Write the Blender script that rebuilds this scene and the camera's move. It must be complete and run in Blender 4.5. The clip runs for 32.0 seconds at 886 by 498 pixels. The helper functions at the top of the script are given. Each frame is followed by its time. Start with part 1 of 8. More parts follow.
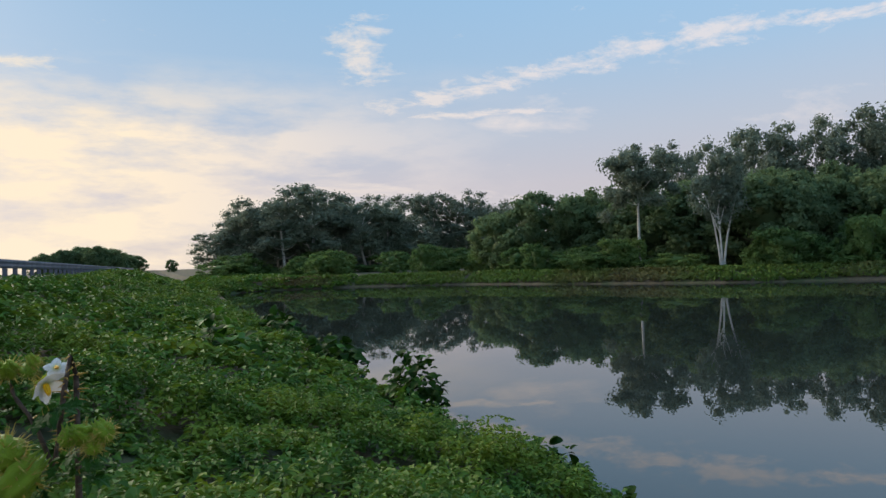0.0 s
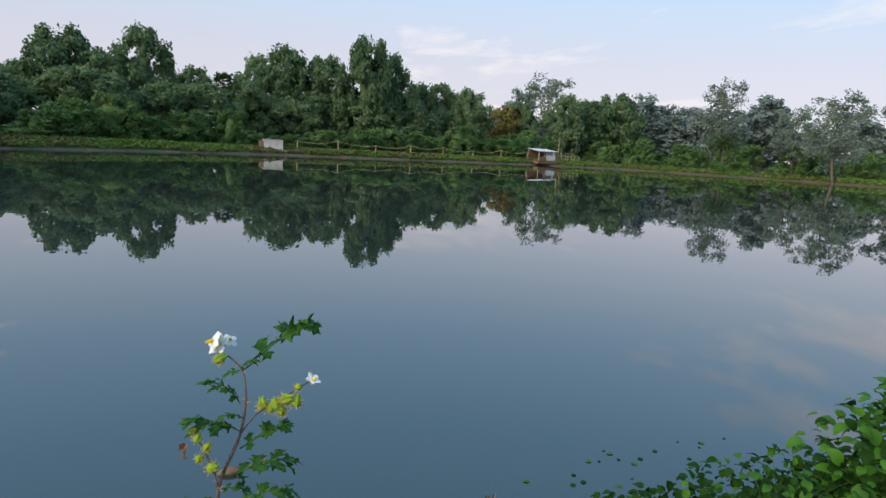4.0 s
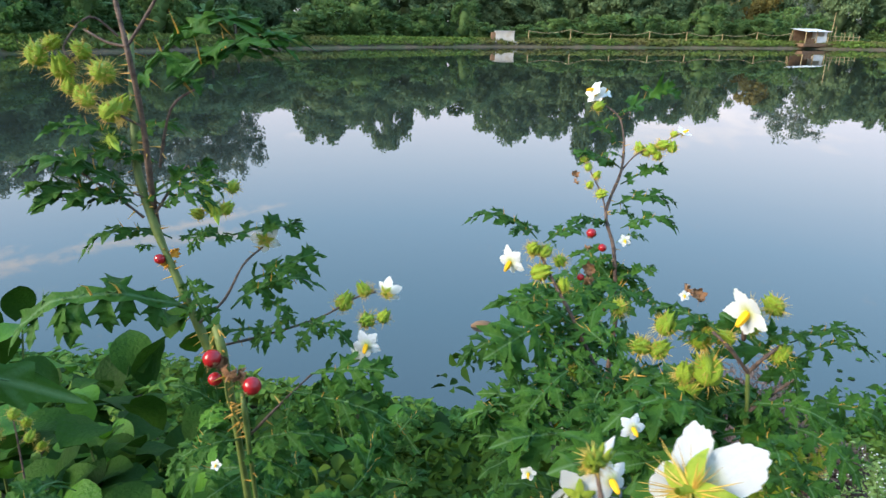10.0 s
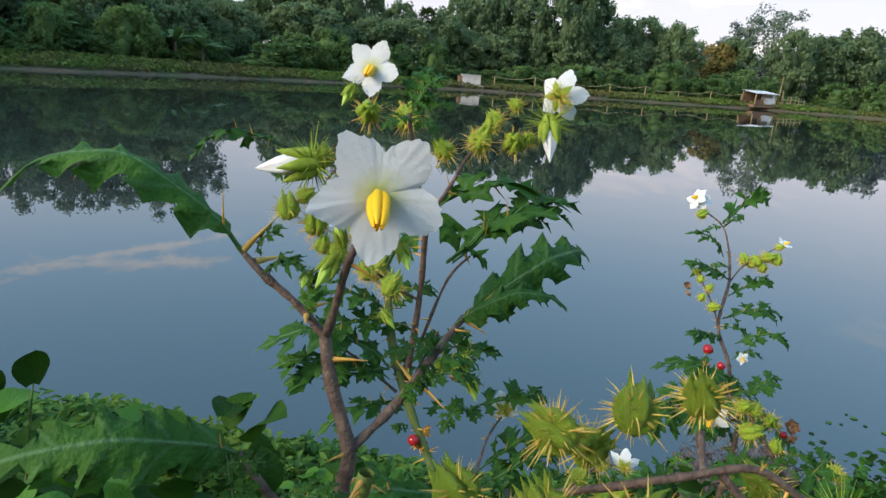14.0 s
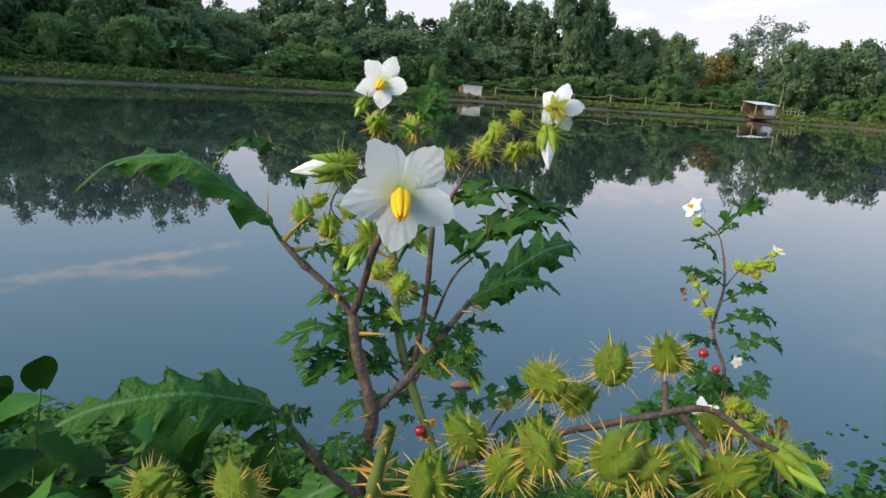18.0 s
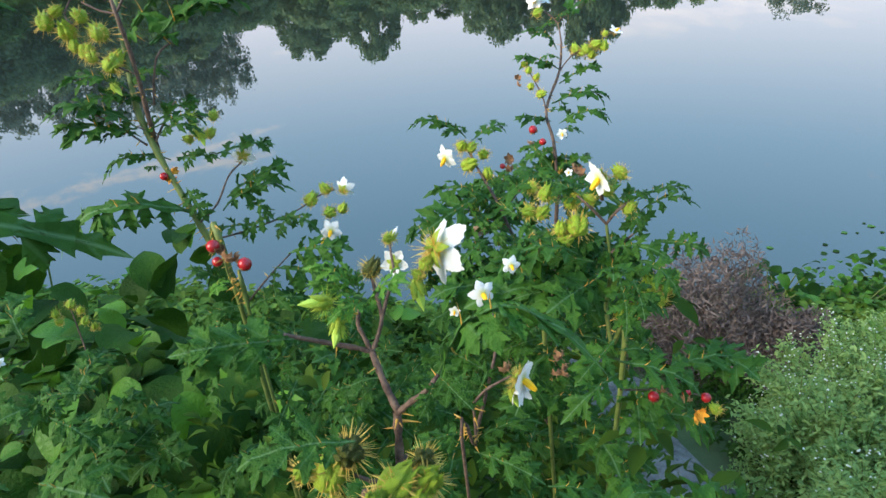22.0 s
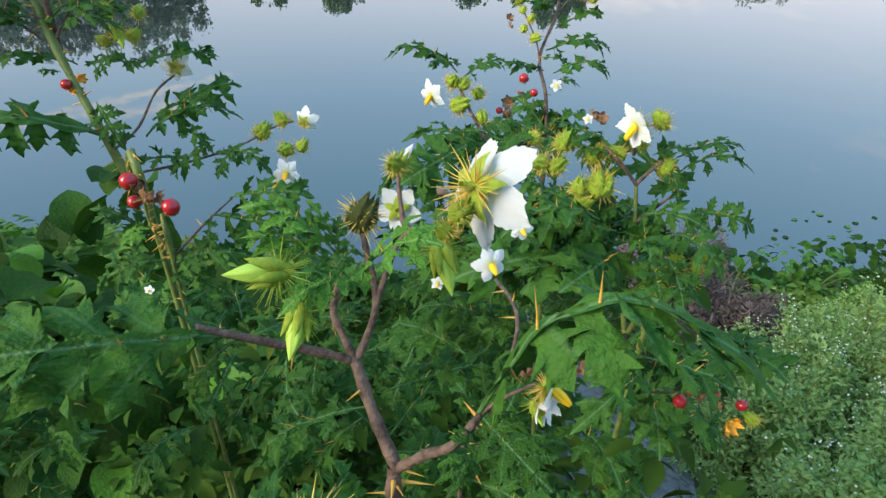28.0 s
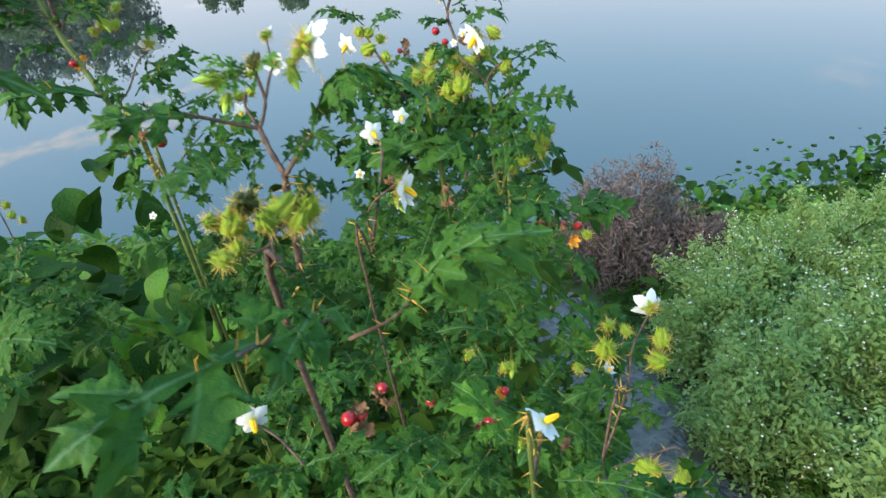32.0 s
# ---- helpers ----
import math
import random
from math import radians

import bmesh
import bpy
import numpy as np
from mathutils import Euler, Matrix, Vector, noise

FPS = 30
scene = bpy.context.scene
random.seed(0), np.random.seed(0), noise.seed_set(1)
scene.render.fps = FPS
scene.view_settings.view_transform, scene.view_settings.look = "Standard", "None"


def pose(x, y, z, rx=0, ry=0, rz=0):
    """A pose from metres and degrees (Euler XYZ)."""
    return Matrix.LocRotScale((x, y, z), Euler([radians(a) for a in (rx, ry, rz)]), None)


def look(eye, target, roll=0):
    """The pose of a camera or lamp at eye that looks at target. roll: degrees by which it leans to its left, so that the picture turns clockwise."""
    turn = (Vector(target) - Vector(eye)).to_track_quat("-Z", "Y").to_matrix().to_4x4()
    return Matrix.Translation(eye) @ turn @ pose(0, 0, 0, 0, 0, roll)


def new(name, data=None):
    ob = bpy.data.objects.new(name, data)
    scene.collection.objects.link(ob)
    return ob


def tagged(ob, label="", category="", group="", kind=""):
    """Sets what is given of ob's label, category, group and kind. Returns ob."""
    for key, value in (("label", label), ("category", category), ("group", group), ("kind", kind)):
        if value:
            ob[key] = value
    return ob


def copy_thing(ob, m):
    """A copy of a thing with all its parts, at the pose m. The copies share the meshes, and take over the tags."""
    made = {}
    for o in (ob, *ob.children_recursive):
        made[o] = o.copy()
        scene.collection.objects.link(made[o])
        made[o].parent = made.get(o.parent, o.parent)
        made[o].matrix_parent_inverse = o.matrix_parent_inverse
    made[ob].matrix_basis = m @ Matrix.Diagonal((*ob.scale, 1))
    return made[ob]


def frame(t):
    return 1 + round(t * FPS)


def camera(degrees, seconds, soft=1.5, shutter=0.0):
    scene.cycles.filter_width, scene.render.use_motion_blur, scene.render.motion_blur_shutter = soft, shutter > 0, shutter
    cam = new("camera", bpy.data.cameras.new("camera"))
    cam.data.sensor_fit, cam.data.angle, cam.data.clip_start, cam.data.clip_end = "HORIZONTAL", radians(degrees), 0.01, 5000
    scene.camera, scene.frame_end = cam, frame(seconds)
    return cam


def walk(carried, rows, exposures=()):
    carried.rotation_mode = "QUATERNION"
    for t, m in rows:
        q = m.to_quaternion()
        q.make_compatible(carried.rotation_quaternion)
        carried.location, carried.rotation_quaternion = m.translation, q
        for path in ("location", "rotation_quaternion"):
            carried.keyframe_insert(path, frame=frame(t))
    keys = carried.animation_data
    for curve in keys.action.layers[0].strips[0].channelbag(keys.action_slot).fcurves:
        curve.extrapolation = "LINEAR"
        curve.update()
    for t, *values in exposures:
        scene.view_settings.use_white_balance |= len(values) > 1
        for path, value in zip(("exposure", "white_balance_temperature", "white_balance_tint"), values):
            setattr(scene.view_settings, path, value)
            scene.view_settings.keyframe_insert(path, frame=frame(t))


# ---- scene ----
# seconds, x, y, z, heading (clockwise from +y), rise, roll
PATH = [
    (0.0, 0.0020, 0.1360, 2.5504, -65.91, 0.96, -2.04),
    (0.5, 0.0143, 0.1450, 2.5521, -63.95, 1.50, -1.79),
    (1.0, 0.0113, 0.1601, 2.5472, -51.23, 0.74, -0.50),
    (1.5, 0.0079, 0.1584, 2.5536, -35.02, -0.81, 2.08),
    (2.0, 0.0091, 0.1597, 2.5513, -22.12, -1.87, 3.36),
    (2.5, 0.0447, 0.1553, 2.5441, -7.17, -4.52, 3.66),
    (3.0, 0.1019, 0.1533, 2.5412, 6.46, -4.72, 3.91),
    (3.5, 0.1604, 0.1488, 2.5324, 16.86, -6.14, 3.68),
    (5.5, -0.0052, 0.0055, 2.3387, 5.12, -18.06, 1.53),
    (6.0, -0.0243, 0.0002, 2.3043, 3.83, -18.72, 2.93),
    (6.5, -0.0274, -0.0062, 2.2737, 2.59, -20.90, 2.50),
    (7.0, -0.0135, -0.0134, 2.2749, 1.15, -21.70, 0.76),
    (7.5, -0.0066, -0.0148, 2.2738, 1.23, -21.93, 0.55),
    (8.0, -0.0059, -0.0116, 2.2905, 0.39, -21.26, -1.30),
    (8.5, -0.0060, -0.0041, 2.2887, -0.09, -21.29, -0.68),
    (9.0, -0.0000, 0.0000, 2.2725, -0.28, -22.66, -0.81),
    (9.5, -0.0200, 0.0204, 2.2969, -1.29, -19.94, 0.05),
    (10.0, -0.0657, 0.0380, 2.3038, -4.41, -19.25, 0.90),
    (10.5, -0.1223, 0.0248, 2.3239, -6.79, -19.56, 0.74),
    (11.0, -0.2166, 0.0553, 2.3670, -7.41, -19.06, 0.23),
    (11.5, -0.2656, 0.0922, 2.3768, -4.74, -19.03, 1.79),
    (12.0, -0.2786, 0.0994, 2.3795, -3.49, -18.28, 2.17),
    (12.5, -0.2767, 0.0970, 2.3779, -2.90, -17.33, 2.87),
    (13.0, -0.2805, 0.0936, 2.3752, -1.27, -15.41, 5.36),
    (13.5, -0.2773, 0.0905, 2.3847, -1.41, -15.58, 3.83),
    (14.0, -0.2726, 0.0841, 2.3697, -0.62, -15.77, 4.49),
    (14.5, -0.2718, 0.0665, 2.3647, -0.60, -15.58, 5.58),
    (16.5, -0.2682, 0.0551, 2.3709, -1.39, -14.72, 4.35),
    (17.0, -0.2738, 0.0534, 2.3699, -1.51, -15.32, 4.21),
    (17.5, -0.2740, 0.0561, 2.3690, -0.95, -15.48, 4.06),
    (18.0, -0.2745, 0.0580, 2.3714, -0.77, -14.88, 4.56),
    (18.5, -0.2738, 0.0557, 2.3703, -0.77, -14.32, 4.40),
    (19.0, -0.2719, 0.0527, 2.3739, -1.28, -14.15, 4.32),
    (19.5, -0.2579, 0.0500, 2.3812, -2.18, -13.68, 2.77),
    (20.0, -0.2203, 0.0205, 2.3764, -5.59, -14.72, 1.81),
    (20.5, -0.1804, -0.0405, 2.3730, -10.48, -20.33, -0.06),
    (21.0, -0.1072, -0.0808, 2.3995, -10.14, -21.75, -4.30),
    (21.5, -0.0365, -0.1129, 2.3823, -6.96, -24.25, -3.41),
    (22.0, -0.0004, -0.0896, 2.3390, -4.96, -27.24, -3.95),
    (22.5, 0.0018, -0.0857, 2.3121, -6.46, -29.34, -3.53),
    (23.0, -0.0186, -0.0567, 2.3104, -5.32, -28.23, -3.48),
    (23.5, -0.0244, -0.0288, 2.3014, -3.59, -26.41, -0.93),
    (24.0, -0.0178, -0.0236, 2.2905, -2.94, -27.08, -0.70),
    (24.5, -0.0161, -0.0348, 2.2809, -3.60, -27.63, 0.44),
    (25.0, -0.0124, -0.0320, 2.2748, -3.23, -27.59, 1.91),
    (25.5, -0.0234, 0.0093, 2.2823, -1.26, -27.65, 1.57),
    (27.5, -0.0240, 0.0036, 2.2904, -0.81, -29.45, 1.64),
    (28.0, -0.0311, 0.0075, 2.2820, -0.17, -30.52, 1.82),
    (28.5, -0.0344, 0.0186, 2.2822, 0.36, -30.52, 2.31),
    (29.0, -0.0293, 0.0169, 2.2754, -0.16, -31.63, 2.59),
    (29.5, -0.0486, 0.0033, 2.2835, -5.28, -30.82, 1.29),
    (30.0, -0.0760, -0.0577, 2.2990, -14.15, -31.50, -2.83),
    (30.5, 0.0005, -0.0443, 2.2903, -7.34, -31.07, -1.83),
    (31.0, 0.0602, -0.0582, 2.2647, -3.22, -33.51, -6.99),
    (31.5, 0.1026, -0.1435, 2.2432, -1.28, -33.93, -8.81),
    (32.0, 0.0322, -0.1906, 2.2966, 0.66, -32.07, -5.42),
]
LENS = 69.25
SKY_K, CLOUD, GLOW, WORLD, SUN = 0.5, (7.6, 6.9, 6.6), (8.2, 7.2, 5.6), 0.118, 3.0
# seconds, stops, kelvin, tint: the film's camera opens up over the dark leaves
EXPOSURES = [(0.0, 0.04, 6800, 13), (1.0, 0.24, 6800, 13), (2.0, 0.46, 6850, 13), (3.5, 0.18, 6400, 10), (5.5, 0.95, 6500, 10), (7.2, 0.88, 6500, 10), (8.2, 1.12, 6500, 10), (11.0, 1.22, 6500, 10), (12.3, 1.12, 6500, 10), (13.0, 0.67, 6500, 10), (20.0, 0.64, 6500, 10), (21.0, 1.17, 6500, 8), (22.0, 1.2, 6500, 8), (23.0, 1.37, 6500, 8), (24.0, 1.22, 6500, 8), (25.0, 1.17, 6500, 8), (28.0, 1.12, 6580, 8), (30.0, 1.32, 6580, 8), (31.0, 1.42, 6580, 8), (31.5, 1.77, 6580, 8), (32.0, 1.37, 6580, 8)]


def path_pose(x, y, z, heading, rise, roll):
    h, r = radians(heading), radians(rise)
    eye = Vector((x, y, z))
    return look(eye, eye + Vector((math.sin(h) * math.cos(r), math.cos(h) * math.cos(r), math.sin(r))), roll)


cam = camera(LENS, 32.0, shutter=0.12)
walk(cam, [(t, path_pose(*p)) for t, *p in PATH], exposures=EXPOSURES)

# ---- world, sun ----
SUN_HEADING, SUN_RISE = -120.0, 26.0
world = bpy.data.worlds.new("evening_sky")
scene.world = world
world.use_nodes = True
wn, wl = world.node_tree.nodes, world.node_tree.links
wn.clear()
sky = wn.new("ShaderNodeTexSky")
sky.sky_type = "NISHITA"
sky.sun_disc = False
sky.sun_elevation, sky.sun_rotation = radians(SUN_RISE), radians(SUN_HEADING)
sky.air_density, sky.dust_density, sky.ozone_density = 1.0, 1.6, 2.0
coord = wn.new("ShaderNodeTexCoord")
split = wn.new("ShaderNodeSeparateXYZ")
wl.new(coord.outputs["Generated"], split.inputs[0])


def wmath(op, a, b=None, clamp=False):
    n = wn.new("ShaderNodeMath")
    n.operation, n.use_clamp = op, clamp
    for i, v in enumerate((a, b)):
        if v is None:
            continue
        if hasattr(v, "is_output"):
            wl.new(v, n.inputs[i])
        else:
            n.inputs[i].default_value = v
    return n.outputs[0]


# clouds on a flat layer over the place
up = wmath("MAXIMUM", split.outputs[2], 0.0)
lift = wmath("ADD", up, 0.09)
flat = wn.new("ShaderNodeCombineXYZ")
flat_x, flat_y = wmath("DIVIDE", split.outputs[0], lift), wmath("DIVIDE", split.outputs[1], lift)
wl.new(flat_x, flat.inputs[0])
wl.new(flat_y, flat.inputs[1])


def cloud_noise(scale, detail, rough, loc, stretch):
    m = wn.new("ShaderNodeMapping")
    m.inputs["Location"].default_value = loc
    m.inputs["Rotation"].default_value = (0, 0, radians(25))
    m.inputs["Scale"].default_value = stretch
    wl.new(flat.outputs[0], m.inputs[0])
    n = wn.new("ShaderNodeTexNoise")
    n.inputs["Scale"].default_value, n.inputs["Detail"].default_value, n.inputs["Roughness"].default_value = scale, detail, rough
    n.inputs["Distortion"].default_value = 0.3
    wl.new(m.outputs[0], n.inputs["Vector"])
    return n.outputs["Fac"]


big = cloud_noise(0.45, 3, 0.5, (3.1, 1.7, 0), (1.0, 0.7, 1))
fine = cloud_noise(1.7, 8, 0.62, (0.4, 2.2, 0), (1.0, 0.6, 1))
amount = wmath("MULTIPLY", wmath("SUBTRACT", wmath("ADD", big, wmath("MULTIPLY", fine, 0.9)), 1.03), 5.5, True)
# towards the evening sun the cloud deck is thicker
west = wmath("MULTIPLY", wmath("MULTIPLY", wmath("SUBTRACT", 0.55, split.outputs[1]), 1.7, True), wmath("MULTIPLY", split.outputs[0], -1.6, True), True)
low_ = wmath("SUBTRACT", 1.0, wmath("MULTIPLY", wmath("SUBTRACT", up, 0.19), 9.0, True), True)
bank_map = wn.new("ShaderNodeMapping")
bank_map.inputs["Scale"].default_value = (3.4, 3.4, 13.0)
wl.new(coord.outputs["Generated"], bank_map.inputs[0])
bank_tex = wn.new("ShaderNodeTexNoise")
bank_tex.inputs["Scale"].default_value, bank_tex.inputs["Detail"].default_value, bank_tex.inputs["Roughness"].default_value = 1.5, 9, 0.6
wl.new(bank_map.outputs[0], bank_tex.inputs["Vector"])
deck = wmath("MULTIPLY", wmath("MULTIPLY", west, low_), wmath("MULTIPLY", wmath("SUBTRACT", bank_tex.outputs["Fac"], 0.36), 4.6, True), True)
lump = cloud_noise(8.0, 8, 0.68, (1.4, 0.2, 0), (1.0, 0.8, 1))


def streak(ax_, ay_, bx_, by_, width):
    """A line of small clouds on the flat layer, from a to b."""
    q = math.hypot(bx_ - ax_, by_ - ay_)
    tx, ty = (bx_ - ax_) / q, (by_ - ay_) / q
    across = wmath("SUBTRACT", wmath("ADD", wmath("MULTIPLY", flat_x, -ty), wmath("MULTIPLY", flat_y, tx)), -ax_ * ty + ay_ * tx)
    run = wmath("SUBTRACT", wmath("ADD", wmath("MULTIPLY", flat_x, tx), wmath("MULTIPLY", flat_y, ty)), (ax_ + bx_) / 2 * tx + (ay_ + by_) / 2 * ty)
    m1 = wmath("SUBTRACT", 1.0, wmath("DIVIDE", wmath("ABSOLUTE", across), width), True)
    m2 = wmath("MULTIPLY", wmath("SUBTRACT", q / 2 + 0.15, wmath("ABSOLUTE", run)), 5.0, True)
    body = wmath("SUBTRACT", wmath("ADD", wmath("MULTIPLY", wmath("MULTIPLY", m1, m2), 0.34), lump), 0.645)
    return wmath("MULTIPLY", body, 4.5, True)


for line_ in ((-2.9, 1.0, -1.5, 1.92, 0.20), (-2.05, 0.62, -2.5, 0.80, 0.17), (-1.45, 2.08, -0.9, 2.28, 0.13), (-2.95, 1.15, -2.65, 1.75, 0.13), (-1.5, 2.0, -0.9, 2.6, 0.10), (-2.5, -0.8, -2.7, -0.35, 0.16)):
    amount = wmath("MAXIMUM", amount, streak(*line_))
amount = wmath("MAXIMUM", wmath("MULTIPLY", amount, 0.62), deck)
cloudmix = wn.new("ShaderNodeMix")
cloudmix.data_type = "RGBA"
wl.new(amount, cloudmix.inputs["Factor"])
skymul = wn.new("ShaderNodeMix")
skymul.data_type, skymul.blend_type = "RGBA", "MULTIPLY"
skymul.inputs["Factor"].default_value = 1.0
wl.new(sky.outputs[0], skymul.inputs[6])
skymul.inputs[7].default_value = (SKY_K, SKY_K, SKY_K, 1)
veil = wn.new("ShaderNodeValToRGB")
veil.color_ramp.elements[0].position, veil.color_ramp.elements[0].color = 0.0, (0.65, 0.63, 0.68, 1)
veil.color_ramp.elements[1].position, veil.color_ramp.elements[1].color = 1.0, (0.22, 0.46, 0.82, 1)
for at_, c_ in ((0.11, (0.62, 0.61, 0.69)), (0.19, (0.52, 0.605, 0.735)), (0.29, (0.37, 0.575, 0.80)), (0.42, (0.29, 0.545, 0.82))):
    e_ = veil.color_ramp.elements.new(at_)
    e_.color = (*c_, 1)
wl.new(up, veil.inputs[0])
veilmul = wn.new("ShaderNodeMix")
veilmul.data_type, veilmul.blend_type = "RGBA", "MULTIPLY"
veilmul.inputs["Factor"].default_value = 1.0
wl.new(veil.outputs[0], veilmul.inputs[6])
# the sky brightens away from the clouded west
north = wmath("MULTIPLY", wmath("MAXIMUM", wmath("SUBTRACT", up, 0.13), 0.0), wmath("MAXIMUM", split.outputs[1], 0.0))
east = wmath("ADD", wmath("ADD", 9.2, wmath("MULTIPLY", split.outputs[0], 0.7)), wmath("MULTIPLY", north, 7.0))
wl.new(east, veilmul.inputs[7])
hazemix = wn.new("ShaderNodeMix")
hazemix.data_type = "RGBA"
hazemix.inputs["Factor"].default_value = 0.8
wl.new(skymul.outputs[2], hazemix.inputs[6])
wl.new(veilmul.outputs[2], hazemix.inputs[7])
wl.new(hazemix.outputs[2], cloudmix.inputs[6])
warm = wn.new("ShaderNodeMix")
warm.data_type = "RGBA"
wl.new(west, warm.inputs["Factor"])
warm.inputs[6].default_value, warm.inputs[7].default_value = (*CLOUD, 1), (*GLOW, 1)
wl.new(warm.outputs[2], cloudmix.inputs[7])
back = wn.new("ShaderNodeBackground")
back.inputs["Strength"].default_value = WORLD
wl.new(cloudmix.outputs[2], back.inputs["Color"])
out = wn.new("ShaderNodeOutputWorld")
wl.new(back.outputs[0], out.inputs[0])

sun = new("sun", bpy.data.lights.new("sun", "SUN"))
sun.data.energy, sun.data.angle, sun.data.color = SUN, radians(35), (1.0, 0.90, 0.76)
sh, sr = radians(SUN_HEADING), radians(SUN_RISE)
sun.matrix_world = look((0, 0, 60), Vector((0, 0, 60)) - Vector((math.sin(sh) * math.cos(sr), math.cos(sh) * math.cos(sr), math.sin(sr))))


# ---- materials ----
def material(name, low, high, rough=0.6, scale=8.0, bump=0.0, bump_scale=60.0, island=0.0, patch=None, patch_scale=0.6, metal=0.0, through_light=0.0, random_ob=0.0, coat=0.0, spec=0.25):
    """low, high: the two ends of the surface's colour, between which noise, the piece and the patch wander."""
    m = bpy.data.materials.new(name)
    m.use_nodes = True
    n, l = m.node_tree.nodes, m.node_tree.links
    b = n["Principled BSDF"]
    tc = n.new("ShaderNodeTexCoord")
    where = n.new("ShaderNodeNewGeometry")
    tex = n.new("ShaderNodeTexNoise")
    tex.inputs["Scale"].default_value, tex.inputs["Detail"].default_value = scale, 5
    l.new(tc.outputs["Object"], tex.inputs["Vector"])
    fac = tex.outputs["Fac"]
    ramp = n.new("ShaderNodeMapRange")
    ramp.inputs["From Min"].default_value, ramp.inputs["From Max"].default_value = 0.3, 0.7
    l.new(fac, ramp.inputs["Value"])
    fac = ramp.outputs[0]
    for amount, source in ((island, where.outputs["Random Per Island"]), (random_ob, None)):
        if amount:
            if source is None:
                source = n.new("ShaderNodeObjectInfo").outputs["Random"]
            mix = n.new("ShaderNodeMix")
            mix.inputs["Factor"].default_value = amount
            l.new(fac, mix.inputs[2])
            l.new(source, mix.inputs[3])
            fac = mix.outputs[0]
    col = n.new("ShaderNodeMix")
    col.data_type = "RGBA"
    l.new(fac, col.inputs["Factor"])
    col.inputs[6].default_value, col.inputs[7].default_value = (*low, 1), (*high, 1)
    colour = col.outputs[2]
    if patch:
        big_tex = n.new("ShaderNodeTexNoise")
        big_tex.inputs["Scale"].default_value, big_tex.inputs["Detail"].default_value = patch_scale, 3
        l.new(where.outputs["Position"], big_tex.inputs["Vector"])
        span = n.new("ShaderNodeMapRange")
        span.inputs["From Min"].default_value, span.inputs["From Max"].default_value = 0.45, 0.7
        l.new(big_tex.outputs["Fac"], span.inputs["Value"])
        mixp = n.new("ShaderNodeMix")
        mixp.data_type = "RGBA"
        l.new(span.outputs[0], mixp.inputs["Factor"])
        l.new(colour, mixp.inputs[6])
        mixp.inputs[7].default_value = (*patch, 1)
        colour = mixp.outputs[2]
    l.new(colour, b.inputs["Base Color"])
    b.inputs["Roughness"].default_value, b.inputs["Metallic"].default_value = rough, metal
    b.inputs["Coat Weight"].default_value = coat
    b.inputs["Specular IOR Level"].default_value = spec
    if bump:
        bt = n.new("ShaderNodeTexNoise")
        bt.inputs["Scale"].default_value, bt.inputs["Detail"].default_value = bump_scale, 4
        l.new(tc.outputs["Object"], bt.inputs["Vector"])
        bp = n.new("ShaderNodeBump")
        bp.inputs["Strength"].default_value, bp.inputs["Distance"].default_value = 1.0, bump
        l.new(bt.outputs["Fac"], bp.inputs["Height"])
        l.new(bp.outputs[0], b.inputs["Normal"])
    if through_light:
        tr = n.new("ShaderNodeBsdfTranslucent")
        l.new(colour, tr.inputs["Color"])
        ms = n.new("ShaderNodeMixShader")
        ms.inputs[0].default_value = through_light
        l.new(b.outputs[0], ms.inputs[1])
        l.new(tr.outputs[0], ms.inputs[2])
        l.new(ms.outputs[0], n["Material Output"].inputs["Surface"])
    return m


M_SOIL = material("bank_soil", (0.075, 0.058, 0.036), (0.13, 0.10, 0.058), 0.9, 3.0, 0.02, 14, patch=(0.05, 0.075, 0.025), patch_scale=0.5)
M_WEED = material("weed_leaves", (0.028, 0.088, 0.010), (0.105, 0.225, 0.028), 0.6, 3.0, island=0.6, patch=(0.19, 0.26, 0.024), patch_scale=0.7, through_light=0.25)
# weed leaves with the shade of the plants above put into their colour
M_WEED_SHADED = material("shade_darkened_weed_leaves", (0.010, 0.031, 0.003), (0.030, 0.074, 0.007), 0.7, 3.0, spec=0.08, island=0.6, patch=(0.045, 0.08, 0.010), patch_scale=2.5, through_light=0.12)
M_GRASS = material("grass_blades", (0.07, 0.135, 0.022), (0.145, 0.225, 0.042), 0.7, 2.0, island=0.6, patch=(0.15, 0.12, 0.05), patch_scale=0.10, through_light=0.2)
M_CROWN_DARK = material("broadleaf_foliage", (0.090, 0.150, 0.070), (0.212, 0.292, 0.130), 0.75, 0.25, island=0.3, random_ob=0.55, through_light=0.42)
M_CROWN_EUC = material("eucalypt_foliage", (0.138, 0.180, 0.135), (0.250, 0.298, 0.205), 0.7, 0.25, island=0.4, random_ob=0.4, through_light=0.42)
M_SHRUB = material("bright_shrub_foliage", (0.066, 0.136, 0.042), (0.180, 0.280, 0.080), 0.7, 0.4, island=0.3, random_ob=0.6, through_light=0.42)
# distance haze is put into this leaf colour: far crowns paled to blue-grey
M_CROWN_HAZED = material("haze_paled_foliage", (0.15, 0.195, 0.170), (0.215, 0.26, 0.225), 0.8, 0.2, island=0.5, through_light=0.2)
M_CROWN_BROWN = material("autumn_foliage", (0.16, 0.13, 0.03), (0.26, 0.20, 0.055), 0.7, 0.25, island=0.55, through_light=0.2)
M_BARK = material("dark_bark", (0.07, 0.06, 0.045), (0.16, 0.14, 0.10), 0.9, 3.0, 0.02, 9)
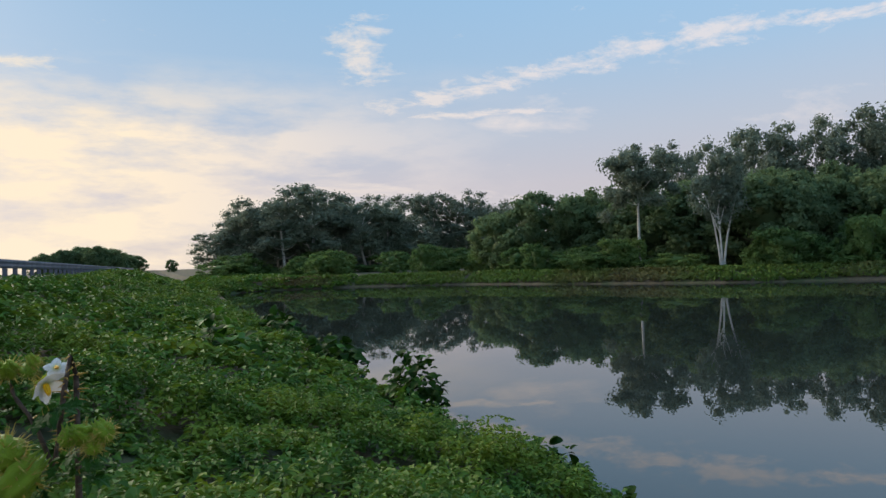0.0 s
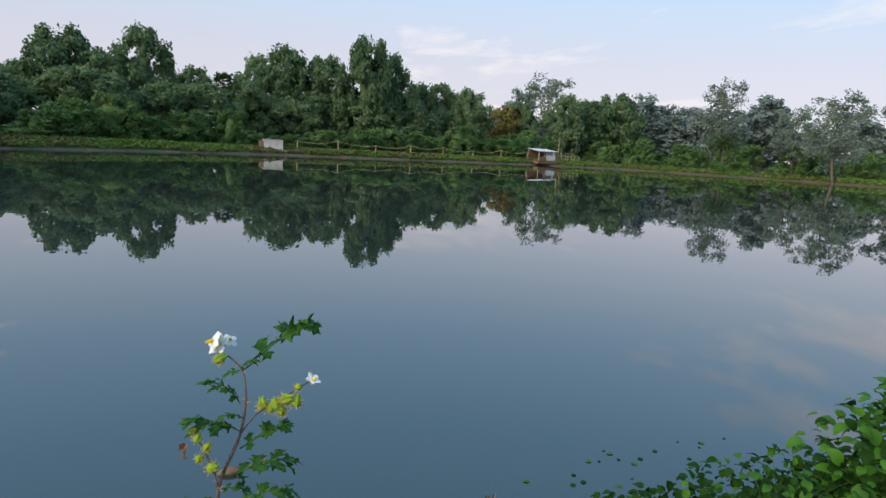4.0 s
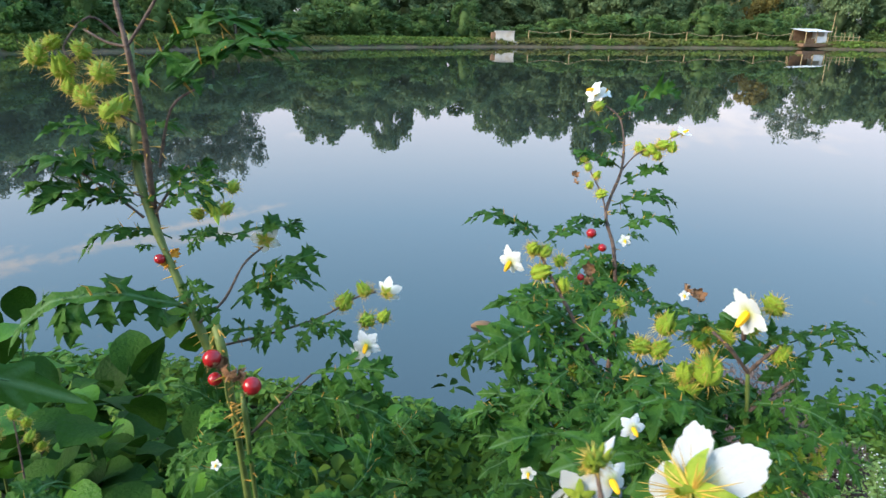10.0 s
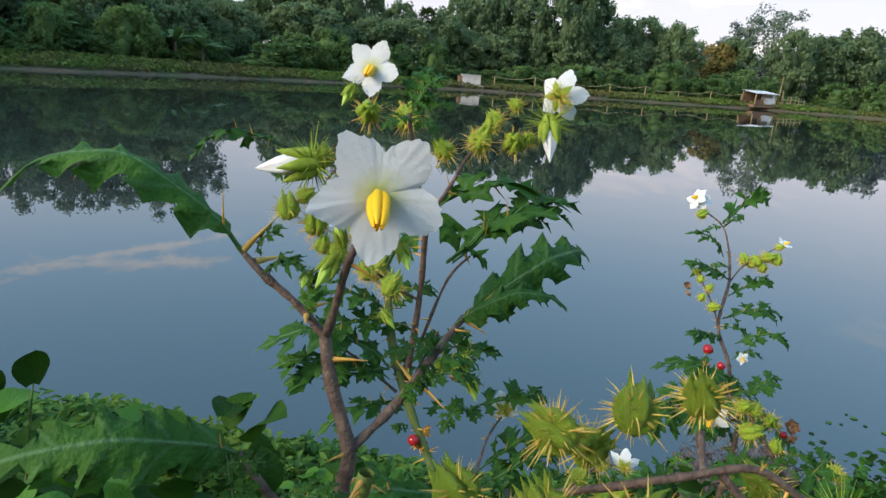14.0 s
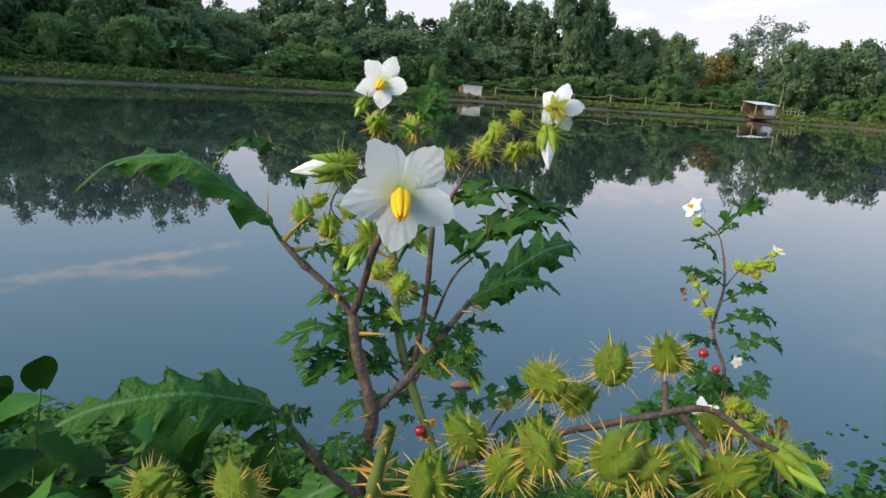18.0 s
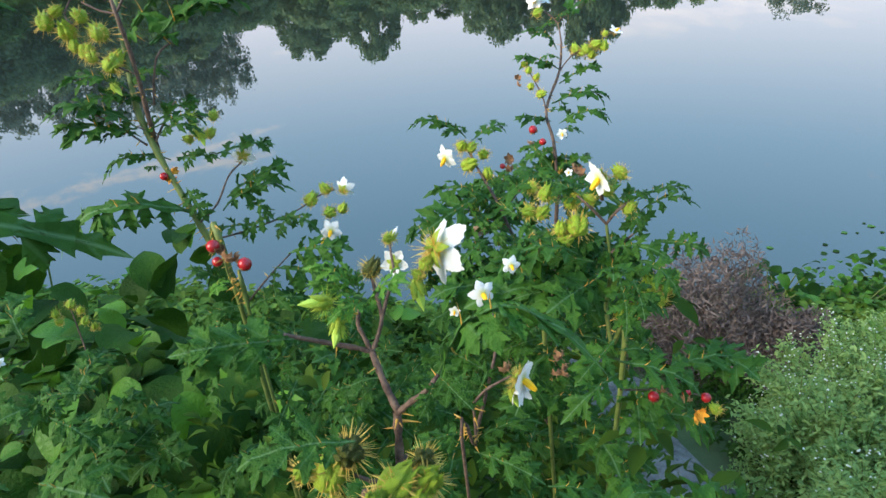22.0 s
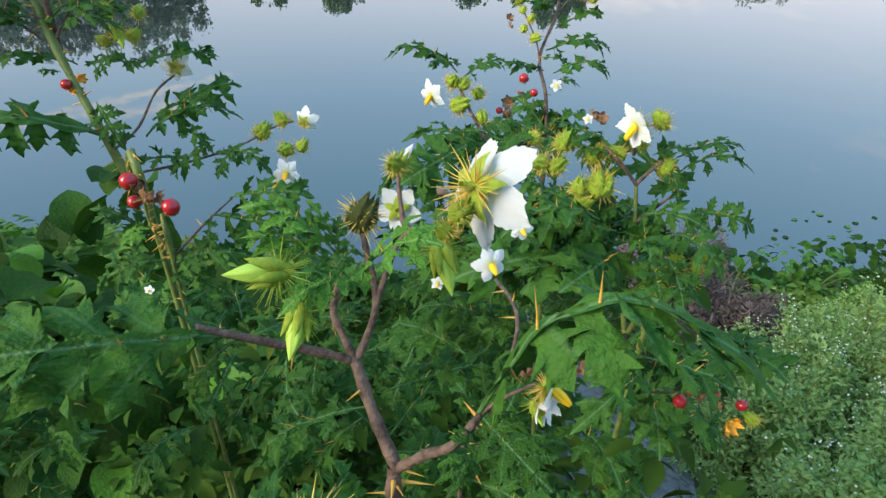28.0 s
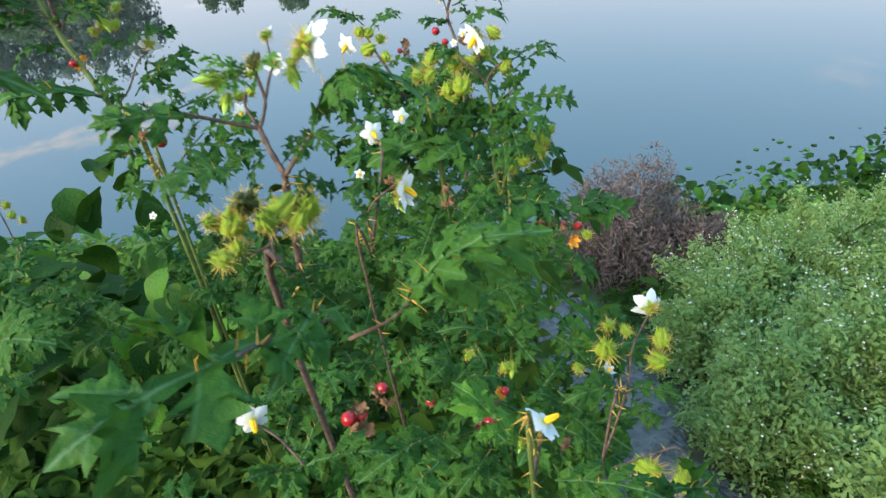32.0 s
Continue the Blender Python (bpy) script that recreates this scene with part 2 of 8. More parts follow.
M_BARK_PALE = material("pale_eucalypt_bark", (0.45, 0.43, 0.39), (0.68, 0.66, 0.61), 0.75, 2.0, 0.01, 8)
M_BANANA = material("banana_leaf", (0.055, 0.115, 0.028), (0.11, 0.19, 0.05), 0.5, 1.0, island=0.5, through_light=0.25)
M_PALM = material("palm_frond", (0.05, 0.10, 0.02), (0.12, 0.18, 0.05), 0.5, 1.0, island=0.5, through_light=0.2)


def water_material():
    m = bpy.data.materials.new("pond_water")
    m.use_nodes = True
    n, l = m.node_tree.nodes, m.node_tree.links
    b = n["Principled BSDF"]
    b.inputs["Base Color"].default_value = (0.021, 0.029, 0.026, 1)
    b.inputs["Roughness"].default_value = 0.006
    b.inputs["IOR"].default_value = 1.75
    g = n.new("ShaderNodeNewGeometry")
    mp = n.new("ShaderNodeMapping")
    mp.inputs["Scale"].default_value = (1.0, 0.7, 1.0)
    l.new(g.outputs["Position"], mp.inputs[0])
    t1 = n.new("ShaderNodeTexNoise")
    t1.inputs["Scale"].default_value, t1.inputs["Detail"].default_value = 0.9, 3
    l.new(mp.outputs[0], t1.inputs["Vector"])
    bp = n.new("ShaderNodeBump")
    bp.inputs["Strength"].default_value, bp.inputs["Distance"].default_value = 1.0, 0.0016
    l.new(t1.outputs["Fac"], bp.inputs["Height"])
    l.new(bp.outputs[0], b.inputs["Normal"])
    return m


M_WATER = water_material()


# ---- mesh helpers ----
def fast_mesh(name, verts, faces, smooth=False):
    """verts (n, 3), faces (m, k) with one k for all."""
    verts, faces = np.asarray(verts, np.float32), np.asarray(faces, np.int32)
    me = bpy.data.meshes.new(name)
    k = faces.shape[1]
    me.vertices.add(len(verts))
    me.vertices.foreach_set("co", verts.ravel())
    me.loops.add(faces.size)
    me.loops.foreach_set("vertex_index", faces.ravel())
    me.polygons.add(len(faces))
    me.polygons.foreach_set("loop_start", np.arange(0, faces.size, k, dtype=np.int32))
    me.polygons.foreach_set("loop_total", np.full(len(faces), k, np.int32))
    if smooth:
        me.polygons.foreach_set("use_smooth", np.ones(len(faces), bool))
    me.update(calc_edges=True)
    return me


def put(name, me, mat, parent=None, label="", m=None):
    ob = new(name, me)
    if mat is not None and not me.materials:
        me.materials.append(mat)
    if parent is not None:
        ob.parent = parent
    if m is not None:
        ob.matrix_basis = m
    if label:
        tagged(ob, label)
    return ob


def join(*pieces):
    """Joins (verts, faces) pairs."""
    vs, fs, n = [], [], 0
    for v, f in pieces:
        vs.append(np.asarray(v, float))
        fs.append(np.asarray(f, int) + n)
        n += len(v)
    return np.concatenate(vs), np.concatenate(fs)


def tube(points, radii, sides=7):
    """A tapered tube along points, closed at its ends by its last rings, in triangles."""
    p = np.asarray(points, float)
    r = np.asarray(radii, float)
    t = np.gradient(p, axis=0)
    t /= np.linalg.norm(t, axis=1)[:, None] + 1e-12
    ref = np.array([0.31, 0.95, 0.05]) if abs(t[0] @ np.array([0.31, 0.95, 0.05])) < 0.9 else np.array([1.0, 0, 0])
    u = np.cross(t, ref)
    u /= np.linalg.norm(u, axis=1)[:, None] + 1e-12
    w = np.cross(t, u)
    a = np.linspace(0, 2 * np.pi, sides, endpoint=False)
    v = p[:, None] + r[:, None, None] * (np.cos(a)[None, :, None] * u[:, None] + np.sin(a)[None, :, None] * w[:, None])
    i = np.arange(len(p) - 1)[:, None] * sides
    j = np.arange(sides)[None]
    k = (j + 1) % sides
    q = np.stack([i + j, i + k, i + sides + k, i + sides + j], -1).reshape(-1, 4)
    return v.reshape(-1, 3), np.concatenate([q[:, [0, 1, 2]], q[:, [0, 2, 3]]])


def bend(a, b, sag=(0, 0, 0), n=6):
    """n points from a to b, bowed by sag in the middle."""
    s = np.linspace(0, 1, n)[:, None]
    return np.asarray(a, float) * (1 - s) + np.asarray(b, float) * s + np.asarray(sag, float) * 4 * s * (1 - s)


def oval_cloud(c, normal, axis, length, width, fold=0.25):
    """As leaf_cloud, but each leaf has a rounded outline and a midrib."""
    normal = normal / (np.linalg.norm(normal, axis=1)[:, None] + 1e-9)
    axis = axis - normal * (axis * normal).sum(1)[:, None]
    axis = axis / (np.linalg.norm(axis, axis=1)[:, None] + 1e-9)
    side = np.cross(normal, axis)
    L, Wd = length[:, None], width[:, None]
    rows = []
    for u, w in ((-0.5, 0), (-0.28, 0.72), (-0.28, 0), (-0.28, -0.72), (0.02, 1), (0.02, 0), (0.02, -1), (0.30, 0.62), (0.30, 0), (0.30, -0.62), (0.55, 0)):
        rows.append(c + axis * L * u + side * Wd * w / 2 + normal * (Wd * fold * abs(w) - L * 0.30 * (u + 0.3) ** 2))
    v = np.stack(rows, 1).reshape(-1, 3)
    tri = np.array([(0, 2, 1), (0, 3, 2), (1, 2, 5), (1, 5, 4), (2, 3, 6), (2, 6, 5), (4, 5, 8), (4, 8, 7), (5, 6, 9), (5, 9, 8), (7, 8, 10), (8, 9, 10)])
    i = np.arange(len(c))[:, None, None] * 11
    return v, (i + tri[None]).reshape(-1, 3)


def leaf_cloud(c, normal, axis, length, width, fold=0.25):
    """Small folded leaves: centres, normals, axes (n, 3); lengths, widths (n,)."""
    normal = normal / (np.linalg.norm(normal, axis=1)[:, None] + 1e-9)
    axis = axis - normal * (axis * normal).sum(1)[:, None]
    axis = axis / (np.linalg.norm(axis, axis=1)[:, None] + 1e-9)
    side = np.cross(normal, axis)
    L, Wd = length[:, None], width[:, None]
    base, tip = c - axis * L / 2, c + axis * L / 2 - normal * L * 0.12
    lift = normal * Wd * fold
    v = np.stack([base, c + side * Wd / 2 + lift, tip, c - side * Wd / 2 + lift], 1).reshape(-1, 3)
    i = np.arange(len(c))[:, None] * 4
    return v, np.concatenate([i + np.array([[0, 1, 2]]), i + np.array([[0, 2, 3]])])


RNG = np.random.default_rng(7)


def unit(n, rng=RNG):
    v = rng.normal(size=(n, 3))
    return v / np.linalg.norm(v, axis=1)[:, None]


# ---- ground and water ----
SHORE = [(-64, 5.5), (-68, 10), (-66, 19), (-58, 28), (-46, 34), (-36, 40), (-29, 48), (-23, 57), (-12, 69), (0, 78), (20, 86), (41, 94), (55, 94), (72, 83), (92, 62), (100, 30), (80, 6)]
POND = np.array(SHORE + [(40, 4.4), (12, 4.4), (4.5, 3.9), (2.6, 3.6), (1.2, 3.4), (-0.6, 3.35), (-2.2, 3.55), (-4.5, 4.0), (-9, 4.15), (-24, 4.4), (-40, 4.6)], float)


def shore_distance(x, y):
    """Distance to the pond's edge, negative over water."""
    p = np.stack([x, y], -1)
    best, inside = np.full(x.shape, 1e9), np.zeros(x.shape, bool)
    for a, b in zip(POND, np.roll(POND, -1, 0)):
        ab = b - a
        s = np.clip(((p - a) @ ab) / (ab @ ab), 0, 1)
        best = np.minimum(best, np.linalg.norm(p - a - s[..., None] * ab, axis=-1))
        crosses = ((a[1] > y) != (b[1] > y)) & (x < ab[0] * (y - a[1]) / (ab[1] if ab[1] else 1e-9) + a[0])
        inside ^= crosses
    return np.where(inside, -best, best)


def lumps(x, y):
    return 0.5 * np.sin(x * 1.7 + 1.3 * np.sin(y * 0.9)) * np.cos(y * 1.9 + 0.7 * x) + 0.5 * np.sin(x * 0.61 - y * 0.83 + 1.0)


def ground_height(x, y):
    x, y = np.asarray(x, float), np.asarray(y, float)
    d = shore_distance(x, y)
    near = np.clip(4.2 - y, 0, None)
    bank = np.where(near < 4.2, 0.30 * near, 1.26 + 0.33 * (near - 4.2))
    bank = np.minimum(bank, 2.35 - 0.2 * np.clip((-8 - x) / 8, 0, 1))
    far = np.minimum(np.interp(x, [-30.0, -8.0], [0.9, 0.6]), 0.42 * d)
    mix = np.clip((y - 4.2) / 1.5, 0, 1)
    land = bank * (1 - mix) + far * mix + 0.04 * lumps(x, y) * np.clip(d, 0, 1)
    land = np.minimum(land, 0.03 + 0.75 * d)
    return np.where(d > 0, land, np.maximum(-1.2, 0.5 * d))


def axis_steps(stops):
    out_ = []
    for a, b, s in stops:
        out_.append(np.arange(a, b, s))
    return np.unique(np.round(np.concatenate(out_), 4))


gx = axis_steps([(-3000, -400, 200), (-400, -100, 20), (-100, -14, 1.2), (-14, 8, 0.22), (8, 100, 1.5), (100, 400, 20), (400, 3001, 200)])
gy = axis_steps([(-3000, -300, 200), (-300, -30, 20), (-30, -8, 1.5), (-8, 6, 0.2), (6, 100, 1.2), (100, 400, 20), (400, 3001, 200)])
GX, GY = np.meshgrid(gx, gy)
gv = np.stack([GX, GY, ground_height(GX, GY)], -1).reshape(-1, 3)
nx, ny = len(gx), len(gy)
gi = (np.arange(ny - 1)[:, None] * nx + np.arange(nx - 1)[None]).ravel()
ground = put("ground", fast_mesh("ground", gv, np.stack([gi, gi + 1, gi + nx + 1, gi + nx], -1), True), M_SOIL)
tagged(ground, "brown earth bank sloping down to the pond", "ground", kind="structure")

wv = [(-72, 3, 0), (106, 3, 0), (106, 100, 0), (-72, 100, 0)]
water = put("water", fast_mesh("water", wv, [[0, 1, 2, 3]]), M_WATER)
tagged(water, "still dark green pond water mirroring trees and sky", "water", kind="structure")


# ---- bank vegetation ----
def canopy(x, y):
    """Height of the weeds over the soil."""
    h = 0.25 + 0.15 * np.sin(x * 1.7 + 0.9 * np.sin(y * 1.5)) + 0.11 * np.sin(y * 2.3 - x * 1.1) + 0.06 * np.sin(x * 5.3 + y * 4.1)
    return np.clip(h, 0.06, None)


def weed_patch(name, label, n, xr, yr, size, mat, keep=None, top=1.0, seed=1, whorls=4, leaves=5, cloud=leaf_cloud, tumble=0.35, uneven=(0.55, 1.15)):
    """Upright weeds: each has a few whorls of leaves, the highest one the smallest."""
    rng = np.random.default_rng(seed)
    x = rng.uniform(*xr, n)
    y = rng.uniform(*yr, n)
    ok = shore_distance(x, y) > 0.02
    if keep is not None:
        ok &= keep(x, y)
    x, y = x[ok], y[ok]
    n = len(x)
    z0 = ground_height(x, y)
    h = canopy(x, y) * top * rng.uniform(*uneven, n) * np.where(x > -4.2, np.clip((3.9 - y) / 2.0, 0.28, 1.0), 1.0)
    lean = rng.normal(size=(n, 2)) * 0.12
    cs, ns, ax, ln = [], [], [], []
    for w in range(whorls):
        u = 0.35 + 0.65 * (w + 1) / whorls
        for k in range(leaves):
            a = w * 0.9 + k * 6.283 / leaves + rng.uniform(-0.4, 0.4, n) + x * 17
            d = np.stack([np.cos(a), np.sin(a), rng.uniform(-0.25, 0.35, n)], -1)
            s = size * rng.uniform(0.7, 1.3, n) * (1.25 - 0.45 * u)
            p = np.stack([x + lean[:, 0] * h * u, y + lean[:, 1] * h * u, z0 + h * u], -1) + d * s[:, None] * 0.75
            cs.append(p)
            ns.append(np.array([0, 0, 1.0]) + tumble * rng.normal(size=(n, 3)))
            ax.append(d)
            ln.append(s)
    cs, ns, ax, ln = np.concatenate(cs), np.concatenate(ns), np.concatenate(ax), np.concatenate(ln)
    v, f = cloud(cs, ns, ax, ln, ln * rng.uniform(0.42, 0.62, len(ln)))
    ob = put(name, fast_mesh(name, v, f, cloud is oval_cloud), mat)
    return tagged(ob, label, "weeds", kind="stuff")


# ---- trees ----
def core_ball(c, r, rng, flat):
    """The leaf-packed heart of a clump: a dented twenty-sided lump."""
    g = (1 + 5 ** 0.5) / 2
    v = np.array([(-1, g, 0), (1, g, 0), (-1, -g, 0), (1, -g, 0), (0, -1, g), (0, 1, g), (0, -1, -g), (0, 1, -g), (g, 0, -1), (g, 0, 1), (-g, 0, -1), (-g, 0, 1)], float) / 1.9
    v *= rng.uniform(0.75, 1.2, (12, 1))
    f = np.array([(0, 11, 5), (0, 5, 1), (0, 1, 7), (0, 7, 10), (0, 10, 11), (1, 5, 9), (5, 11, 4), (11, 10, 2), (10, 7, 6), (7, 1, 8), (3, 9, 4), (3, 4, 2), (3, 2, 6), (3, 6, 8), (3, 8, 9), (4, 9, 5), (2, 4, 11), (6, 2, 10), (8, 6, 7), (9, 8, 1)])
    return np.asarray(c) + v * r * np.array([1, 1, flat]), f


def crown_mesh(name, clumps, per, leaf, seed, flat=0.8, core=0.50, inner=()):
    """clumps: (centre, radius) pairs; each becomes a dense puff of small leaves with a ragged skin."""
    rng = np.random.default_rng(seed)
    cs, ns, ax, ln, hearts = [], [], [], [], []
    for c, r in clumps:
        n = int(per * rng.uniform(0.7, 1.3))
        d = unit(n, rng)
        rad = r * rng.uniform(0.25, 1.15, n) ** 0.7 * (1 + 0.2 * np.sin(d[:, 0] * 5 + seed) * np.cos(d[:, 2] * 6))
        p = np.asarray(c) + d * rad[:, None] * np.array([1, 1, flat])
        cs.append(p)
        ns.append(d * 0.8 + 0.75 * unit(n, rng) + np.array([0, 0, 0.2]))
        ax.append(unit(n, rng) + np.array([0, 0, -0.6]))
        ln.append(leaf * rng.uniform(0.6, 1.4, n))
        if core:
            hearts.append(core_ball(c, r * core, rng, flat))
    hearts += [core_ball(c, r, rng, 1.0) for c, r in inner]
    cs, ns, ax, ln = np.concatenate(cs), np.concatenate(ns), np.concatenate(ax), np.concatenate(ln)
    return fast_mesh(name, *join(leaf_cloud(cs, ns, ax, ln, ln * 0.62, 0.2), *hearts))


def limbs(base, top, spread, count, r0, rng, first=0.45):
    """A trunk with limbs: its tubes and the ends of the limbs."""
    base, top = np.asarray(base, float), np.asarray(top, float)
    spine = bend(base, top, (rng.normal() * 0.25, rng.normal() * 0.25, 0), 9)
    parts = [tube(spine, np.linspace(r0, r0 * 0.25, 9), 8)]
    ends = []
    for i in range(count):
        s = first + (1 - first) * (i + 0.5) / count
        a = spine[min(8, int(s * 8))]
        ang = i * 2.4 + rng.uniform(0, 1)
        reach = spread * rng.uniform(0.55, 1.0)
        b = a + np.array([math.cos(ang) * reach, math.sin(ang) * reach, rng.uniform(0.35, 0.9) * reach])
        parts.append(tube(bend(a, b, (0, 0, -0.12 * reach), 6), np.linspace(r0 * 0.45 * (1.2 - s), 0.02, 6), 6))
        ends.append(b)
    ends.append(top)
    return parts, ends


def tree_kind(kind, seed):
    """One tree 10 m high with its base in the origin; its width is 6 m."""
    rng = np.random.default_rng(seed)
    thing = new("tree")
    thing.empty_display_size = 0.5
    if kind in ("euc", "thin", "lone", "far"):
        first = {"euc": 0.30, "thin": 0.3, "lone": 0.62, "far": 0.15}[kind]
        parts, ends = limbs((0, 0, -0.3), (rng.normal() * 0.3, rng.normal() * 0.3, 9.2), 2.0, 16, 0.15, rng, first)
        clumps = []
        for e in ends:
            for _ in range(4):
                clumps.append((e + rng.normal(size=3) * (0.7, 0.7, 0.6), rng.uniform(0.45, 0.95)))
        if kind == "far":
            clumps += [((rng.normal() * 1.5, rng.normal() * 1.5, rng.uniform(0.6, 7)), rng.uniform(0.9, 1.4)) for _ in range(22)]
        per = {"euc": 78, "thin": 60, "lone": 110, "far": 46}[kind]
        crown = crown_mesh("crown", clumps, per, 0.27 if kind != "far" else 0.45, seed, 0.9, {"thin": 0.0, "far": 0.45}.get(kind, 0.38))
        mats = (M_BARK if kind in ("thin", "far") else M_BARK_PALE, M_CROWN_EUC if kind != "far" else M_CROWN_HAZED)
    elif kind == "white":
        parts, ends = [], []
        for dx, h, lean in ((-0.25, 5.2, -1.1), (0.25, 5.6, 1.5), (0.05, 4.4, -0.3)):
            spine = bend((dx * 0.4, 0, -0.3), (lean, rng.normal() * 0.6, h), (-lean * 0.14, 0.1, 0), 9)
            parts.append(tube(spine, np.linspace(0.12, 0.05, 9), 8))
            for k in range(5):
                a = spine[5 + k % 4]
                b = a + np.array([rng.normal() * 1.2, rng.normal() * 1.2, rng.uniform(0.8, 3.6)])
                parts.append(tube(bend(a, b, (0, 0, -0.1), 5), np.linspace(0.06, 0.015, 5), 5))
                ends.append(b)
        clumps = [(e + rng.normal(size=3) * 0.8, rng.uniform(0.5, 1.0)) for e in ends for _ in range(4)]
        crown = crown_mesh("crown", clumps, 100, 0.24, seed, 0.9, 0.45)
        mats = (M_BARK_PALE, M_CROWN_EUC)
    elif kind in ("broad", "brown", "shrub"):
        tall, girth = (4.0, 2.3) if kind == "shrub" else (8.5, 3.7)
        parts, ends = limbs((0, 0, -0.3), (rng.normal() * 0.3, 0, tall * 0.75), girth * 0.7, 8, 0.02 * tall, rng, 0.25)
        clumps = []
        side = rng.uniform(-0.8, 0.8, 2)
        for _ in range(96 if kind != "shrub" else 46):
            s = rng.uniform(0.03, 1.0)
            ring = girth * math.sqrt(max(0.05, 1 - ((s - 0.45) / 0.57) ** 2))
            a = rng.uniform(0, 6.283)
            rr = ring * rng.uniform(0.35, 1.0) ** 0.5 * (1 + 0.16 * math.sin(3 * a + 6 * s + seed))
            clumps.append(((rr * math.cos(a) + side[0] * s, rr * math.sin(a) + side[1] * s, s * tall * 0.92), rng.uniform(0.42, 0.95) * (0.62 if kind == "shrub" else 1.05)))
        crown = crown_mesh("crown", clumps, 88 if kind != "shrub" else 60, 0.37 if kind != "shrub" else 0.27, seed, 0.95, 0.50, [((side[0] * u, side[1] * u, tall * u), girth * 0.40) for u in (0.25, 0.42, 0.58)])
        mats = (M_BARK, {"brown": M_CROWN_BROWN, "shrub": M_SHRUB}.get(kind, M_CROWN_DARK))
    elif kind in ("banana", "date"):
        tall = 3.2 if kind == "banana" else 5.5
        parts = [tube(bend((0, 0, -0.3), (0.1, 0, tall), (0.1, 0, 0), 8), np.linspace(0.22, 0.13, 8), 8)]
        made = []
        for i in range(11 if kind == "banana" else 46):
            ang, rise = i * 2.4, rng.uniform(0.35, 1.3) if kind == "banana" else -0.75 + 2.1 * (i / 45.0)
            d = np.array([math.cos(ang), math.sin(ang), 0])
            long = rng.uniform(2.6, 3.8) if kind == "banana" else rng.uniform(2.8, 3.6)
            line = bend((0.1, 0, tall), np.array([0.1, 0, tall]) + d * long * math.cos(rise) + np.array([0, 0, long * math.sin(rise) - 0.9]), (0, 0, 0.55), 9)
            w = np.cross(d, [0, 0, 1.0])
            if kind == "banana":
                wide = (0.42 * np.array([0.1, 0.6, 0.9, 1, 1, 0.95, 0.8, 0.55, 0.02]))[:, None]
                v = np.stack([line - w * wide + (0, 0, -0.12), line, line + w * wide + (0, 0, -0.12)], 1).reshape(-1, 3)
                k = (np.arange(8)[:, None] * 3 + np.arange(2)[None]).ravel()
                q = np.stack([k, k + 1, k + 4, k + 3], -1)
                made.append((v, np.concatenate([q[:, [0, 1, 2]], q[:, [0, 2, 3]]])))
            else:
                c = np.repeat(line[1:], 6, 0) + rng.normal(size=(48, 3)) * 0.04
                side = np.where(np.arange(48) % 2, 1.0, -1.0)[:, None]
                way = w * side + d * 0.7 + np.array([0, 0, -0.25]) + rng.normal(size=(48, 3)) * 0.15
                made.append(leaf_cloud(c + way * 0.22, np.array([0, 0, 1.0]) + 0.4 * rng.normal(size=(48, 3)), way, np.full(48, 0.6), np.full(48, 0.10)))
        crown = fast_mesh("crown", *join(*made))
        mats = (M_BARK, M_BANANA if kind == "banana" else M_PALM)
    else:  # palm
        parts = [tube(bend((0, 0, -0.3), (0.2, 0, 8.2), (0.15, 0, 0), 10), np.linspace(0.2, 0.14, 10), 8)]
        vs = []
        for i in range(34):
            ang, droop = i * 2.4, -0.7 + 1.6 * (i / 33.0)
            d = np.array([math.cos(ang) * math.cos(droop), math.sin(ang) * math.cos(droop), math.sin(droop)])
            hub = np.array([0.2, 0, 8.2]) + d * 1.1
            sidev = np.cross(d, [0, 0, 1.0])
            sidev /= np.linalg.norm(sidev)
            upv = np.cross(sidev, d)
            for j in range(15):
                a2 = -1.25 + 2.5 * j / 14
                q = d * math.cos(a2) + sidev * math.sin(a2)
                vs.append((hub + q * 0.5, upv + 0.2 * rng.normal(size=3), q, 1.15))
        v, f = leaf_cloud(np.array([a[0] for a in vs]), np.array([a[1] for a in vs]), np.array([a[2] for a in vs]), np.array([a[3] for a in vs]), np.full(len(vs), 0.16))
        crown = fast_mesh("crown", v, f)
        mats = (M_BARK, M_PALM)
    put("trunk", fast_mesh("trunk", *join(*parts), True), mats[0], thing)
    put("crown", crown, mats[1], thing)
    return thing


TREE_WORDS = {
    "euc": ("tall eucalypt with a pale slim trunk and airy crown", "tree"),
    "thin": ("slender tree with a sparse see-through crown", "tree"),
    "lone": ("tall slim eucalypt with a high tufted crown", "tree"),
    "far": ("distant tree beyond the fields, its crown paled for haze", "tree"),
    "white": ("white-barked eucalypt forking into bare pale limbs", "tree"),
    "broad": ("dense dark green broadleaf tree on the bank", "tree"),
    "brown": ("broadleaf tree with yellow-brown foliage", "tree"),
    "shrub": ("low leafy green shrub on the far bank", "shrub"),
    "banana": ("banana plant with broad arching green leaves", "banana plant"),
    "date": ("date palm with drooping feathery fronds", "palm tree"),
    "palm": ("fan palm with a ragged round crown", "palm tree"),
}
TREES = {}
TURN = 0


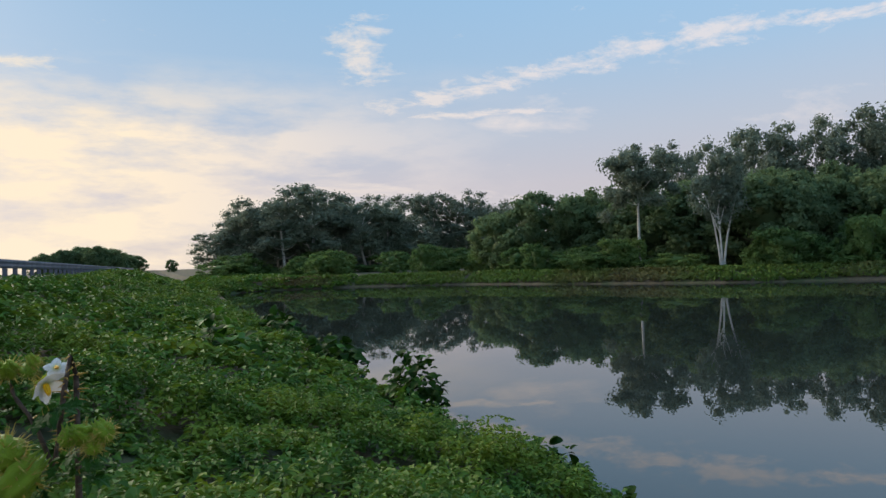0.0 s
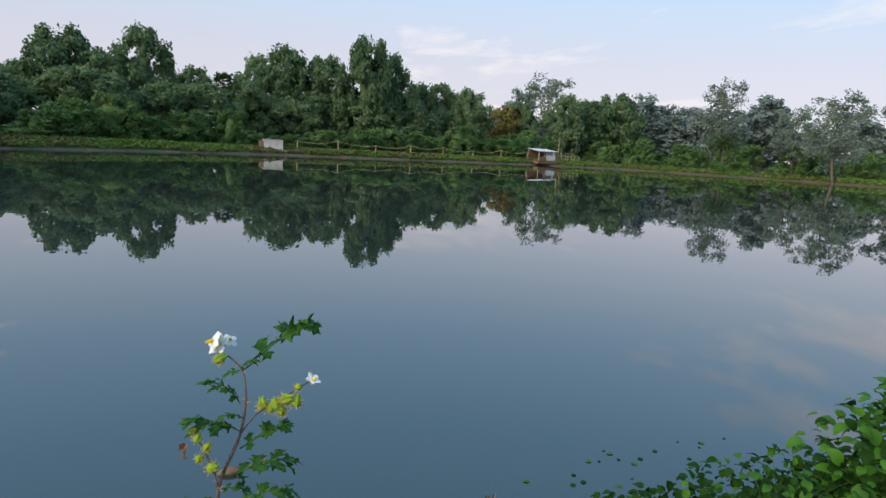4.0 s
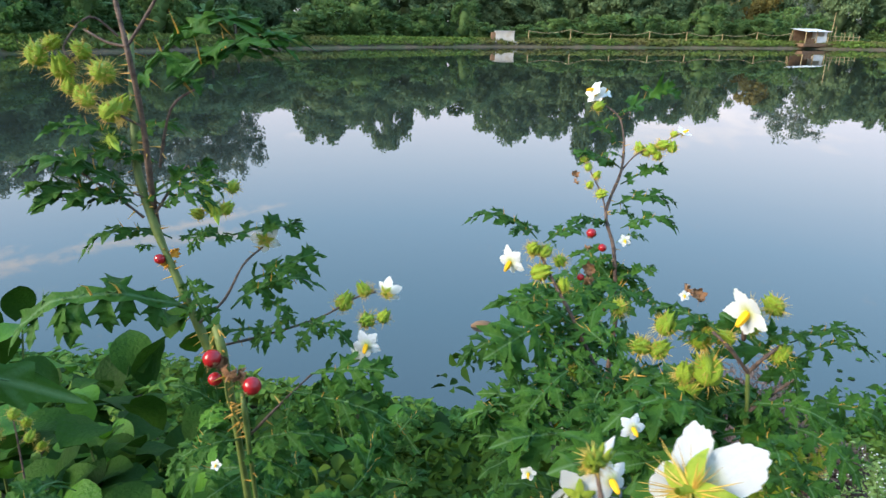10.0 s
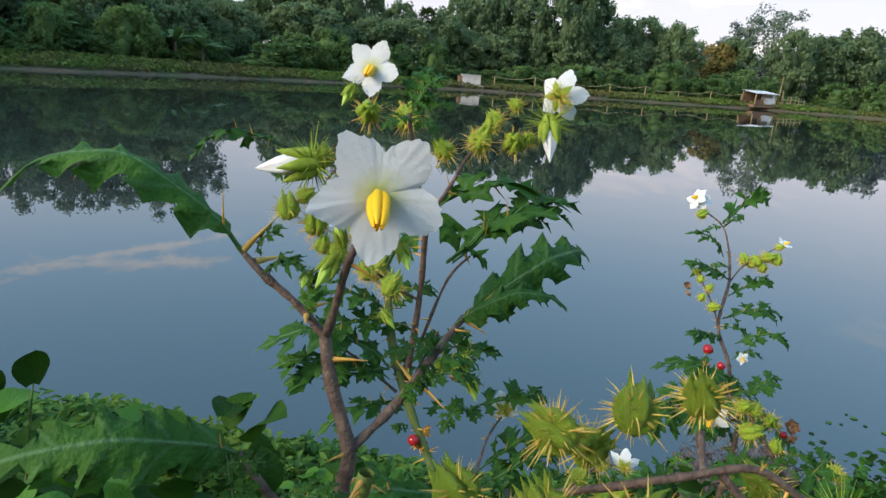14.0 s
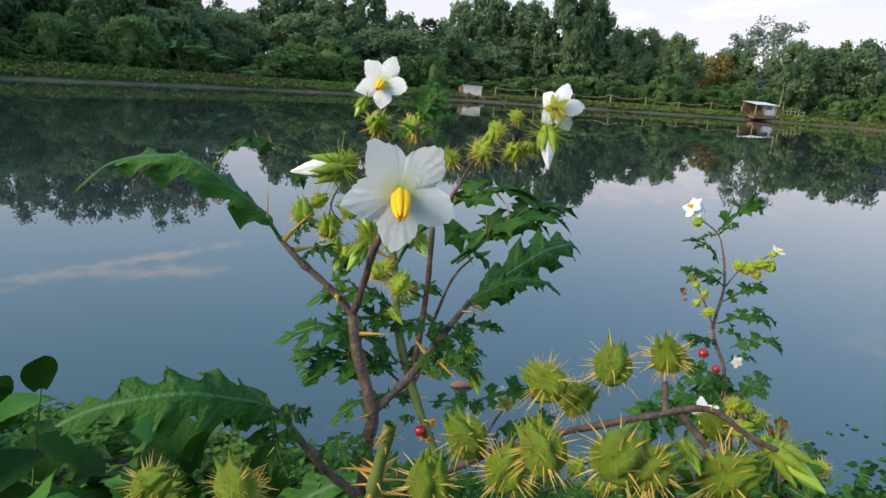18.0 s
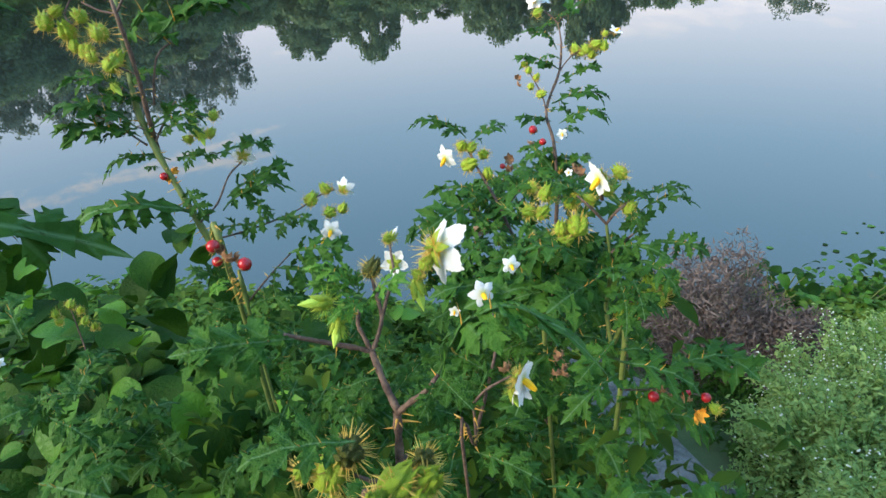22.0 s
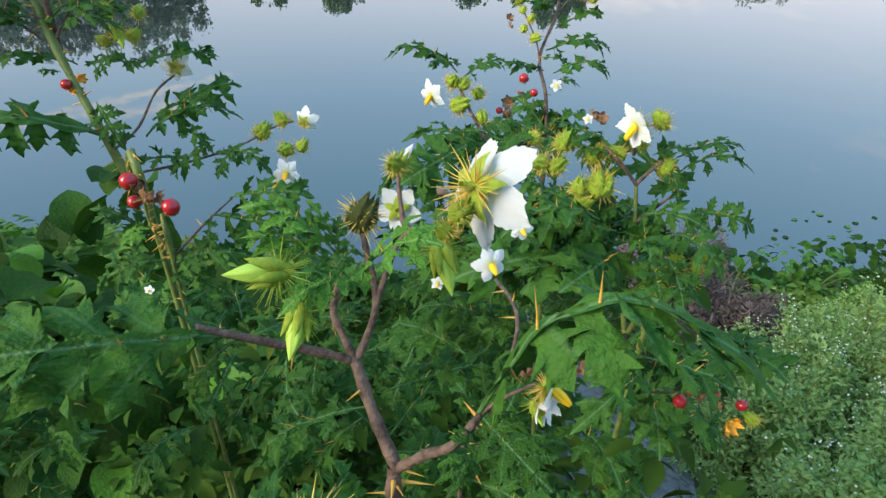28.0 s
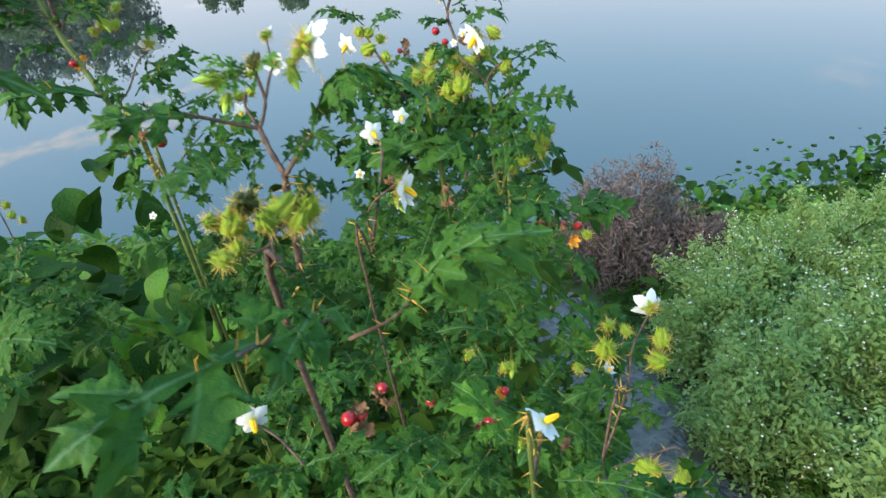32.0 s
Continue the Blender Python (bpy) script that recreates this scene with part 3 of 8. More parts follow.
def grow(kind, x, y, top, width):
    """A tree at (x, y) whose tip is at the height top."""
    global TURN
    TURN += 1
    variants = {"white": 1, "banana": 2, "date": 1, "palm": 1, "lone": 1, "brown": 1, "far": 2, "thin": 3}.get(kind, 4)
    key = (kind, TURN % variants)
    z = float(ground_height(np.array([x]), np.array([y]))[0])
    if kind == "broad":
        top = z + (top - z) * 1.15
    high = (top - z) / {"shrub": 4.0, "broad": 8.3, "brown": 8.5, "banana": 5.5, "date": 8.0}.get(kind, 9.6)
    wide = width / (4.2 if kind in ("euc", "thin", "lone", "far") else {"shrub": 4.6, "banana": 5.0, "date": 6.0}.get(kind, 7.0))
    m = Matrix.LocRotScale((x, y, z), Euler((0, 0, TURN * 1.9 if kind != "white" else 0.85)), (wide, wide, high))
    if key not in TREES:
        first = tree_kind(kind, 11 + TURN)
        first.name = {"palm": "palm_tree", "date": "palm_tree", "banana": "banana_plant", "shrub": "shrub"}.get(kind, "tree")
        tagged(first, *TREE_WORDS[kind], group="shrubs on the far bank" if kind == "shrub" else "trees round the pond")
        TREES[key] = first
        first.matrix_basis = m
        return first
    src = TREES[key]
    keep = src.matrix_basis.copy()
    src.matrix_basis = Matrix.Identity(4)
    ob = copy_thing(src, m)
    src.matrix_basis = keep
    return ob


def far_woods():
    grow('euc', -119.6, 9.7, 8.2, 6.0)
    grow('euc', -116.3, 13.6, 10.1, 6.9)
    grow('euc', -115.8, 16.4, 12.1, 6.9)
    grow('euc', -112.2, 20.3, 13.7, 8.9)
    grow('euc', -111.0, 26.0, 15.2, 9.9)
    grow('euc', -112.8, 31.4, 13.9, 8.1)
    grow('euc', -111.6, 35.3, 12.8, 8.2)
    grow('euc', -113.4, 39.4, 12.7, 4.2)
    grow('euc', -128.4, 50.8, 15.2, 8.6)
    grow('euc', -126.5, 55.3, 15.4, 8.6)
    grow('euc', -124.2, 60.2, 15.2, 8.6)
    grow('euc', -122.4, 64.0, 13.7, 7.4)
    grow('euc', -117.8, 66.2, 12.5, 6.0)
    grow('broad', -65.5, 37.4, 6.9, 7.0)
    grow('broad', -62.7, 39.6, 8.5, 7.7)
    grow('broad', -60.5, 43.0, 8.1, 6.4)
    grow('broad', -59.2, 46.9, 8.9, 7.3)
    grow('lone', -47.6, 41.6, 11.4, 5.0)
    grow('euc', -61.8, 61.4, 14.5, 5.4)
    grow('white', -40.8, 44.8, 11.9, 6.4)
    grow('euc', -59.1, 71.9, 17.0, 5.7)
    grow('euc', -58.1, 76.6, 17.8, 6.8)
    grow('euc', -53.4, 76.3, 16.3, 5.7)
    grow('euc', -53.7, 83.3, 17.9, 6.0)
    grow('euc', -50.6, 85.3, 18.7, 6.8)
    grow('euc', -46.7, 87.5, 17.3, 4.9)
    grow('euc', -43.8, 88.9, 19.1, 7.5)
    grow('euc', -40.7, 90.4, 17.8, 6.4)
    grow('euc', -37.1, 90.4, 16.4, 6.3)
    grow('palm', -31.5, 68.2, 9.5, 5.6)
    grow('broad', -33.0, 90.6, 7.6, 6.1)
    grow('broad', -29.3, 91.9, 8.2, 6.8)
    grow('broad', -23.7, 88.0, 11.8, 8.7)
    grow('broad', -19.4, 89.1, 9.9, 7.2)
    grow('broad', -15.6, 89.8, 12.6, 7.9)
    grow('broad', -10.9, 98.4, 9.6, 6.0)
    grow('palm', -6.0, 95.0, 10.2, 5.0)
    grow('broad', -2.1, 104.1, 12.1, 7.9)
    grow('broad', 2.5, 104.1, 13.4, 9.5)
    grow('broad', 8.4, 103.8, 12.8, 9.4)
    grow('broad', 14.7, 100.4, 15.2, 8.1)
    grow('broad', 18.5, 102.5, 13.7, 7.3)
    grow('broad', 25.0, 109.2, 10.5, 7.7)
    grow('broad', 29.1, 108.1, 10.8, 7.5)
    grow('broad', 32.5, 107.1, 10.2, 7.3)
    grow('brown', 41.6, 115.5, 10.4, 7.4)
    grow('thin', 54.6, 124.4, 15.4, 8.3)
    grow('broad', 62.5, 120.1, 10.9, 9.1)
    grow('broad', 68.1, 120.1, 12.4, 10.3)
    grow('far', 104.4, 165.6, 15.9, 9.7)
    grow('far', 109.4, 162.2, 16.1, 9.5)
    grow('far', 114.3, 158.9, 14.7, 9.4)
    grow('thin', 83.8, 107.0, 15.5, 6.6)
    grow('far', 113.2, 130.5, 15.5, 12.0)
    grow('thin', 87.2, 92.0, 11.1, 5.6)
    grow('thin', 79.1, 75.6, 11.5, 6.3)
    for i, (x, y) in enumerate(((46, 116), (54, 114), (61, 111), (68, 108), (75, 103), (82, 98), (89, 92), (96, 84), (103, 74), (109, 63), (113, 51), (115, 38))):
        grow('broad' if i < 2 else 'shrub', x, y, (9.5 if i < 2 else 4.2) + 1.8 * abs(math.sin(i * 1.7)), 7.0)
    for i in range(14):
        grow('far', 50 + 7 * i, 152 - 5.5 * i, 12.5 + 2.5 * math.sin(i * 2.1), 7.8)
    for i in range(15):
        grow('shrub', -106 - 2.5 * (i % 3), 9 + 4.2 * i, 3.5 + 1.5 * math.sin(i * 1.9), 8.5)
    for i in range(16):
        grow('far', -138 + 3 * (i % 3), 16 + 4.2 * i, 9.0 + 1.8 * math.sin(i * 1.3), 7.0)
    for i in range(9):
        grow('euc', -124 + 1.2 * i, 13 + 4.0 * i, 11.0 + 2.5 * math.sin(0.5 + i * 0.35), 7.0)
    grow('broad', -52.4, 48.8, 4.6, 5.1)
    grow('broad', -46.5, 59.5, 9.5, 6.6)
    grow('broad', -42.9, 62.1, 9.5, 6.5)
    grow('broad', -39.4, 67.4, 9.1, 6.6)
    grow('broad', -35.5, 69.6, 8.5, 7.2)
    grow('broad', -32.6, 76.7, 8.1, 6.1)
    grow('euc', -65.3, 74.6, 15.1, 6.1)
    grow('far', -44.3, 118.7, 9.4, 8.2)
    grow('far', 34.7, 169.1, 14.0, 9.0)
    grow('far', 40.6, 167.9, 13.8, 9.0)
    rng = random.Random(5)
    for i in range(17):
        grow("broad", -375 + rng.uniform(-12, 12), -52 + 2.6 * i, 8.2 + 5.5 * math.sin(0.35 + i * 0.16) * rng.uniform(0.85, 1.1), rng.uniform(9, 13))
    grow("broad", -460, 9.5, 8.0, 7)

    for x, y, h in ((-33.5, 53.5, 4.4), (-27.0, 61.0, 4.2), (-25.2, 63.0, 3.6), (-18.5, 71.0, 4.0), (17.0, 92.5, 4.4), (20.5, 94.0, 3.8), (27.0, 96.5, 4.2)):
        grow('banana', x, y, h, 4.4)
    grow('date', 71.5, 90.5, 6.6, 6.0)

    def along(a, back):
        k = min(int(a), len(SHORE) - 2)
        (x0, y0), (x1, y1) = SHORE[k], SHORE[k + 1]
        q = math.hypot(x1 - x0, y1 - y0)
        return x0 + (x1 - x0) * (a - k) - (y1 - y0) / q * back, y0 + (y1 - y0) * (a - k) + (x1 - x0) / q * back

    # undergrowth along the far bank, and a closed row of trees behind it
    for i in range(60):
        x, y = along(3.2 + 8.4 * i / 59.0, rng.uniform(4.5, 9.0))
        if math.hypot(x + 41, y - 45) < 3.5:
            continue
        grow("shrub", x, y, rng.choice((1.9, 2.6, 3.6, 5.0)) * rng.uniform(0.85, 1.15), rng.uniform(3.6, 6.0))
    for i in range(40):
        x, y = along(3.6 + 7.2 * i / 39.0, rng.uniform(12, 22))
        grow("broad", x, y, rng.uniform(6.5, 9.0), rng.uniform(6.5, 9.5))
    for i in range(26):
        x, y = along(1.3 + 2.2 * i / 25.0, rng.uniform(8, 26))
        grow("shrub", x, y, rng.uniform(2.6, 4.4), rng.uniform(3.5, 5.5))
    for i in range(20):
        grow('far', 44 + 12 * i, 196 - 7 * i, 11.0 + 2.0 * math.sin(i * 1.3), 9.0)
    for i in range(14):
        x, y = along(11.9 + 2.2 * i / 13.0, rng.uniform(1.8, 4.0))
        grow('shrub', x, y, rng.uniform(1.3, 2.3), rng.uniform(2.5, 4.0))
    for i in range(16):
        x, y = along(11.0 + 2.6 * i / 15.0, rng.uniform(8, 40))
        grow("shrub", x, y, rng.uniform(2.2, 4.5), rng.uniform(4.0, 7.0))


far_woods()


# ---- grass on the far bank ----
def path_middle(y):
    """Where the footpath runs down the bank."""
    u = (y + 0.35) / 4.1
    return 0.42 - 0.37 * u + 0.88 * u * (1 - u)


def far_grass():
    rng = np.random.default_rng(3)
    vs = []
    p = []
    for a, b in zip(SHORE[:-1], SHORE[1:]):
        n = int(math.hypot(b[0] - a[0], b[1] - a[1]) * 260)
        s = rng.uniform(0, 1, n)
        d = rng.uniform(0.0, 1.0, n) ** 1.3 * 4.5
        nx_, ny_ = -(b[1] - a[1]), b[0] - a[0]
        q = math.hypot(nx_, ny_)
        p.append(np.stack([a[0] + (b[0] - a[0]) * s + nx_ / q * d, a[1] + (b[1] - a[1]) * s + ny_ / q * d], -1))
    p = np.concatenate(p)
    z = ground_height(p[:, 0], p[:, 1])
    keep = shore_distance(p[:, 0], p[:, 1]) > np.where(p[:, 0] > -34, 0.38, 0.22) + 0.16 * np.sin(p[:, 0] * 0.7) * np.sin(p[:, 0] * 0.23)
    p, z = p[keep], z[keep]
    c = np.concatenate([p, (z + rng.uniform(0.05, 0.35, len(p)))[:, None]], 1)
    ln = rng.uniform(0.2, 0.5, len(c))
    v, f = leaf_cloud(c, unit(len(c), rng) + np.array([0, -0.3, 0.5]), unit(len(c), rng) + np.array([0, 0, 0.8]), ln, ln * 0.45)
    tagged(put("bank_grass", fast_mesh("bank_grass", v, f), M_GRASS), "bright green grass and creepers on the far bank", "grass", kind="stuff")


far_grass()
weed_patch("bank_weeds", "lush green waist-high weeds covering the near bank", 5200, (-9, -0.35), (-3.5, 4.15), 0.075, M_WEED, seed=21, keep=lambda x, y: (np.hypot(x + 0.1, y + 0.2) > 0.75), leaves=6)
weed_patch("bank_weeds", "lush green weeds along the embankment", 6500, (-60, -9), (-5, 4.5), 0.17, M_WEED, seed=22, keep=lambda x, y: np.random.default_rng(5).uniform(size=x.shape) < 14.0 / -x, top=0.7)
weed_patch("bank_weeds", "green scrub where the embankment bends round the pond", 3600, (-118, -58), (-6, 20), 0.42, M_WEED, seed=27, top=1.0)
weed_patch("bank_weeds", "low green weeds by the water's edge", 1500, (-0.35, 9), (2.2, 3.9), 0.06, M_WEED, seed=23, top=0.5)
weed_patch("bank_weeds", "green weeds under the nightshades, leaf colour darkened for shade", 1300, (-1.3, 0.22), (0.25, 2.6), 0.036, M_WEED_SHADED, seed=24, top=1.15, cloud=oval_cloud, tumble=0.7, uneven=(0.2, 1.5))
weed_patch("bank_weeds", "low weeds between bushes and path, leaf colour darkened for shade", 1500, (0.05, 1.5), (-0.3, 2.3), 0.020, M_WEED_SHADED, seed=25, top=0.18, cloud=oval_cloud, keep=lambda x, y: np.abs(x - path_middle(y)) > 0.21 + 0.04 * np.sin(y * 7.0))

weed_patch("bank_weeds", "low green weeds on the slope of the bank", 2600, (-0.6, 14), (-4.9, 2.6), 0.075, M_WEED, seed=26, top=0.55, keep=lambda x, y: (np.abs(x - path_middle(y)) > 0.2) & (np.hypot(x + 0.1, y + 0.1) > 0.8) & ((x > 1.4) | (y < -0.5)))


# ---- nightshade plants ----
def leaf_material(name, low, high, vein):
    m = material(name, low, high, 0.60, 7.0, 0.0012, 34.0, random_ob=0.5, through_light=0.18, spec=0.14)
    n, l = m.node_tree.nodes, m.node_tree.links
    b = n["Principled BSDF"]
    old = b.inputs["Base Color"].links[0].from_socket
    tc = n.new("ShaderNodeTexCoord")
    sep = n.new("ShaderNodeSeparateXYZ")
    l.new(tc.outputs["Object"], sep.inputs[0])

    def mth(op, a, c=None, clamp=False):
        q = n.new("ShaderNodeMath")
        q.operation, q.use_clamp = op, clamp
        for i, v in enumerate((a, c)):
            if v is None:
                continue
            if hasattr(v, "is_output"):
                l.new(v, q.inputs[i])
            else:
                q.inputs[i].default_value = v
        return q.outputs[0]

    away = mth("ABSOLUTE", sep.outputs[1])
    rib = mth("SUBTRACT", 1.0, mth("MULTIPLY", away, 70.0), True)
    side = mth("SINE", mth("MULTIPLY", mth("SUBTRACT", sep.outputs[0], mth("MULTIPLY", away, 0.75)), 16.0))
    side = mth("MULTIPLY", mth("SUBTRACT", mth("ABSOLUTE", side), 0.975), 26.0, True)
    fac = mth("MAXIMUM", rib, mth("MULTIPLY", side, 0.45))
    mix = n.new("ShaderNodeMix")
    mix.data_type = "RGBA"
    l.new(fac, mix.inputs["Factor"])
    l.new(old, mix.inputs[6])
    mix.inputs[7].default_value = (*vein, 1)
    l.new(mix.outputs[2], b.inputs["Base Color"])
    for nd in n:
        if nd.type == "BSDF_TRANSLUCENT":
            l.new(mix.outputs[2], nd.inputs["Color"])
    return m


def star_centre(m, colour):
    """A yellow-green star round the middle of the flower, running out along the petals."""
    n, l = m.node_tree.nodes, m.node_tree.links
    b = n["Principled BSDF"]
    old = b.inputs["Base Color"].links[0].from_socket
    tc = n.new("ShaderNodeTexCoord")
    flat_ = n.new("ShaderNodeVectorMath")
    flat_.operation = "MULTIPLY"
    flat_.inputs[1].default_value = (1, 1, 0)
    l.new(tc.outputs["Object"], flat_.inputs[0])
    far_ = n.new("ShaderNodeVectorMath")
    far_.operation = "LENGTH"
    l.new(flat_.outputs[0], far_.inputs[0])
    ring = n.new("ShaderNodeMapRange")
    ring.inputs["From Min"].default_value, ring.inputs["From Max"].default_value = 0.46, 0.10
    ring.inputs["To Max"].default_value = 1.7
    l.new(far_.outputs["Value"], ring.inputs["Value"])
    tex = n.new("ShaderNodeTexNoise")
    tex.inputs["Scale"].default_value = 5.0
    l.new(tc.outputs["Object"], tex.inputs["Vector"])
    amount = n.new("ShaderNodeMath")
    amount.operation, amount.use_clamp = "MULTIPLY", True
    l.new(ring.outputs[0], amount.inputs[0])
    l.new(tex.outputs["Fac"], amount.inputs[1])
    mix = n.new("ShaderNodeMix")
    mix.data_type = "RGBA"
    l.new(amount.outputs[0], mix.inputs["Factor"])
    l.new(old, mix.inputs[6])
    mix.inputs[7].default_value = (*colour, 1)
    l.new(mix.outputs[2], b.inputs["Base Color"])


M_LEAF = leaf_material("nightshade_leaf", (0.014, 0.056, 0.007), (0.052, 0.138, 0.017), (0.10, 0.19, 0.075))
M_LEAF_YOUNG = leaf_material("young_nightshade_leaf", (0.050, 0.155, 0.016), (0.10, 0.235, 0.030), (0.20, 0.33, 0.09))
M_LEAF_YELLOW = leaf_material("yellowed_leaf", (0.36, 0.20, 0.006), (0.48, 0.30, 0.012), (0.50, 0.33, 0.05))
M_STEM = material("purple_brown_stem", (0.050, 0.030, 0.024), (0.165, 0.108, 0.078), 0.65, 260, 0.0008, 900)
M_STEM_GREEN = material("green_stem", (0.080, 0.110, 0.026), (0.15, 0.19, 0.052), 0.5, 120, 0.0003, 700)
M_THORN = material("amber_thorn", (0.42, 0.20, 0.03), (0.62, 0.38, 0.08), 0.35, 90)
M_PETAL = material("white_petal", (0.86, 0.855, 0.83), (0.91, 0.91, 0.88), 0.55, 60, 0.0004, 260, through_light=0.16)
star_centre(M_PETAL, (0.62, 0.66, 0.12))
M_BUD_WHITE = material("white_bud_petal", (0.80, 0.76, 0.74), (0.90, 0.88, 0.85), 0.55, 9, 0.0004, 60)
M_ANTHER = material("yellow_anther", (0.88, 0.42, 0.008), (0.95, 0.56, 0.015), 0.45, 160)
M_BURR = material("green_burr", (0.17, 0.28, 0.018), (0.40, 0.50, 0.045), 0.5, 120, 0.0005, 420, random_ob=0.4)
M_SEPAL = material("yellow_green_sepal", (0.22, 0.32, 0.025), (0.42, 0.50, 0.06), 0.55, 6, 0.0003, 60, through_light=0.3)
M_BURR_DARK = material("dark_burr", (0.045, 0.06, 0.012), (0.11, 0.12, 0.02), 0.55, 150, 0.0005, 420)
M_SPINE = material("burr_spine", (0.45, 0.25, 0.03), (0.68, 0.52, 0.13), 0.4, 60, island=0.6)
M_BERRY = material("red_berry", (0.26, 0.008, 0.014), (0.40, 0.018, 0.02), 0.22, 90, coat=0.5)
M_DRY = material("dry_calyx", (0.20, 0.085, 0.04), (0.46, 0.27, 0.14), 0.8, 130, 0.0006, 300, island=0.5)
M_ORANGE = material("orange_calyx", (0.72, 0.26, 0.02), (0.82, 0.42, 0.05), 0.6, 130, island=0.5)
M_BUD = material("pale_green_bud", (0.24, 0.38, 0.03), (0.42, 0.54, 0.09), 0.5, 80)


# one lobe of a leaf: share of its pitch along the rib, height over the sinus, lean of the tooth
LOBE = np.array([(0.00, 0.00, 0.0), (0.14, 0.10, 0.0), (0.26, 0.40, 0.0), (0.34, 0.74, -0.05), (0.42, 0.76, 0.0), (0.52, 1.0, 0.10), (0.60, 0.80, 0.03), (0.70, 0.60, 0.10), (0.80, 0.30, 0.0), (0.90, 0.08, 0.0)])
LEAF_TIP = np.array([(0.0, 0.30, 0.0), (0.20, 0.62, 0.0), (0.34, 1.0, 0.02), (0.48, 0.66, 0.0), (0.62, 0.58, 0.01), (0.72, 0.62, 0.03), (0.84, 0.26, 0.0), (1.0, 0.01, 0.0)])


def leaf_shape(pairs, arch, droop, seed, breadth, sinus=0.22, fold=-0.2, slant=0.30, wave=0.30):
    """A deeply lobed, crinkled leaf one unit long from the origin along x, with its face up: verts, faces and the number of blade faces."""
    rng = np.random.default_rng(seed)
    made, pitch = [], 0.68 / pairs
    cross = np.array([0.0, 0.22, 0.5, 0.78, 1.0])
    for side in (-1, 1):
        rib, mx, my, mz = [0.0, 0.07], [0.0, 0.07], [0.012, 0.016], [0.0, 0.0]
        for i in range(pairs):
            u = (i + 0.5) / pairs
            long = breadth * (0.50 + 0.55 * math.sin(math.pi * (0.18 + 0.66 * u))) * rng.uniform(0.85, 1.12)
            low, tilt, ph = sinus * long, rng.uniform(-0.55, 0.45), rng.uniform(0, 6.28)
            s0 = 0.10 + pitch * (i + 0.06 * side) + rng.uniform(-0.012, 0.012)
            for t, v, o in LOBE:
                h = low + (long - low) * v * rng.uniform(0.94, 1.06)
                rib.append(s0 + pitch * t)
                mx.append(s0 + pitch * t + slant * h * v + o * pitch)
                my.append(h)
                mz.append(tilt * (h - low) + wave * h * v * math.sin(7 * (t + o) + ph) * 0.6)
        ph = rng.uniform(0, 6.28)
        for t, v, o in LEAF_TIP:
            rib.append(0.80 + 0.20 * t)
            mx.append(0.80 + 0.20 * t + o)
            my.append(max(0.002, breadth * 0.52 * v))
            mz.append(wave * 0.25 * my[-1] * math.sin(8 * t + ph))
        rib, mx, my, mz = (np.array(q) for q in (rib, mx, my, mz))
        rib = np.maximum.accumulate(rib)
        c = cross[None]
        x = rib[:, None] * (1 - c) + mx[:, None] * c
        y = side * my[:, None] * c
        z = mz[:, None] * c ** 1.6 + fold * np.abs(y) + 0.05 * np.abs(y) * np.sin(c * 6.0) - 0.5 * np.abs(y) ** 2 / breadth
        v = np.stack([x, y, z], -1).reshape(-1, 3)
        k = (np.arange(len(rib) - 1)[:, None] * 5 + np.arange(4)[None]).ravel()
        q = np.stack([k, k + 1, k + 6, k + 5], -1)
        if side < 0:
            q = q[:, ::-1]
        made.append((v, np.concatenate([q[:, [0, 1, 2]], q[:, [0, 2, 3]]])))
    sx = np.linspace(0, 0.97, 12)
    made.append(tube(np.stack([sx, 0 * sx, 0 * sx - 0.006], -1), np.linspace(0.014, 0.003, 12), 6))
    flesh = sum(len(f) for _, f in made)
    for k in range(4):
        sx = 0.12 + 0.17 * k + rng.uniform(-0.03, 0.03)
        up_ = -1 if k % 4 else 1
        made.append(tube([(sx, 0, 0.004 * up_), (sx + 0.012, rng.normal() * 0.01, 0.05 * up_), (sx + 0.03, rng.normal() * 0.02, rng.uniform(0.09, 0.15) * up_)], [0.0065, 0.0042, 0.0004], 5))
    v, f = join(*made)
    v[:, 2] += arch * 4 * v[:, 0] * (1 - v[:, 0]) - droop * np.clip(v[:, 0] - 0.5, 0, None) ** 2 + 0.010 * np.sin(v[:, 0] * 17 + seed)
    return v, f, flesh


LOBE_T = np.array([0, 0.07, 0.16, 0.26, 0.34, 0.40, 0.44, 0.50, 0.58, 0.64, 0.68, 0.74, 0.83, 0.92, 1.0])
LOBE_W = np.array([0.62, 0.50, 0.46, 0.58, 0.82, 1.15, 1.02, 0.60, 0.58, 0.80, 0.92, 0.56, 0.38, 0.22, 0.01])


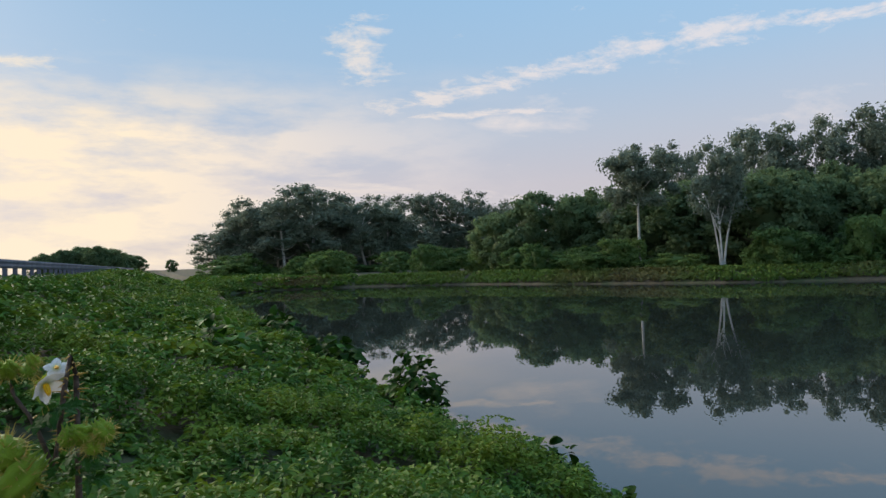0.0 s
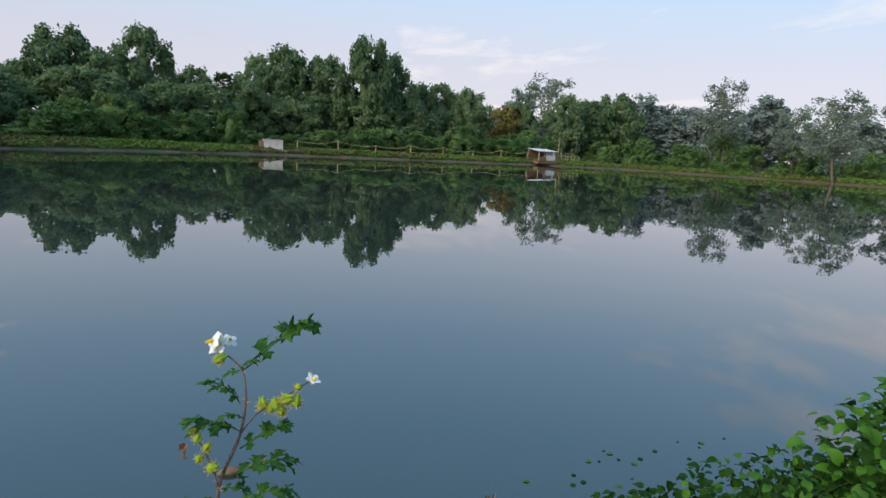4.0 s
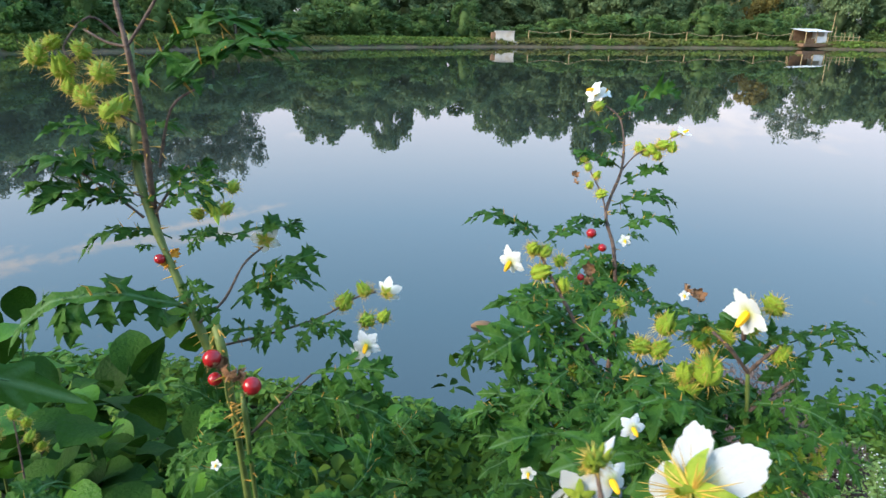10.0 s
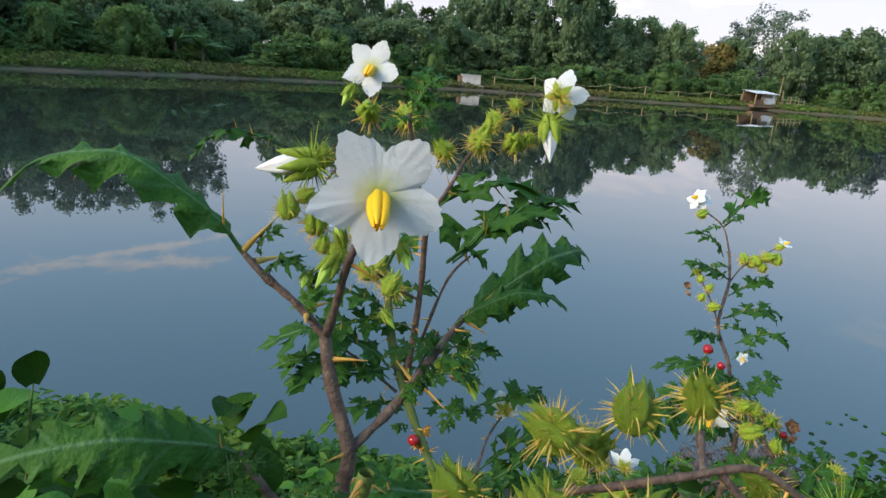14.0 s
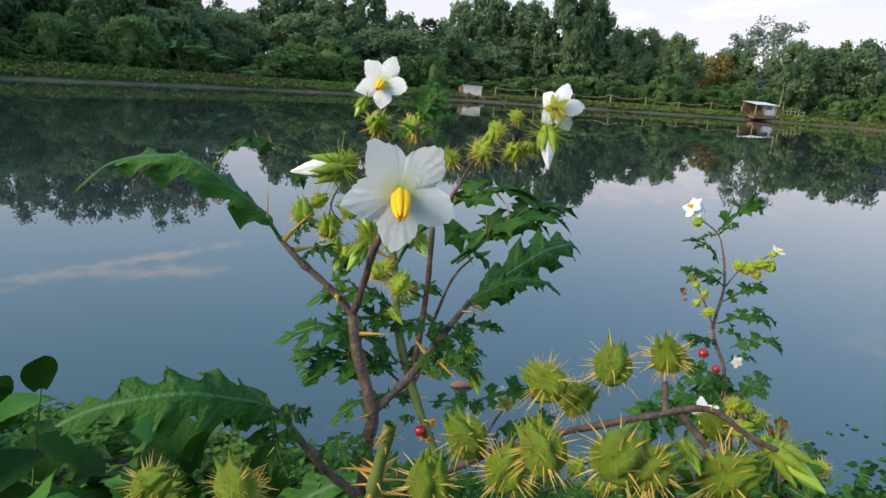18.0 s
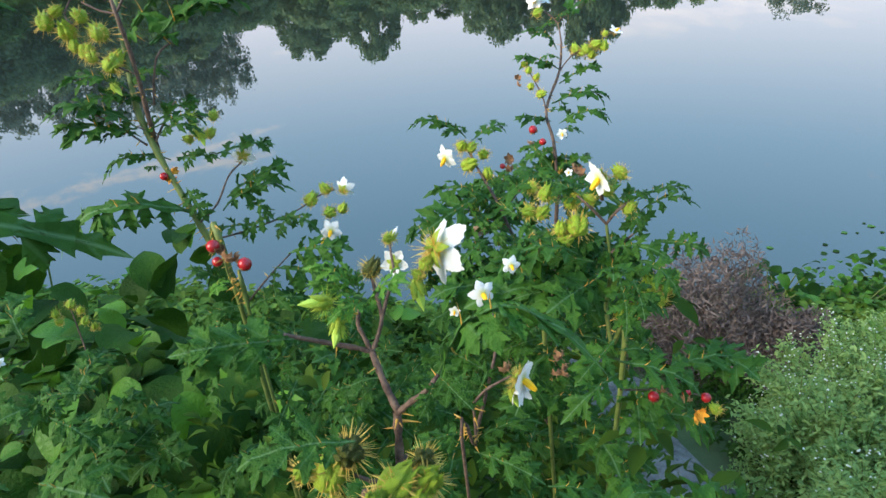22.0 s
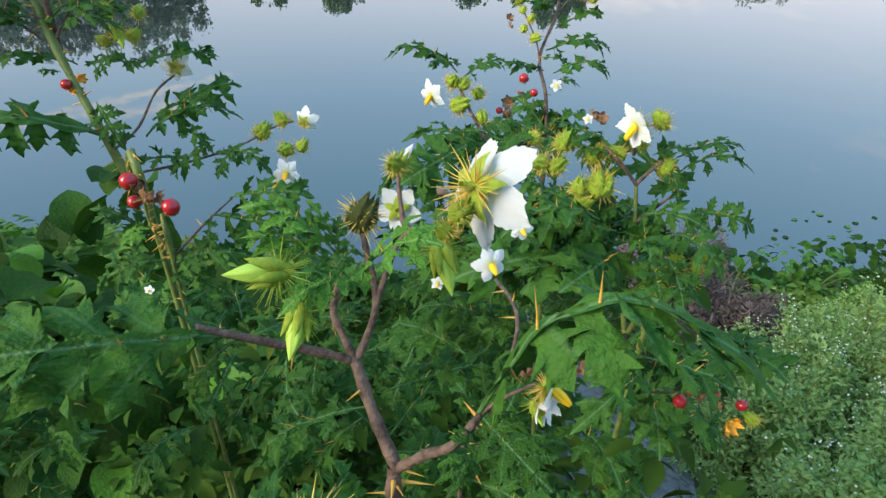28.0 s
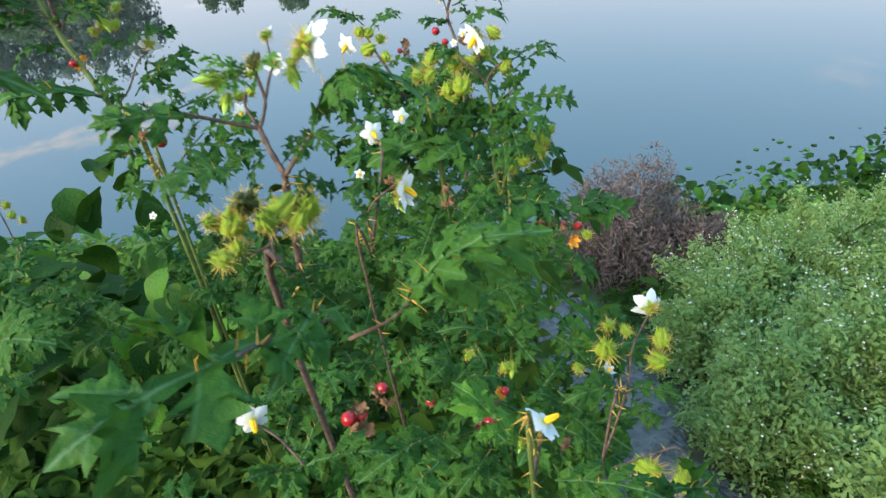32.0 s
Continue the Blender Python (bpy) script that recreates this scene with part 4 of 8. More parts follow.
def lobe_blade(base, way, normal, length, half, curl, fold, seed):
    """A toothed lobe from base along way: five verts a station, its rim rippled."""
    rng = np.random.default_rng(seed)
    way, normal = np.asarray(way, float), np.asarray(normal, float)
    side = np.cross(normal, way)
    n = len(LOBE_T)
    mid = np.asarray(base) + way * (LOBE_T * length)[:, None] + normal * (-curl * length * LOBE_T ** 2)[:, None]
    cols = []
    for k in (1, -1):
        w = half * LOBE_W * rng.uniform(0.88, 1.12, n)
        w[-1] = 0.001
        ripple = 0.34 * np.sin(LOBE_T * 12 + rng.uniform(0, 6.28))
        lead = way * (1.1 * np.clip(w - 0.66 * half, 0, None))[:, None]
        outer = mid + lead + side * (k * w)[:, None] + normal * (fold * w + ripple * w)[:, None]
        inner = mid + lead * 0.4 + side * (k * w * 0.52)[:, None] + normal * (fold * w * 0.75 + 0.10 * w)[:, None]
        cols.append((outer, inner))
    v = np.stack([cols[0][0], cols[0][1], mid, cols[1][1], cols[1][0]], 1).reshape(-1, 3)
    i = (np.arange(n - 1)[:, None] * 5 + np.arange(4)[None]).ravel()
    q = np.stack([i, i + 1, i + 6, i + 5], -1)
    return v, np.concatenate([q[:, [0, 1, 2]], q[:, [0, 2, 3]]])


def lobed_shape(pairs, arch, droop, seed, breadth, half, rise=(-0.40, 0.50), curl=(0.1, 0.6), angle=76):
    """A leaf cut to the rib into toothed lobes, each with its own twist; one unit long from the origin along x."""
    rng = np.random.default_rng(seed)
    up_ = np.array([0, 0, 1.0])
    sx = np.linspace(0, 0.86, 18)
    w = 0.020 + 0.030 * np.clip(sx * 6, 0, 1) * (0.8 + 0.4 * np.sin(sx * 40 + seed))
    w[:2] = 0.010
    wing = np.stack([np.stack([sx, k * w, 0.2 * abs(k) * w + 0.006 * np.sin(sx * 30 + k)], -1) for k in (-1, -0.5, 0, 0.5, 1)], 1).reshape(-1, 3)
    i = (np.arange(17)[:, None] * 5 + np.arange(4)[None]).ravel()
    q = np.stack([i + 5, i + 6, i + 1, i], -1)
    made = [(wing, np.concatenate([q[:, [0, 1, 2]], q[:, [0, 2, 3]]]))]
    for i in range(pairs):
        u = i / (pairs - 1.0)
        for k in (-1, 1):
            s0 = 0.16 + 0.56 * u + rng.uniform(-0.02, 0.02) + 0.02 * k
            ang = math.radians(angle - 26 * u + rng.uniform(-10, 10)) * k
            long = breadth * (0.62 + 0.45 * math.sin(math.pi * (0.18 + 0.6 * u))) * rng.uniform(0.85, 1.15)
            d = np.array([math.cos(ang), math.sin(ang), rng.uniform(*rise)])
            d /= np.linalg.norm(d)
            tilt = up_ + rng.normal(size=3) * 0.34
            tilt -= d * (tilt @ d)
            made.append(lobe_blade((s0, 0, 0), d, tilt / np.linalg.norm(tilt), long, half * (0.85 + 0.35 * math.sin(math.pi * u)) * rng.uniform(0.88, 1.15), rng.uniform(*curl), rng.uniform(-0.15, 0.45), seed * 31 + i * 2 + k))
    made.append(lobe_blade((0.70, 0, 0), (1, 0, 0), up_, 0.31, half * 1.2, 0.25, 0.2, seed + 77))
    sx = np.linspace(0, 0.9, 12)
    made.append(tube(np.stack([sx, 0 * sx, 0 * sx - 0.006], -1), np.linspace(0.013, 0.003, 12), 6))
    flesh = sum(len(f) for _, f in made)
    for k in range(4):
        a = 0.14 + 0.17 * k + rng.uniform(-0.03, 0.03)
        up_k = 1 if k % 3 else -1
        made.append(tube([(a, 0, 0.004 * up_k), (a + 0.012, rng.normal() * 0.01, 0.05 * up_k), (a + 0.03, rng.normal() * 0.02, rng.uniform(0.09, 0.15) * up_k)], [0.0065, 0.0042, 0.0004], 5))
    v, f = join(*made)
    v[:, 2] += arch * 4 * v[:, 0] * (1 - v[:, 0]) - droop * np.clip(v[:, 0] - 0.5, 0, None) ** 2 + 0.010 * np.sin(v[:, 0] * 21 + v[:, 1] * 17 + seed)
    return v, f, flesh


def leaf_mesh(shape, *q):
    v, f, flesh = shape(*q)
    me = fast_mesh("leaf", v, f, True)
    me.polygons.foreach_set("material_index", np.where(np.arange(len(f)) < flesh, 0, 1).astype(np.int32))
    return me


LEAVES = [leaf_mesh(lobed_shape, *q) for q in ((3, 0.05, 0.10, 1, 0.33, 0.105), (4, 0.10, 0.25, 2, 0.30, 0.085), (4, 0.16, 0.40, 3, 0.29, 0.085), (4, 0.06, 0.12, 4, 0.33, 0.092), (4, 0.18, 0.45, 5, 0.27, 0.078))]
LEAVES.append(leaf_mesh(leaf_shape, 4, 0.25, 0.50, 6, 0.175, 0.50, -0.05, 0.30, 0.75))
LEAVES.append(leaf_mesh(lobed_shape, 6, 0.24, 0.65, 7, 0.21, 0.060, (-0.9, -0.25), (0.1, 0.4), 92))
LEAVES.append(leaf_mesh(lobed_shape, 5, 0.36, 0.60, 8, 0.25, 0.082, (-0.75, 0.05), (0.1, 0.5), 84))
LEAVES_YOUNG = [me.copy() for me in LEAVES]
LEAVES_YELLOW = [me.copy() for me in LEAVES]
for group_, mat_ in ((LEAVES, M_LEAF), (LEAVES_YOUNG, M_LEAF_YOUNG), (LEAVES_YELLOW, M_LEAF_YELLOW)):
    for me_ in group_:
        me_.materials.append(mat_)
        me_.materials.append(M_THORN)


def axes(x, z):
    """A turn whose x axis runs along x and whose z axis is near z."""
    x = Vector(x).normalized()
    y = Vector(z).cross(x)
    y = y.normalized() if y.length > 1e-5 else x.orthogonal().normalized()
    return Matrix((x, y, x.cross(y))).transposed().to_4x4()


COUNT = 0


def leaf(plant, base, tip, wide=1.0, roll=14.0, kind=None, meshes=LEAVES, label=""):
    """A leaf from base to tip; wide scales its breadth, roll turns its face about its rib."""
    global COUNT
    COUNT += 1
    a, b = Vector(base), Vector(tip)
    me = meshes[COUNT % 5 if kind is None else kind]
    length = (b - a).length
    m = Matrix.Translation(a - plant.location) @ axes(b - a, (0.0, -0.12, 1.0)) @ pose(0, 0, 0, roll if b.x > a.x else -roll) @ Matrix.Diagonal((length, length * wide, length, 1))
    return put("leaf", me, None, plant, label, m)


def thorn(p, d, size, thick=0.085):
    d = np.asarray(d, float)
    d = d / np.linalg.norm(d)
    q = np.asarray(p, float) + d * size * np.linspace(0, 1, 3)[:, None] + np.array([0, 0, -0.06 * size]) * (np.linspace(0, 1, 3) ** 2)[:, None]
    return tube(q, [size * thick, size * thick * 0.5, size * 0.004], 5)


def stem(plant, points, r0, r1, green=False, thorns=1.0, size=0.0075):
    """A stem through the points, with thorns standing off it."""
    global COUNT
    COUNT += 1
    rng = np.random.default_rng(COUNT)
    p = np.asarray(points, float) - np.asarray(plant.location)
    # a smooth line through the points
    k = len(p)
    if k > 2:
        t = np.linspace(0, k - 1, (k - 1) * 5 + 1)
        i = np.clip(t.astype(int), 0, k - 2)
        u = (t - i)[:, None]
        p0, p1, p2, p3 = p[np.clip(i - 1, 0, k - 1)], p[i], p[i + 1], p[np.clip(i + 2, 0, k - 1)]
        p = 0.5 * (2 * p1 + (p2 - p0) * u + (2 * p0 - 5 * p1 + 4 * p2 - p3) * u ** 2 + (3 * p1 - p0 - 3 * p2 + p3) * u ** 3)
    else:
        p = bend(p[0], p[1], (0, 0, 0), 5)
    r = np.linspace(r0, r1, len(p))
    r = r * (1 + 0.10 * rng.normal(size=len(p)))
    ob = put("stem", fast_mesh("stem", *tube(np.concatenate([p, p[-1:] + (p[-1] - p[-2]) * 0.12]), np.append(r, r[-1] * 0.15), 9), True), M_STEM_GREEN if green else M_STEM, plant)
    length = np.linalg.norm(np.diff(p, axis=0), axis=1).sum()
    n = int(length / 0.016 * thorns)
    if n > 0:
        made = []
        for _ in range(n):
            j = rng.integers(0, len(p) - 1)
            q = p[j] + (p[j + 1] - p[j]) * rng.uniform()
            d = np.cross(p[j + 1] - p[j], rng.normal(size=3))
            d = d / (np.linalg.norm(d) + 1e-9)
            made.append(thorn(q + d * r[j] * 0.7, d + rng.normal(size=3) * 0.15, size * rng.uniform(0.5, 1.25)))
        tagged(put("thorn_cover", fast_mesh("thorns", *join(*made), True), M_THORN, ob), "sharp amber thorns", kind="stuff")
    return ob


def corolla(cup, seed):
    """Five joined petals facing +z, of radius 1."""
    rng = np.random.default_rng(seed)
    na, nr = 140, 11
    a = np.linspace(0, 2 * np.pi, na, endpoint=False)
    away = np.abs((a / 1.25664 + 0.5) % 1.0 - 0.5) * 2.0
    lobe = 1 - away ** 2.2
    rim = 0.60 + 0.30 * lobe + 0.11 * np.exp(-(away / 0.24) ** 2) + 0.014 * np.sin(37 * a + seed) + 0.012 * np.sin(53 * a + seed) + 0.02 * np.sin(11 * a + 2 * seed)
    rho = np.linspace(0.04, 1, nr)
    r = rho[:, None] * rim[None]
    ruffle = (rho[:, None] ** 3) * (0.012 * np.sin(7 * a + seed)[None] + 0.012 * np.sin(13 * a + 2.0 * seed)[None] + 0.010 * np.sin(31 * a + seed)[None])
    z = cup * r ** 2 + ruffle + 0.09 * rho[:, None] ** 2 * np.sin(np.round(a / 1.25664) * 2.3 + seed)[None] * (1 - away[None] ** 2) + 0.07 * rho[:, None] ** 1.5 * (0.45 - away[None]) - 0.012 * np.exp(-(away / 0.14) ** 2)[None] * rho[:, None]
    v = np.stack([r * np.cos(a)[None], r * np.sin(a)[None], z], -1).reshape(-1, 3)
    i = (np.arange(nr - 1)[:, None] * na + np.arange(na)[None]).ravel()
    j = (np.arange(nr - 1)[:, None] * na + (np.arange(na)[None] + 1) % na).ravel()
    return fast_mesh("flower", v, np.stack([i, j, j + na, i + na], -1), True)


COROLLAS = [corolla(c, s) for c, s in ((0.10, 1), (-0.25, 2), (0.55, 3), (0.95, 4), (0.30, 6))]
for me_ in COROLLAS:
    me_.materials.append(M_PETAL)


ANTHER = fast_mesh("anther", *tube(bend((0.075, 0, 0.0), (0.055, 0, 0.70), (0.03, 0, 0), 8), [0.04, 0.075, 0.082, 0.08, 0.072, 0.06, 0.042, 0.018], 8), True)
ANTHER.materials.append(M_ANTHER)


def calyx_mesh():
    """Five pointed green sepals behind the petals, and their spines."""
    rng = np.random.default_rng(4)
    parts, spines_ = [], []
    for k in range(5):
        a = k * 1.2566 + 0.63
        d = np.array([math.cos(a), math.sin(a), 0])
        w = np.array([-math.sin(a), math.cos(a), 0])
        line = bend((0, 0, -0.22), d * 0.62 + np.array([0, 0, -0.06]), d * 0.06 + np.array([0, 0, -0.09]), 7)
        wide = np.array([0.07, 0.13, 0.15, 0.13, 0.09, 0.05, 0.004])[:, None]
        v = np.stack([line - w * wide, line + np.array([0, 0, -0.05]) * (wide > 0.05), line + w * wide], 1).reshape(-1, 3)
        i = (np.arange(6)[:, None] * 3 + np.arange(2)[None]).ravel()
        q = np.stack([i, i + 1, i + 4, i + 3], -1)
        parts.append((v, np.concatenate([q[:, [0, 1, 2]], q[:, [0, 2, 3]]])))
    parts.append(tube([(0, 0, -0.50), (0, 0, -0.34), (0, 0, -0.2), (0, 0, -0.04)], [0.05, 0.06, 0.15, 0.10], 9))
    for _ in range(90):
        d = unit(1, rng)[0]
        d[2] = -abs(d[2]) * 0.7
        spines_.append(thorn(d * 0.13 + np.array([0, 0, -0.2]), d, rng.uniform(0.2, 0.7), 0.028))
    return fast_mesh("calyx", *join(*parts), True), fast_mesh("spines", *join(*spines_), True)


CALYX, CALYX_SPINES = calyx_mesh()
CALYX.materials.append(M_SEPAL)
CALYX_SPINES.materials.append(M_SPINE)


def flower(plant, at, facing, radius, kind=0, spin=None):
    global COUNT
    COUNT += 1
    f = Vector(facing).normalized()
    side = f.cross(Vector((0, 0, 1)))
    m = Matrix.Translation(Vector(at) - plant.location) @ axes(side if side.length > 0.05 else Vector((1, 0, 0)), f)
    x = side.normalized() if side.length > 0.05 else Vector((1, 0, 0))
    y = f.cross(x)
    m = Matrix.Translation(Vector(at) - plant.location) @ Matrix((x, y, f)).transposed().to_4x4() @ pose(0, 0, 0, 0, 0, COUNT * 31.0 % 72 if spin is None else spin) @ Matrix.Diagonal((radius, radius, radius, 1))
    ob = put("flower", COROLLAS[kind], None, plant, "white five-petalled flower with yellow anthers", m)
    tilt = pose(0, 0, 0, 0, 0, -(COUNT * 31.0 % 72 if spin is None else spin)) @ pose(0, 0, 0, -34)
    for k in range(5):
        put("anther", ANTHER, None, ob, m=tilt @ pose(0, 0, 0, 0, 0, k * 72.0))
    cal = put("calyx", CALYX, None, ob)
    if radius > 0.009:
        tagged(put("spiny_coat", CALYX_SPINES, None, ob), "yellow needle spines", kind="stuff")
    return ob


def burr_meshes(seed, spiky):
    """A seed case of five pointed lobes closed over the berry, and the spines round it."""
    rng = np.random.default_rng(seed)
    na, nz = 30, 12
    th = np.linspace(0.02, np.pi - 0.05, nz)
    a = np.linspace(0, 2 * np.pi, na, endpoint=False)
    groove = np.abs(np.cos(2.5 * a)) ** 0.5
    rr = (np.sin(th) ** 0.9)[:, None] * (0.58 + 0.40 * groove[None]) * (1 + 0.07 * rng.normal(size=(nz, na)))
    z = np.cos(th)[:, None] * 1.02 + 0.30 * np.clip(1 - th / 0.9, 0, 1)[:, None] ** 2 + 0 * rr
    v = np.stack([rr * np.cos(a)[None], rr * np.sin(a)[None], z], -1).reshape(-1, 3)
    i = (np.arange(nz - 1)[:, None] * na + np.arange(na)[None]).ravel()
    j = (np.arange(nz - 1)[:, None] * na + (np.arange(na)[None] + 1) % na).ravel()
    q = np.stack([i, i + na, j + na, j], -1)
    shell = [(v, np.concatenate([q[:, [0, 1, 2]], q[:, [0, 2, 3]]]))]
    for k in range(5):
        b = k * 1.2566
        d = np.array([math.cos(b), math.sin(b), 0])
        shell.append(tube([d * 0.50 + (0, 0, 0.55), d * 0.46 + (0, 0, 1.0), d * rng.uniform(0.2, 0.7) + (0, 0, 1.65)], [0.27, 0.17, 0.01], 6))
    body = fast_mesh("burr", *join(*shell), True)
    made = []
    for k in range(spiky):
        d = unit(1, rng)[0]
        if d[2] > 0.6 and k % 3:
            continue
        long = rng.uniform(0.65, 1.25) if k % 2 else rng.uniform(0.3, 0.7)
        made.append(thorn(d * 0.80, d + 0.10 * rng.normal(size=3), long, 0.046))
    return body, fast_mesh("spines", *join(*made), True)


BURRS = [burr_meshes(k, n) for k, n in ((1, 150), (2, 105), (3, 130), (4, 95))]
BURRS_DARK = [(b.copy(), s.copy()) for b, s in BURRS[:1]]
for b_, s_ in BURRS + BURRS_DARK:
    s_.materials.append(M_SPINE)
for b_, s_ in BURRS:
    b_.materials.append(M_BURR)
BURRS_DARK[0][0].materials.append(M_BURR_DARK)


def burr(plant, at, radius, up=(0, 0, 1), dark=False):
    global COUNT
    COUNT += 1
    b, s = (BURRS_DARK[0] if dark else BURRS[COUNT % 4])
    q = Vector(up).to_track_quat("Z", "Y").to_matrix().to_4x4()
    m = Matrix.Translation(Vector(at) - plant.location) @ q @ pose(0, 0, 0, (COUNT * 47) % 130 - 65, (COUNT * 29) % 130 - 65, COUNT * 67) @ Matrix.Diagonal((radius * 0.92, radius * 0.92, radius * 0.92, 1))
    ob = put("burr", b, None, plant, "dark spiny seed case" if dark else "green spiny seed case", m)
    tagged(put("spiny_coat", s, None, ob), "yellow needle spines", kind="stuff")
    return ob


def ball_mesh(name, mat):
    bm = bmesh.new()
    bmesh.ops.create_icosphere(bm, subdivisions=3, radius=1)
    me = bpy.data.meshes.new(name)
    for v in bm.verts:
        v.co.z *= 0.96
        v.co *= 1 + 0.02 * noise.noise(v.co * 1.5)
    bm.to_mesh(me)
    bm.free()
    for p in me.polygons:
        p.use_smooth = True
    me.materials.append(mat)
    return me


BERRY = ball_mesh("berry", M_BERRY)


def husk_mesh(name, mat):
    """A papery calyx gaping open: crumpled pointed flaps with prickles on their backs."""
    rng = np.random.default_rng(9)
    parts = []
    for k in range(6):
        a = k * 1.047 + rng.uniform(-0.25, 0.25)
        d = np.array([math.cos(a), math.sin(a), 0])
        w = np.array([-math.sin(a), math.cos(a), 0])
        open_ = rng.uniform(0.35, 1.0)
        line = bend((0, 0, -0.45), d * (0.45 + 0.65 * open_) + np.array([0, 0, 1.05 - 0.85 * open_]), d * 0.30 + np.array([0, 0, -0.16]), 7)
        wide = np.array([0.10, 0.30, 0.42, 0.40, 0.28, 0.14, 0.004])
        cols = [line + w * (u * wide)[:, None] + d * (-0.22 * abs(u) * wide + 0.10 * rng.normal(size=7) * (wide > 0.2))[:, None] for u in (-1, -0.45, 0.1, 0.6, 1)]
        v = np.stack(cols, 1).reshape(-1, 3) + rng.normal(size=(35, 3)) * 0.03
        i = (np.arange(6)[:, None] * 5 + np.arange(4)[None]).ravel()
        q = np.stack([i, i + 1, i + 6, i + 5], -1)
        parts.append((v, np.concatenate([q[:, [0, 1, 2]], q[:, [0, 2, 3]]])))
        for _ in range(3):
            p = line[rng.integers(1, 5)]
            parts.append(thorn(p, d + rng.normal(size=3) * 0.4, rng.uniform(0.35, 0.8), 0.045))
    parts.append(tube([(0, 0, z) for z in (-0.95, -0.6, -0.42, -0.25)], [0.06, 0.08, 0.20, 0.05], 8))
    return fast_mesh(name, *join(*parts))


HUSK, HUSK_ORANGE = husk_mesh("husk", M_DRY), husk_mesh("husk", M_ORANGE)
HUSK.materials.append(M_DRY)
HUSK_ORANGE.materials.append(M_ORANGE)


def berry(plant, at, radius, bare=False):
    global COUNT
    COUNT += 1
    m = Matrix.Translation(Vector(at) - plant.location) @ pose(0, 0, 0, (COUNT * 41) % 80 - 40, (COUNT * 53) % 80 - 40, COUNT * 20) @ Matrix.Diagonal((radius, radius, radius, 1))
    ob = put("berry", BERRY, None, plant, "glossy ripe red berry", m)
    if not bare:
        put("husk", HUSK, None, ob, "dry brown papery husk", pose(0, 0, -0.55))
    return ob


def husk(plant, at, radius, orange=False):
    global COUNT
    COUNT += 1
    m = Matrix.Translation(Vector(at) - plant.location) @ pose(0, 0, 0, (COUNT * 41) % 160 - 80, (COUNT * 53) % 160 - 80, COUNT * 20) @ Matrix.Diagonal((radius, radius, radius, 1))
    return put("husk", HUSK_ORANGE if orange else HUSK, None, plant, "orange opened husk" if orange else "dry brown papery husk", m)


def bud_mesh():
    """A folded bud with five pleats."""
    t = np.linspace(0, 1, 11)
    v, f = tube(np.stack([0 * t, 0 * t, t], -1), [0.05, 0.11, 0.15, 0.175, 0.18, 0.175, 0.16, 0.13, 0.09, 0.05, 0.004], 20)
    a = np.arctan2(v[:, 1], v[:, 0]) + v[:, 2] * 0.9
    v[:, :2] *= (0.86 + 0.14 * np.cos(5 * a))[:, None]
    return fast_mesh("bud", v, f, True)


def sepal_mesh():
    rng = np.random.default_rng(12)
    parts = []
    for k in range(5):
        a = k * 1.2566
        d = np.array([math.cos(a), math.sin(a), 0])
        parts.append(tube([d * 0.05 + (0, 0, -0.05), d * 0.15 + (0, 0, 0.2), d * 0.20 + (0, 0, 0.42), d * 0.26 + (0, 0, 0.62)], [0.07, 0.115, 0.070, 0.006], 7))
    for _ in range(84):
        d = unit(1, rng)[0]
        parts.append(thorn(d * 0.12 + np.array([0, 0, 0.10]), d, 0.5 * rng.uniform(0.5, 1.2), 0.026))
    return fast_mesh("calyx", *join(*parts), True)


BUD, BUD_WHITE, SEPALS = bud_mesh(), bud_mesh(), sepal_mesh()
BUD.materials.append(M_BUD)
BUD_WHITE.materials.append(M_BUD_WHITE)
SEPALS.materials.append(M_SEPAL)


def bud(plant, base, tip, white=False):
    a, b = Vector(base), Vector(tip)
    length = (b - a).length
    m = Matrix.Translation(a - plant.location) @ (b - a).to_track_quat("Z", "Y").to_matrix().to_4x4() @ Matrix.Diagonal((length, length, length, 1))
    ob = put("bud", BUD_WHITE if white else BUD, None, plant, "closed white flower bud" if white else "pale green spiny bud", m)
    put("calyx", SEPALS, None, ob)
    return ob


def plant_base(x, y, label, name="nightshade_plant", category="plant", group="thorny nightshade plants on the bank"):
    ob = new(name)
    ob.empty_display_size = 0.05
    ob.location = (x, y, float(ground_height(np.array([x]), np.array([y]))[0]))
    bpy.context.view_layer.update()
    return tagged(ob, label, category, group)


def thicket(plant, centre, spread, n, size, seed, meshes=LEAVES, wide=1.0):
    """The leaves low on a plant, on thin side shoots about its stems."""
    rng = np.random.default_rng(seed)
    for _ in range(n):
        d = unit(1, rng)[0]
        d[2] *= 0.6
        p = np.asarray(centre) + d * np.asarray(spread) * rng.uniform(0.2, 1.0)
        out_ = np.array([d[0], d[1], 0.0]) + rng.normal(size=3) * 0.5
        out_[2] = rng.uniform(-0.5, 0.35)
        out_ /= np.linalg.norm(out_)
        s = size * rng.uniform(0.65, 1.25)
        leaf(plant, p, p + out_ * s, wide * rng.uniform(0.85, 1.2), rng.uniform(-10, 45), meshes=meshes)


# ---- the nightshades ----

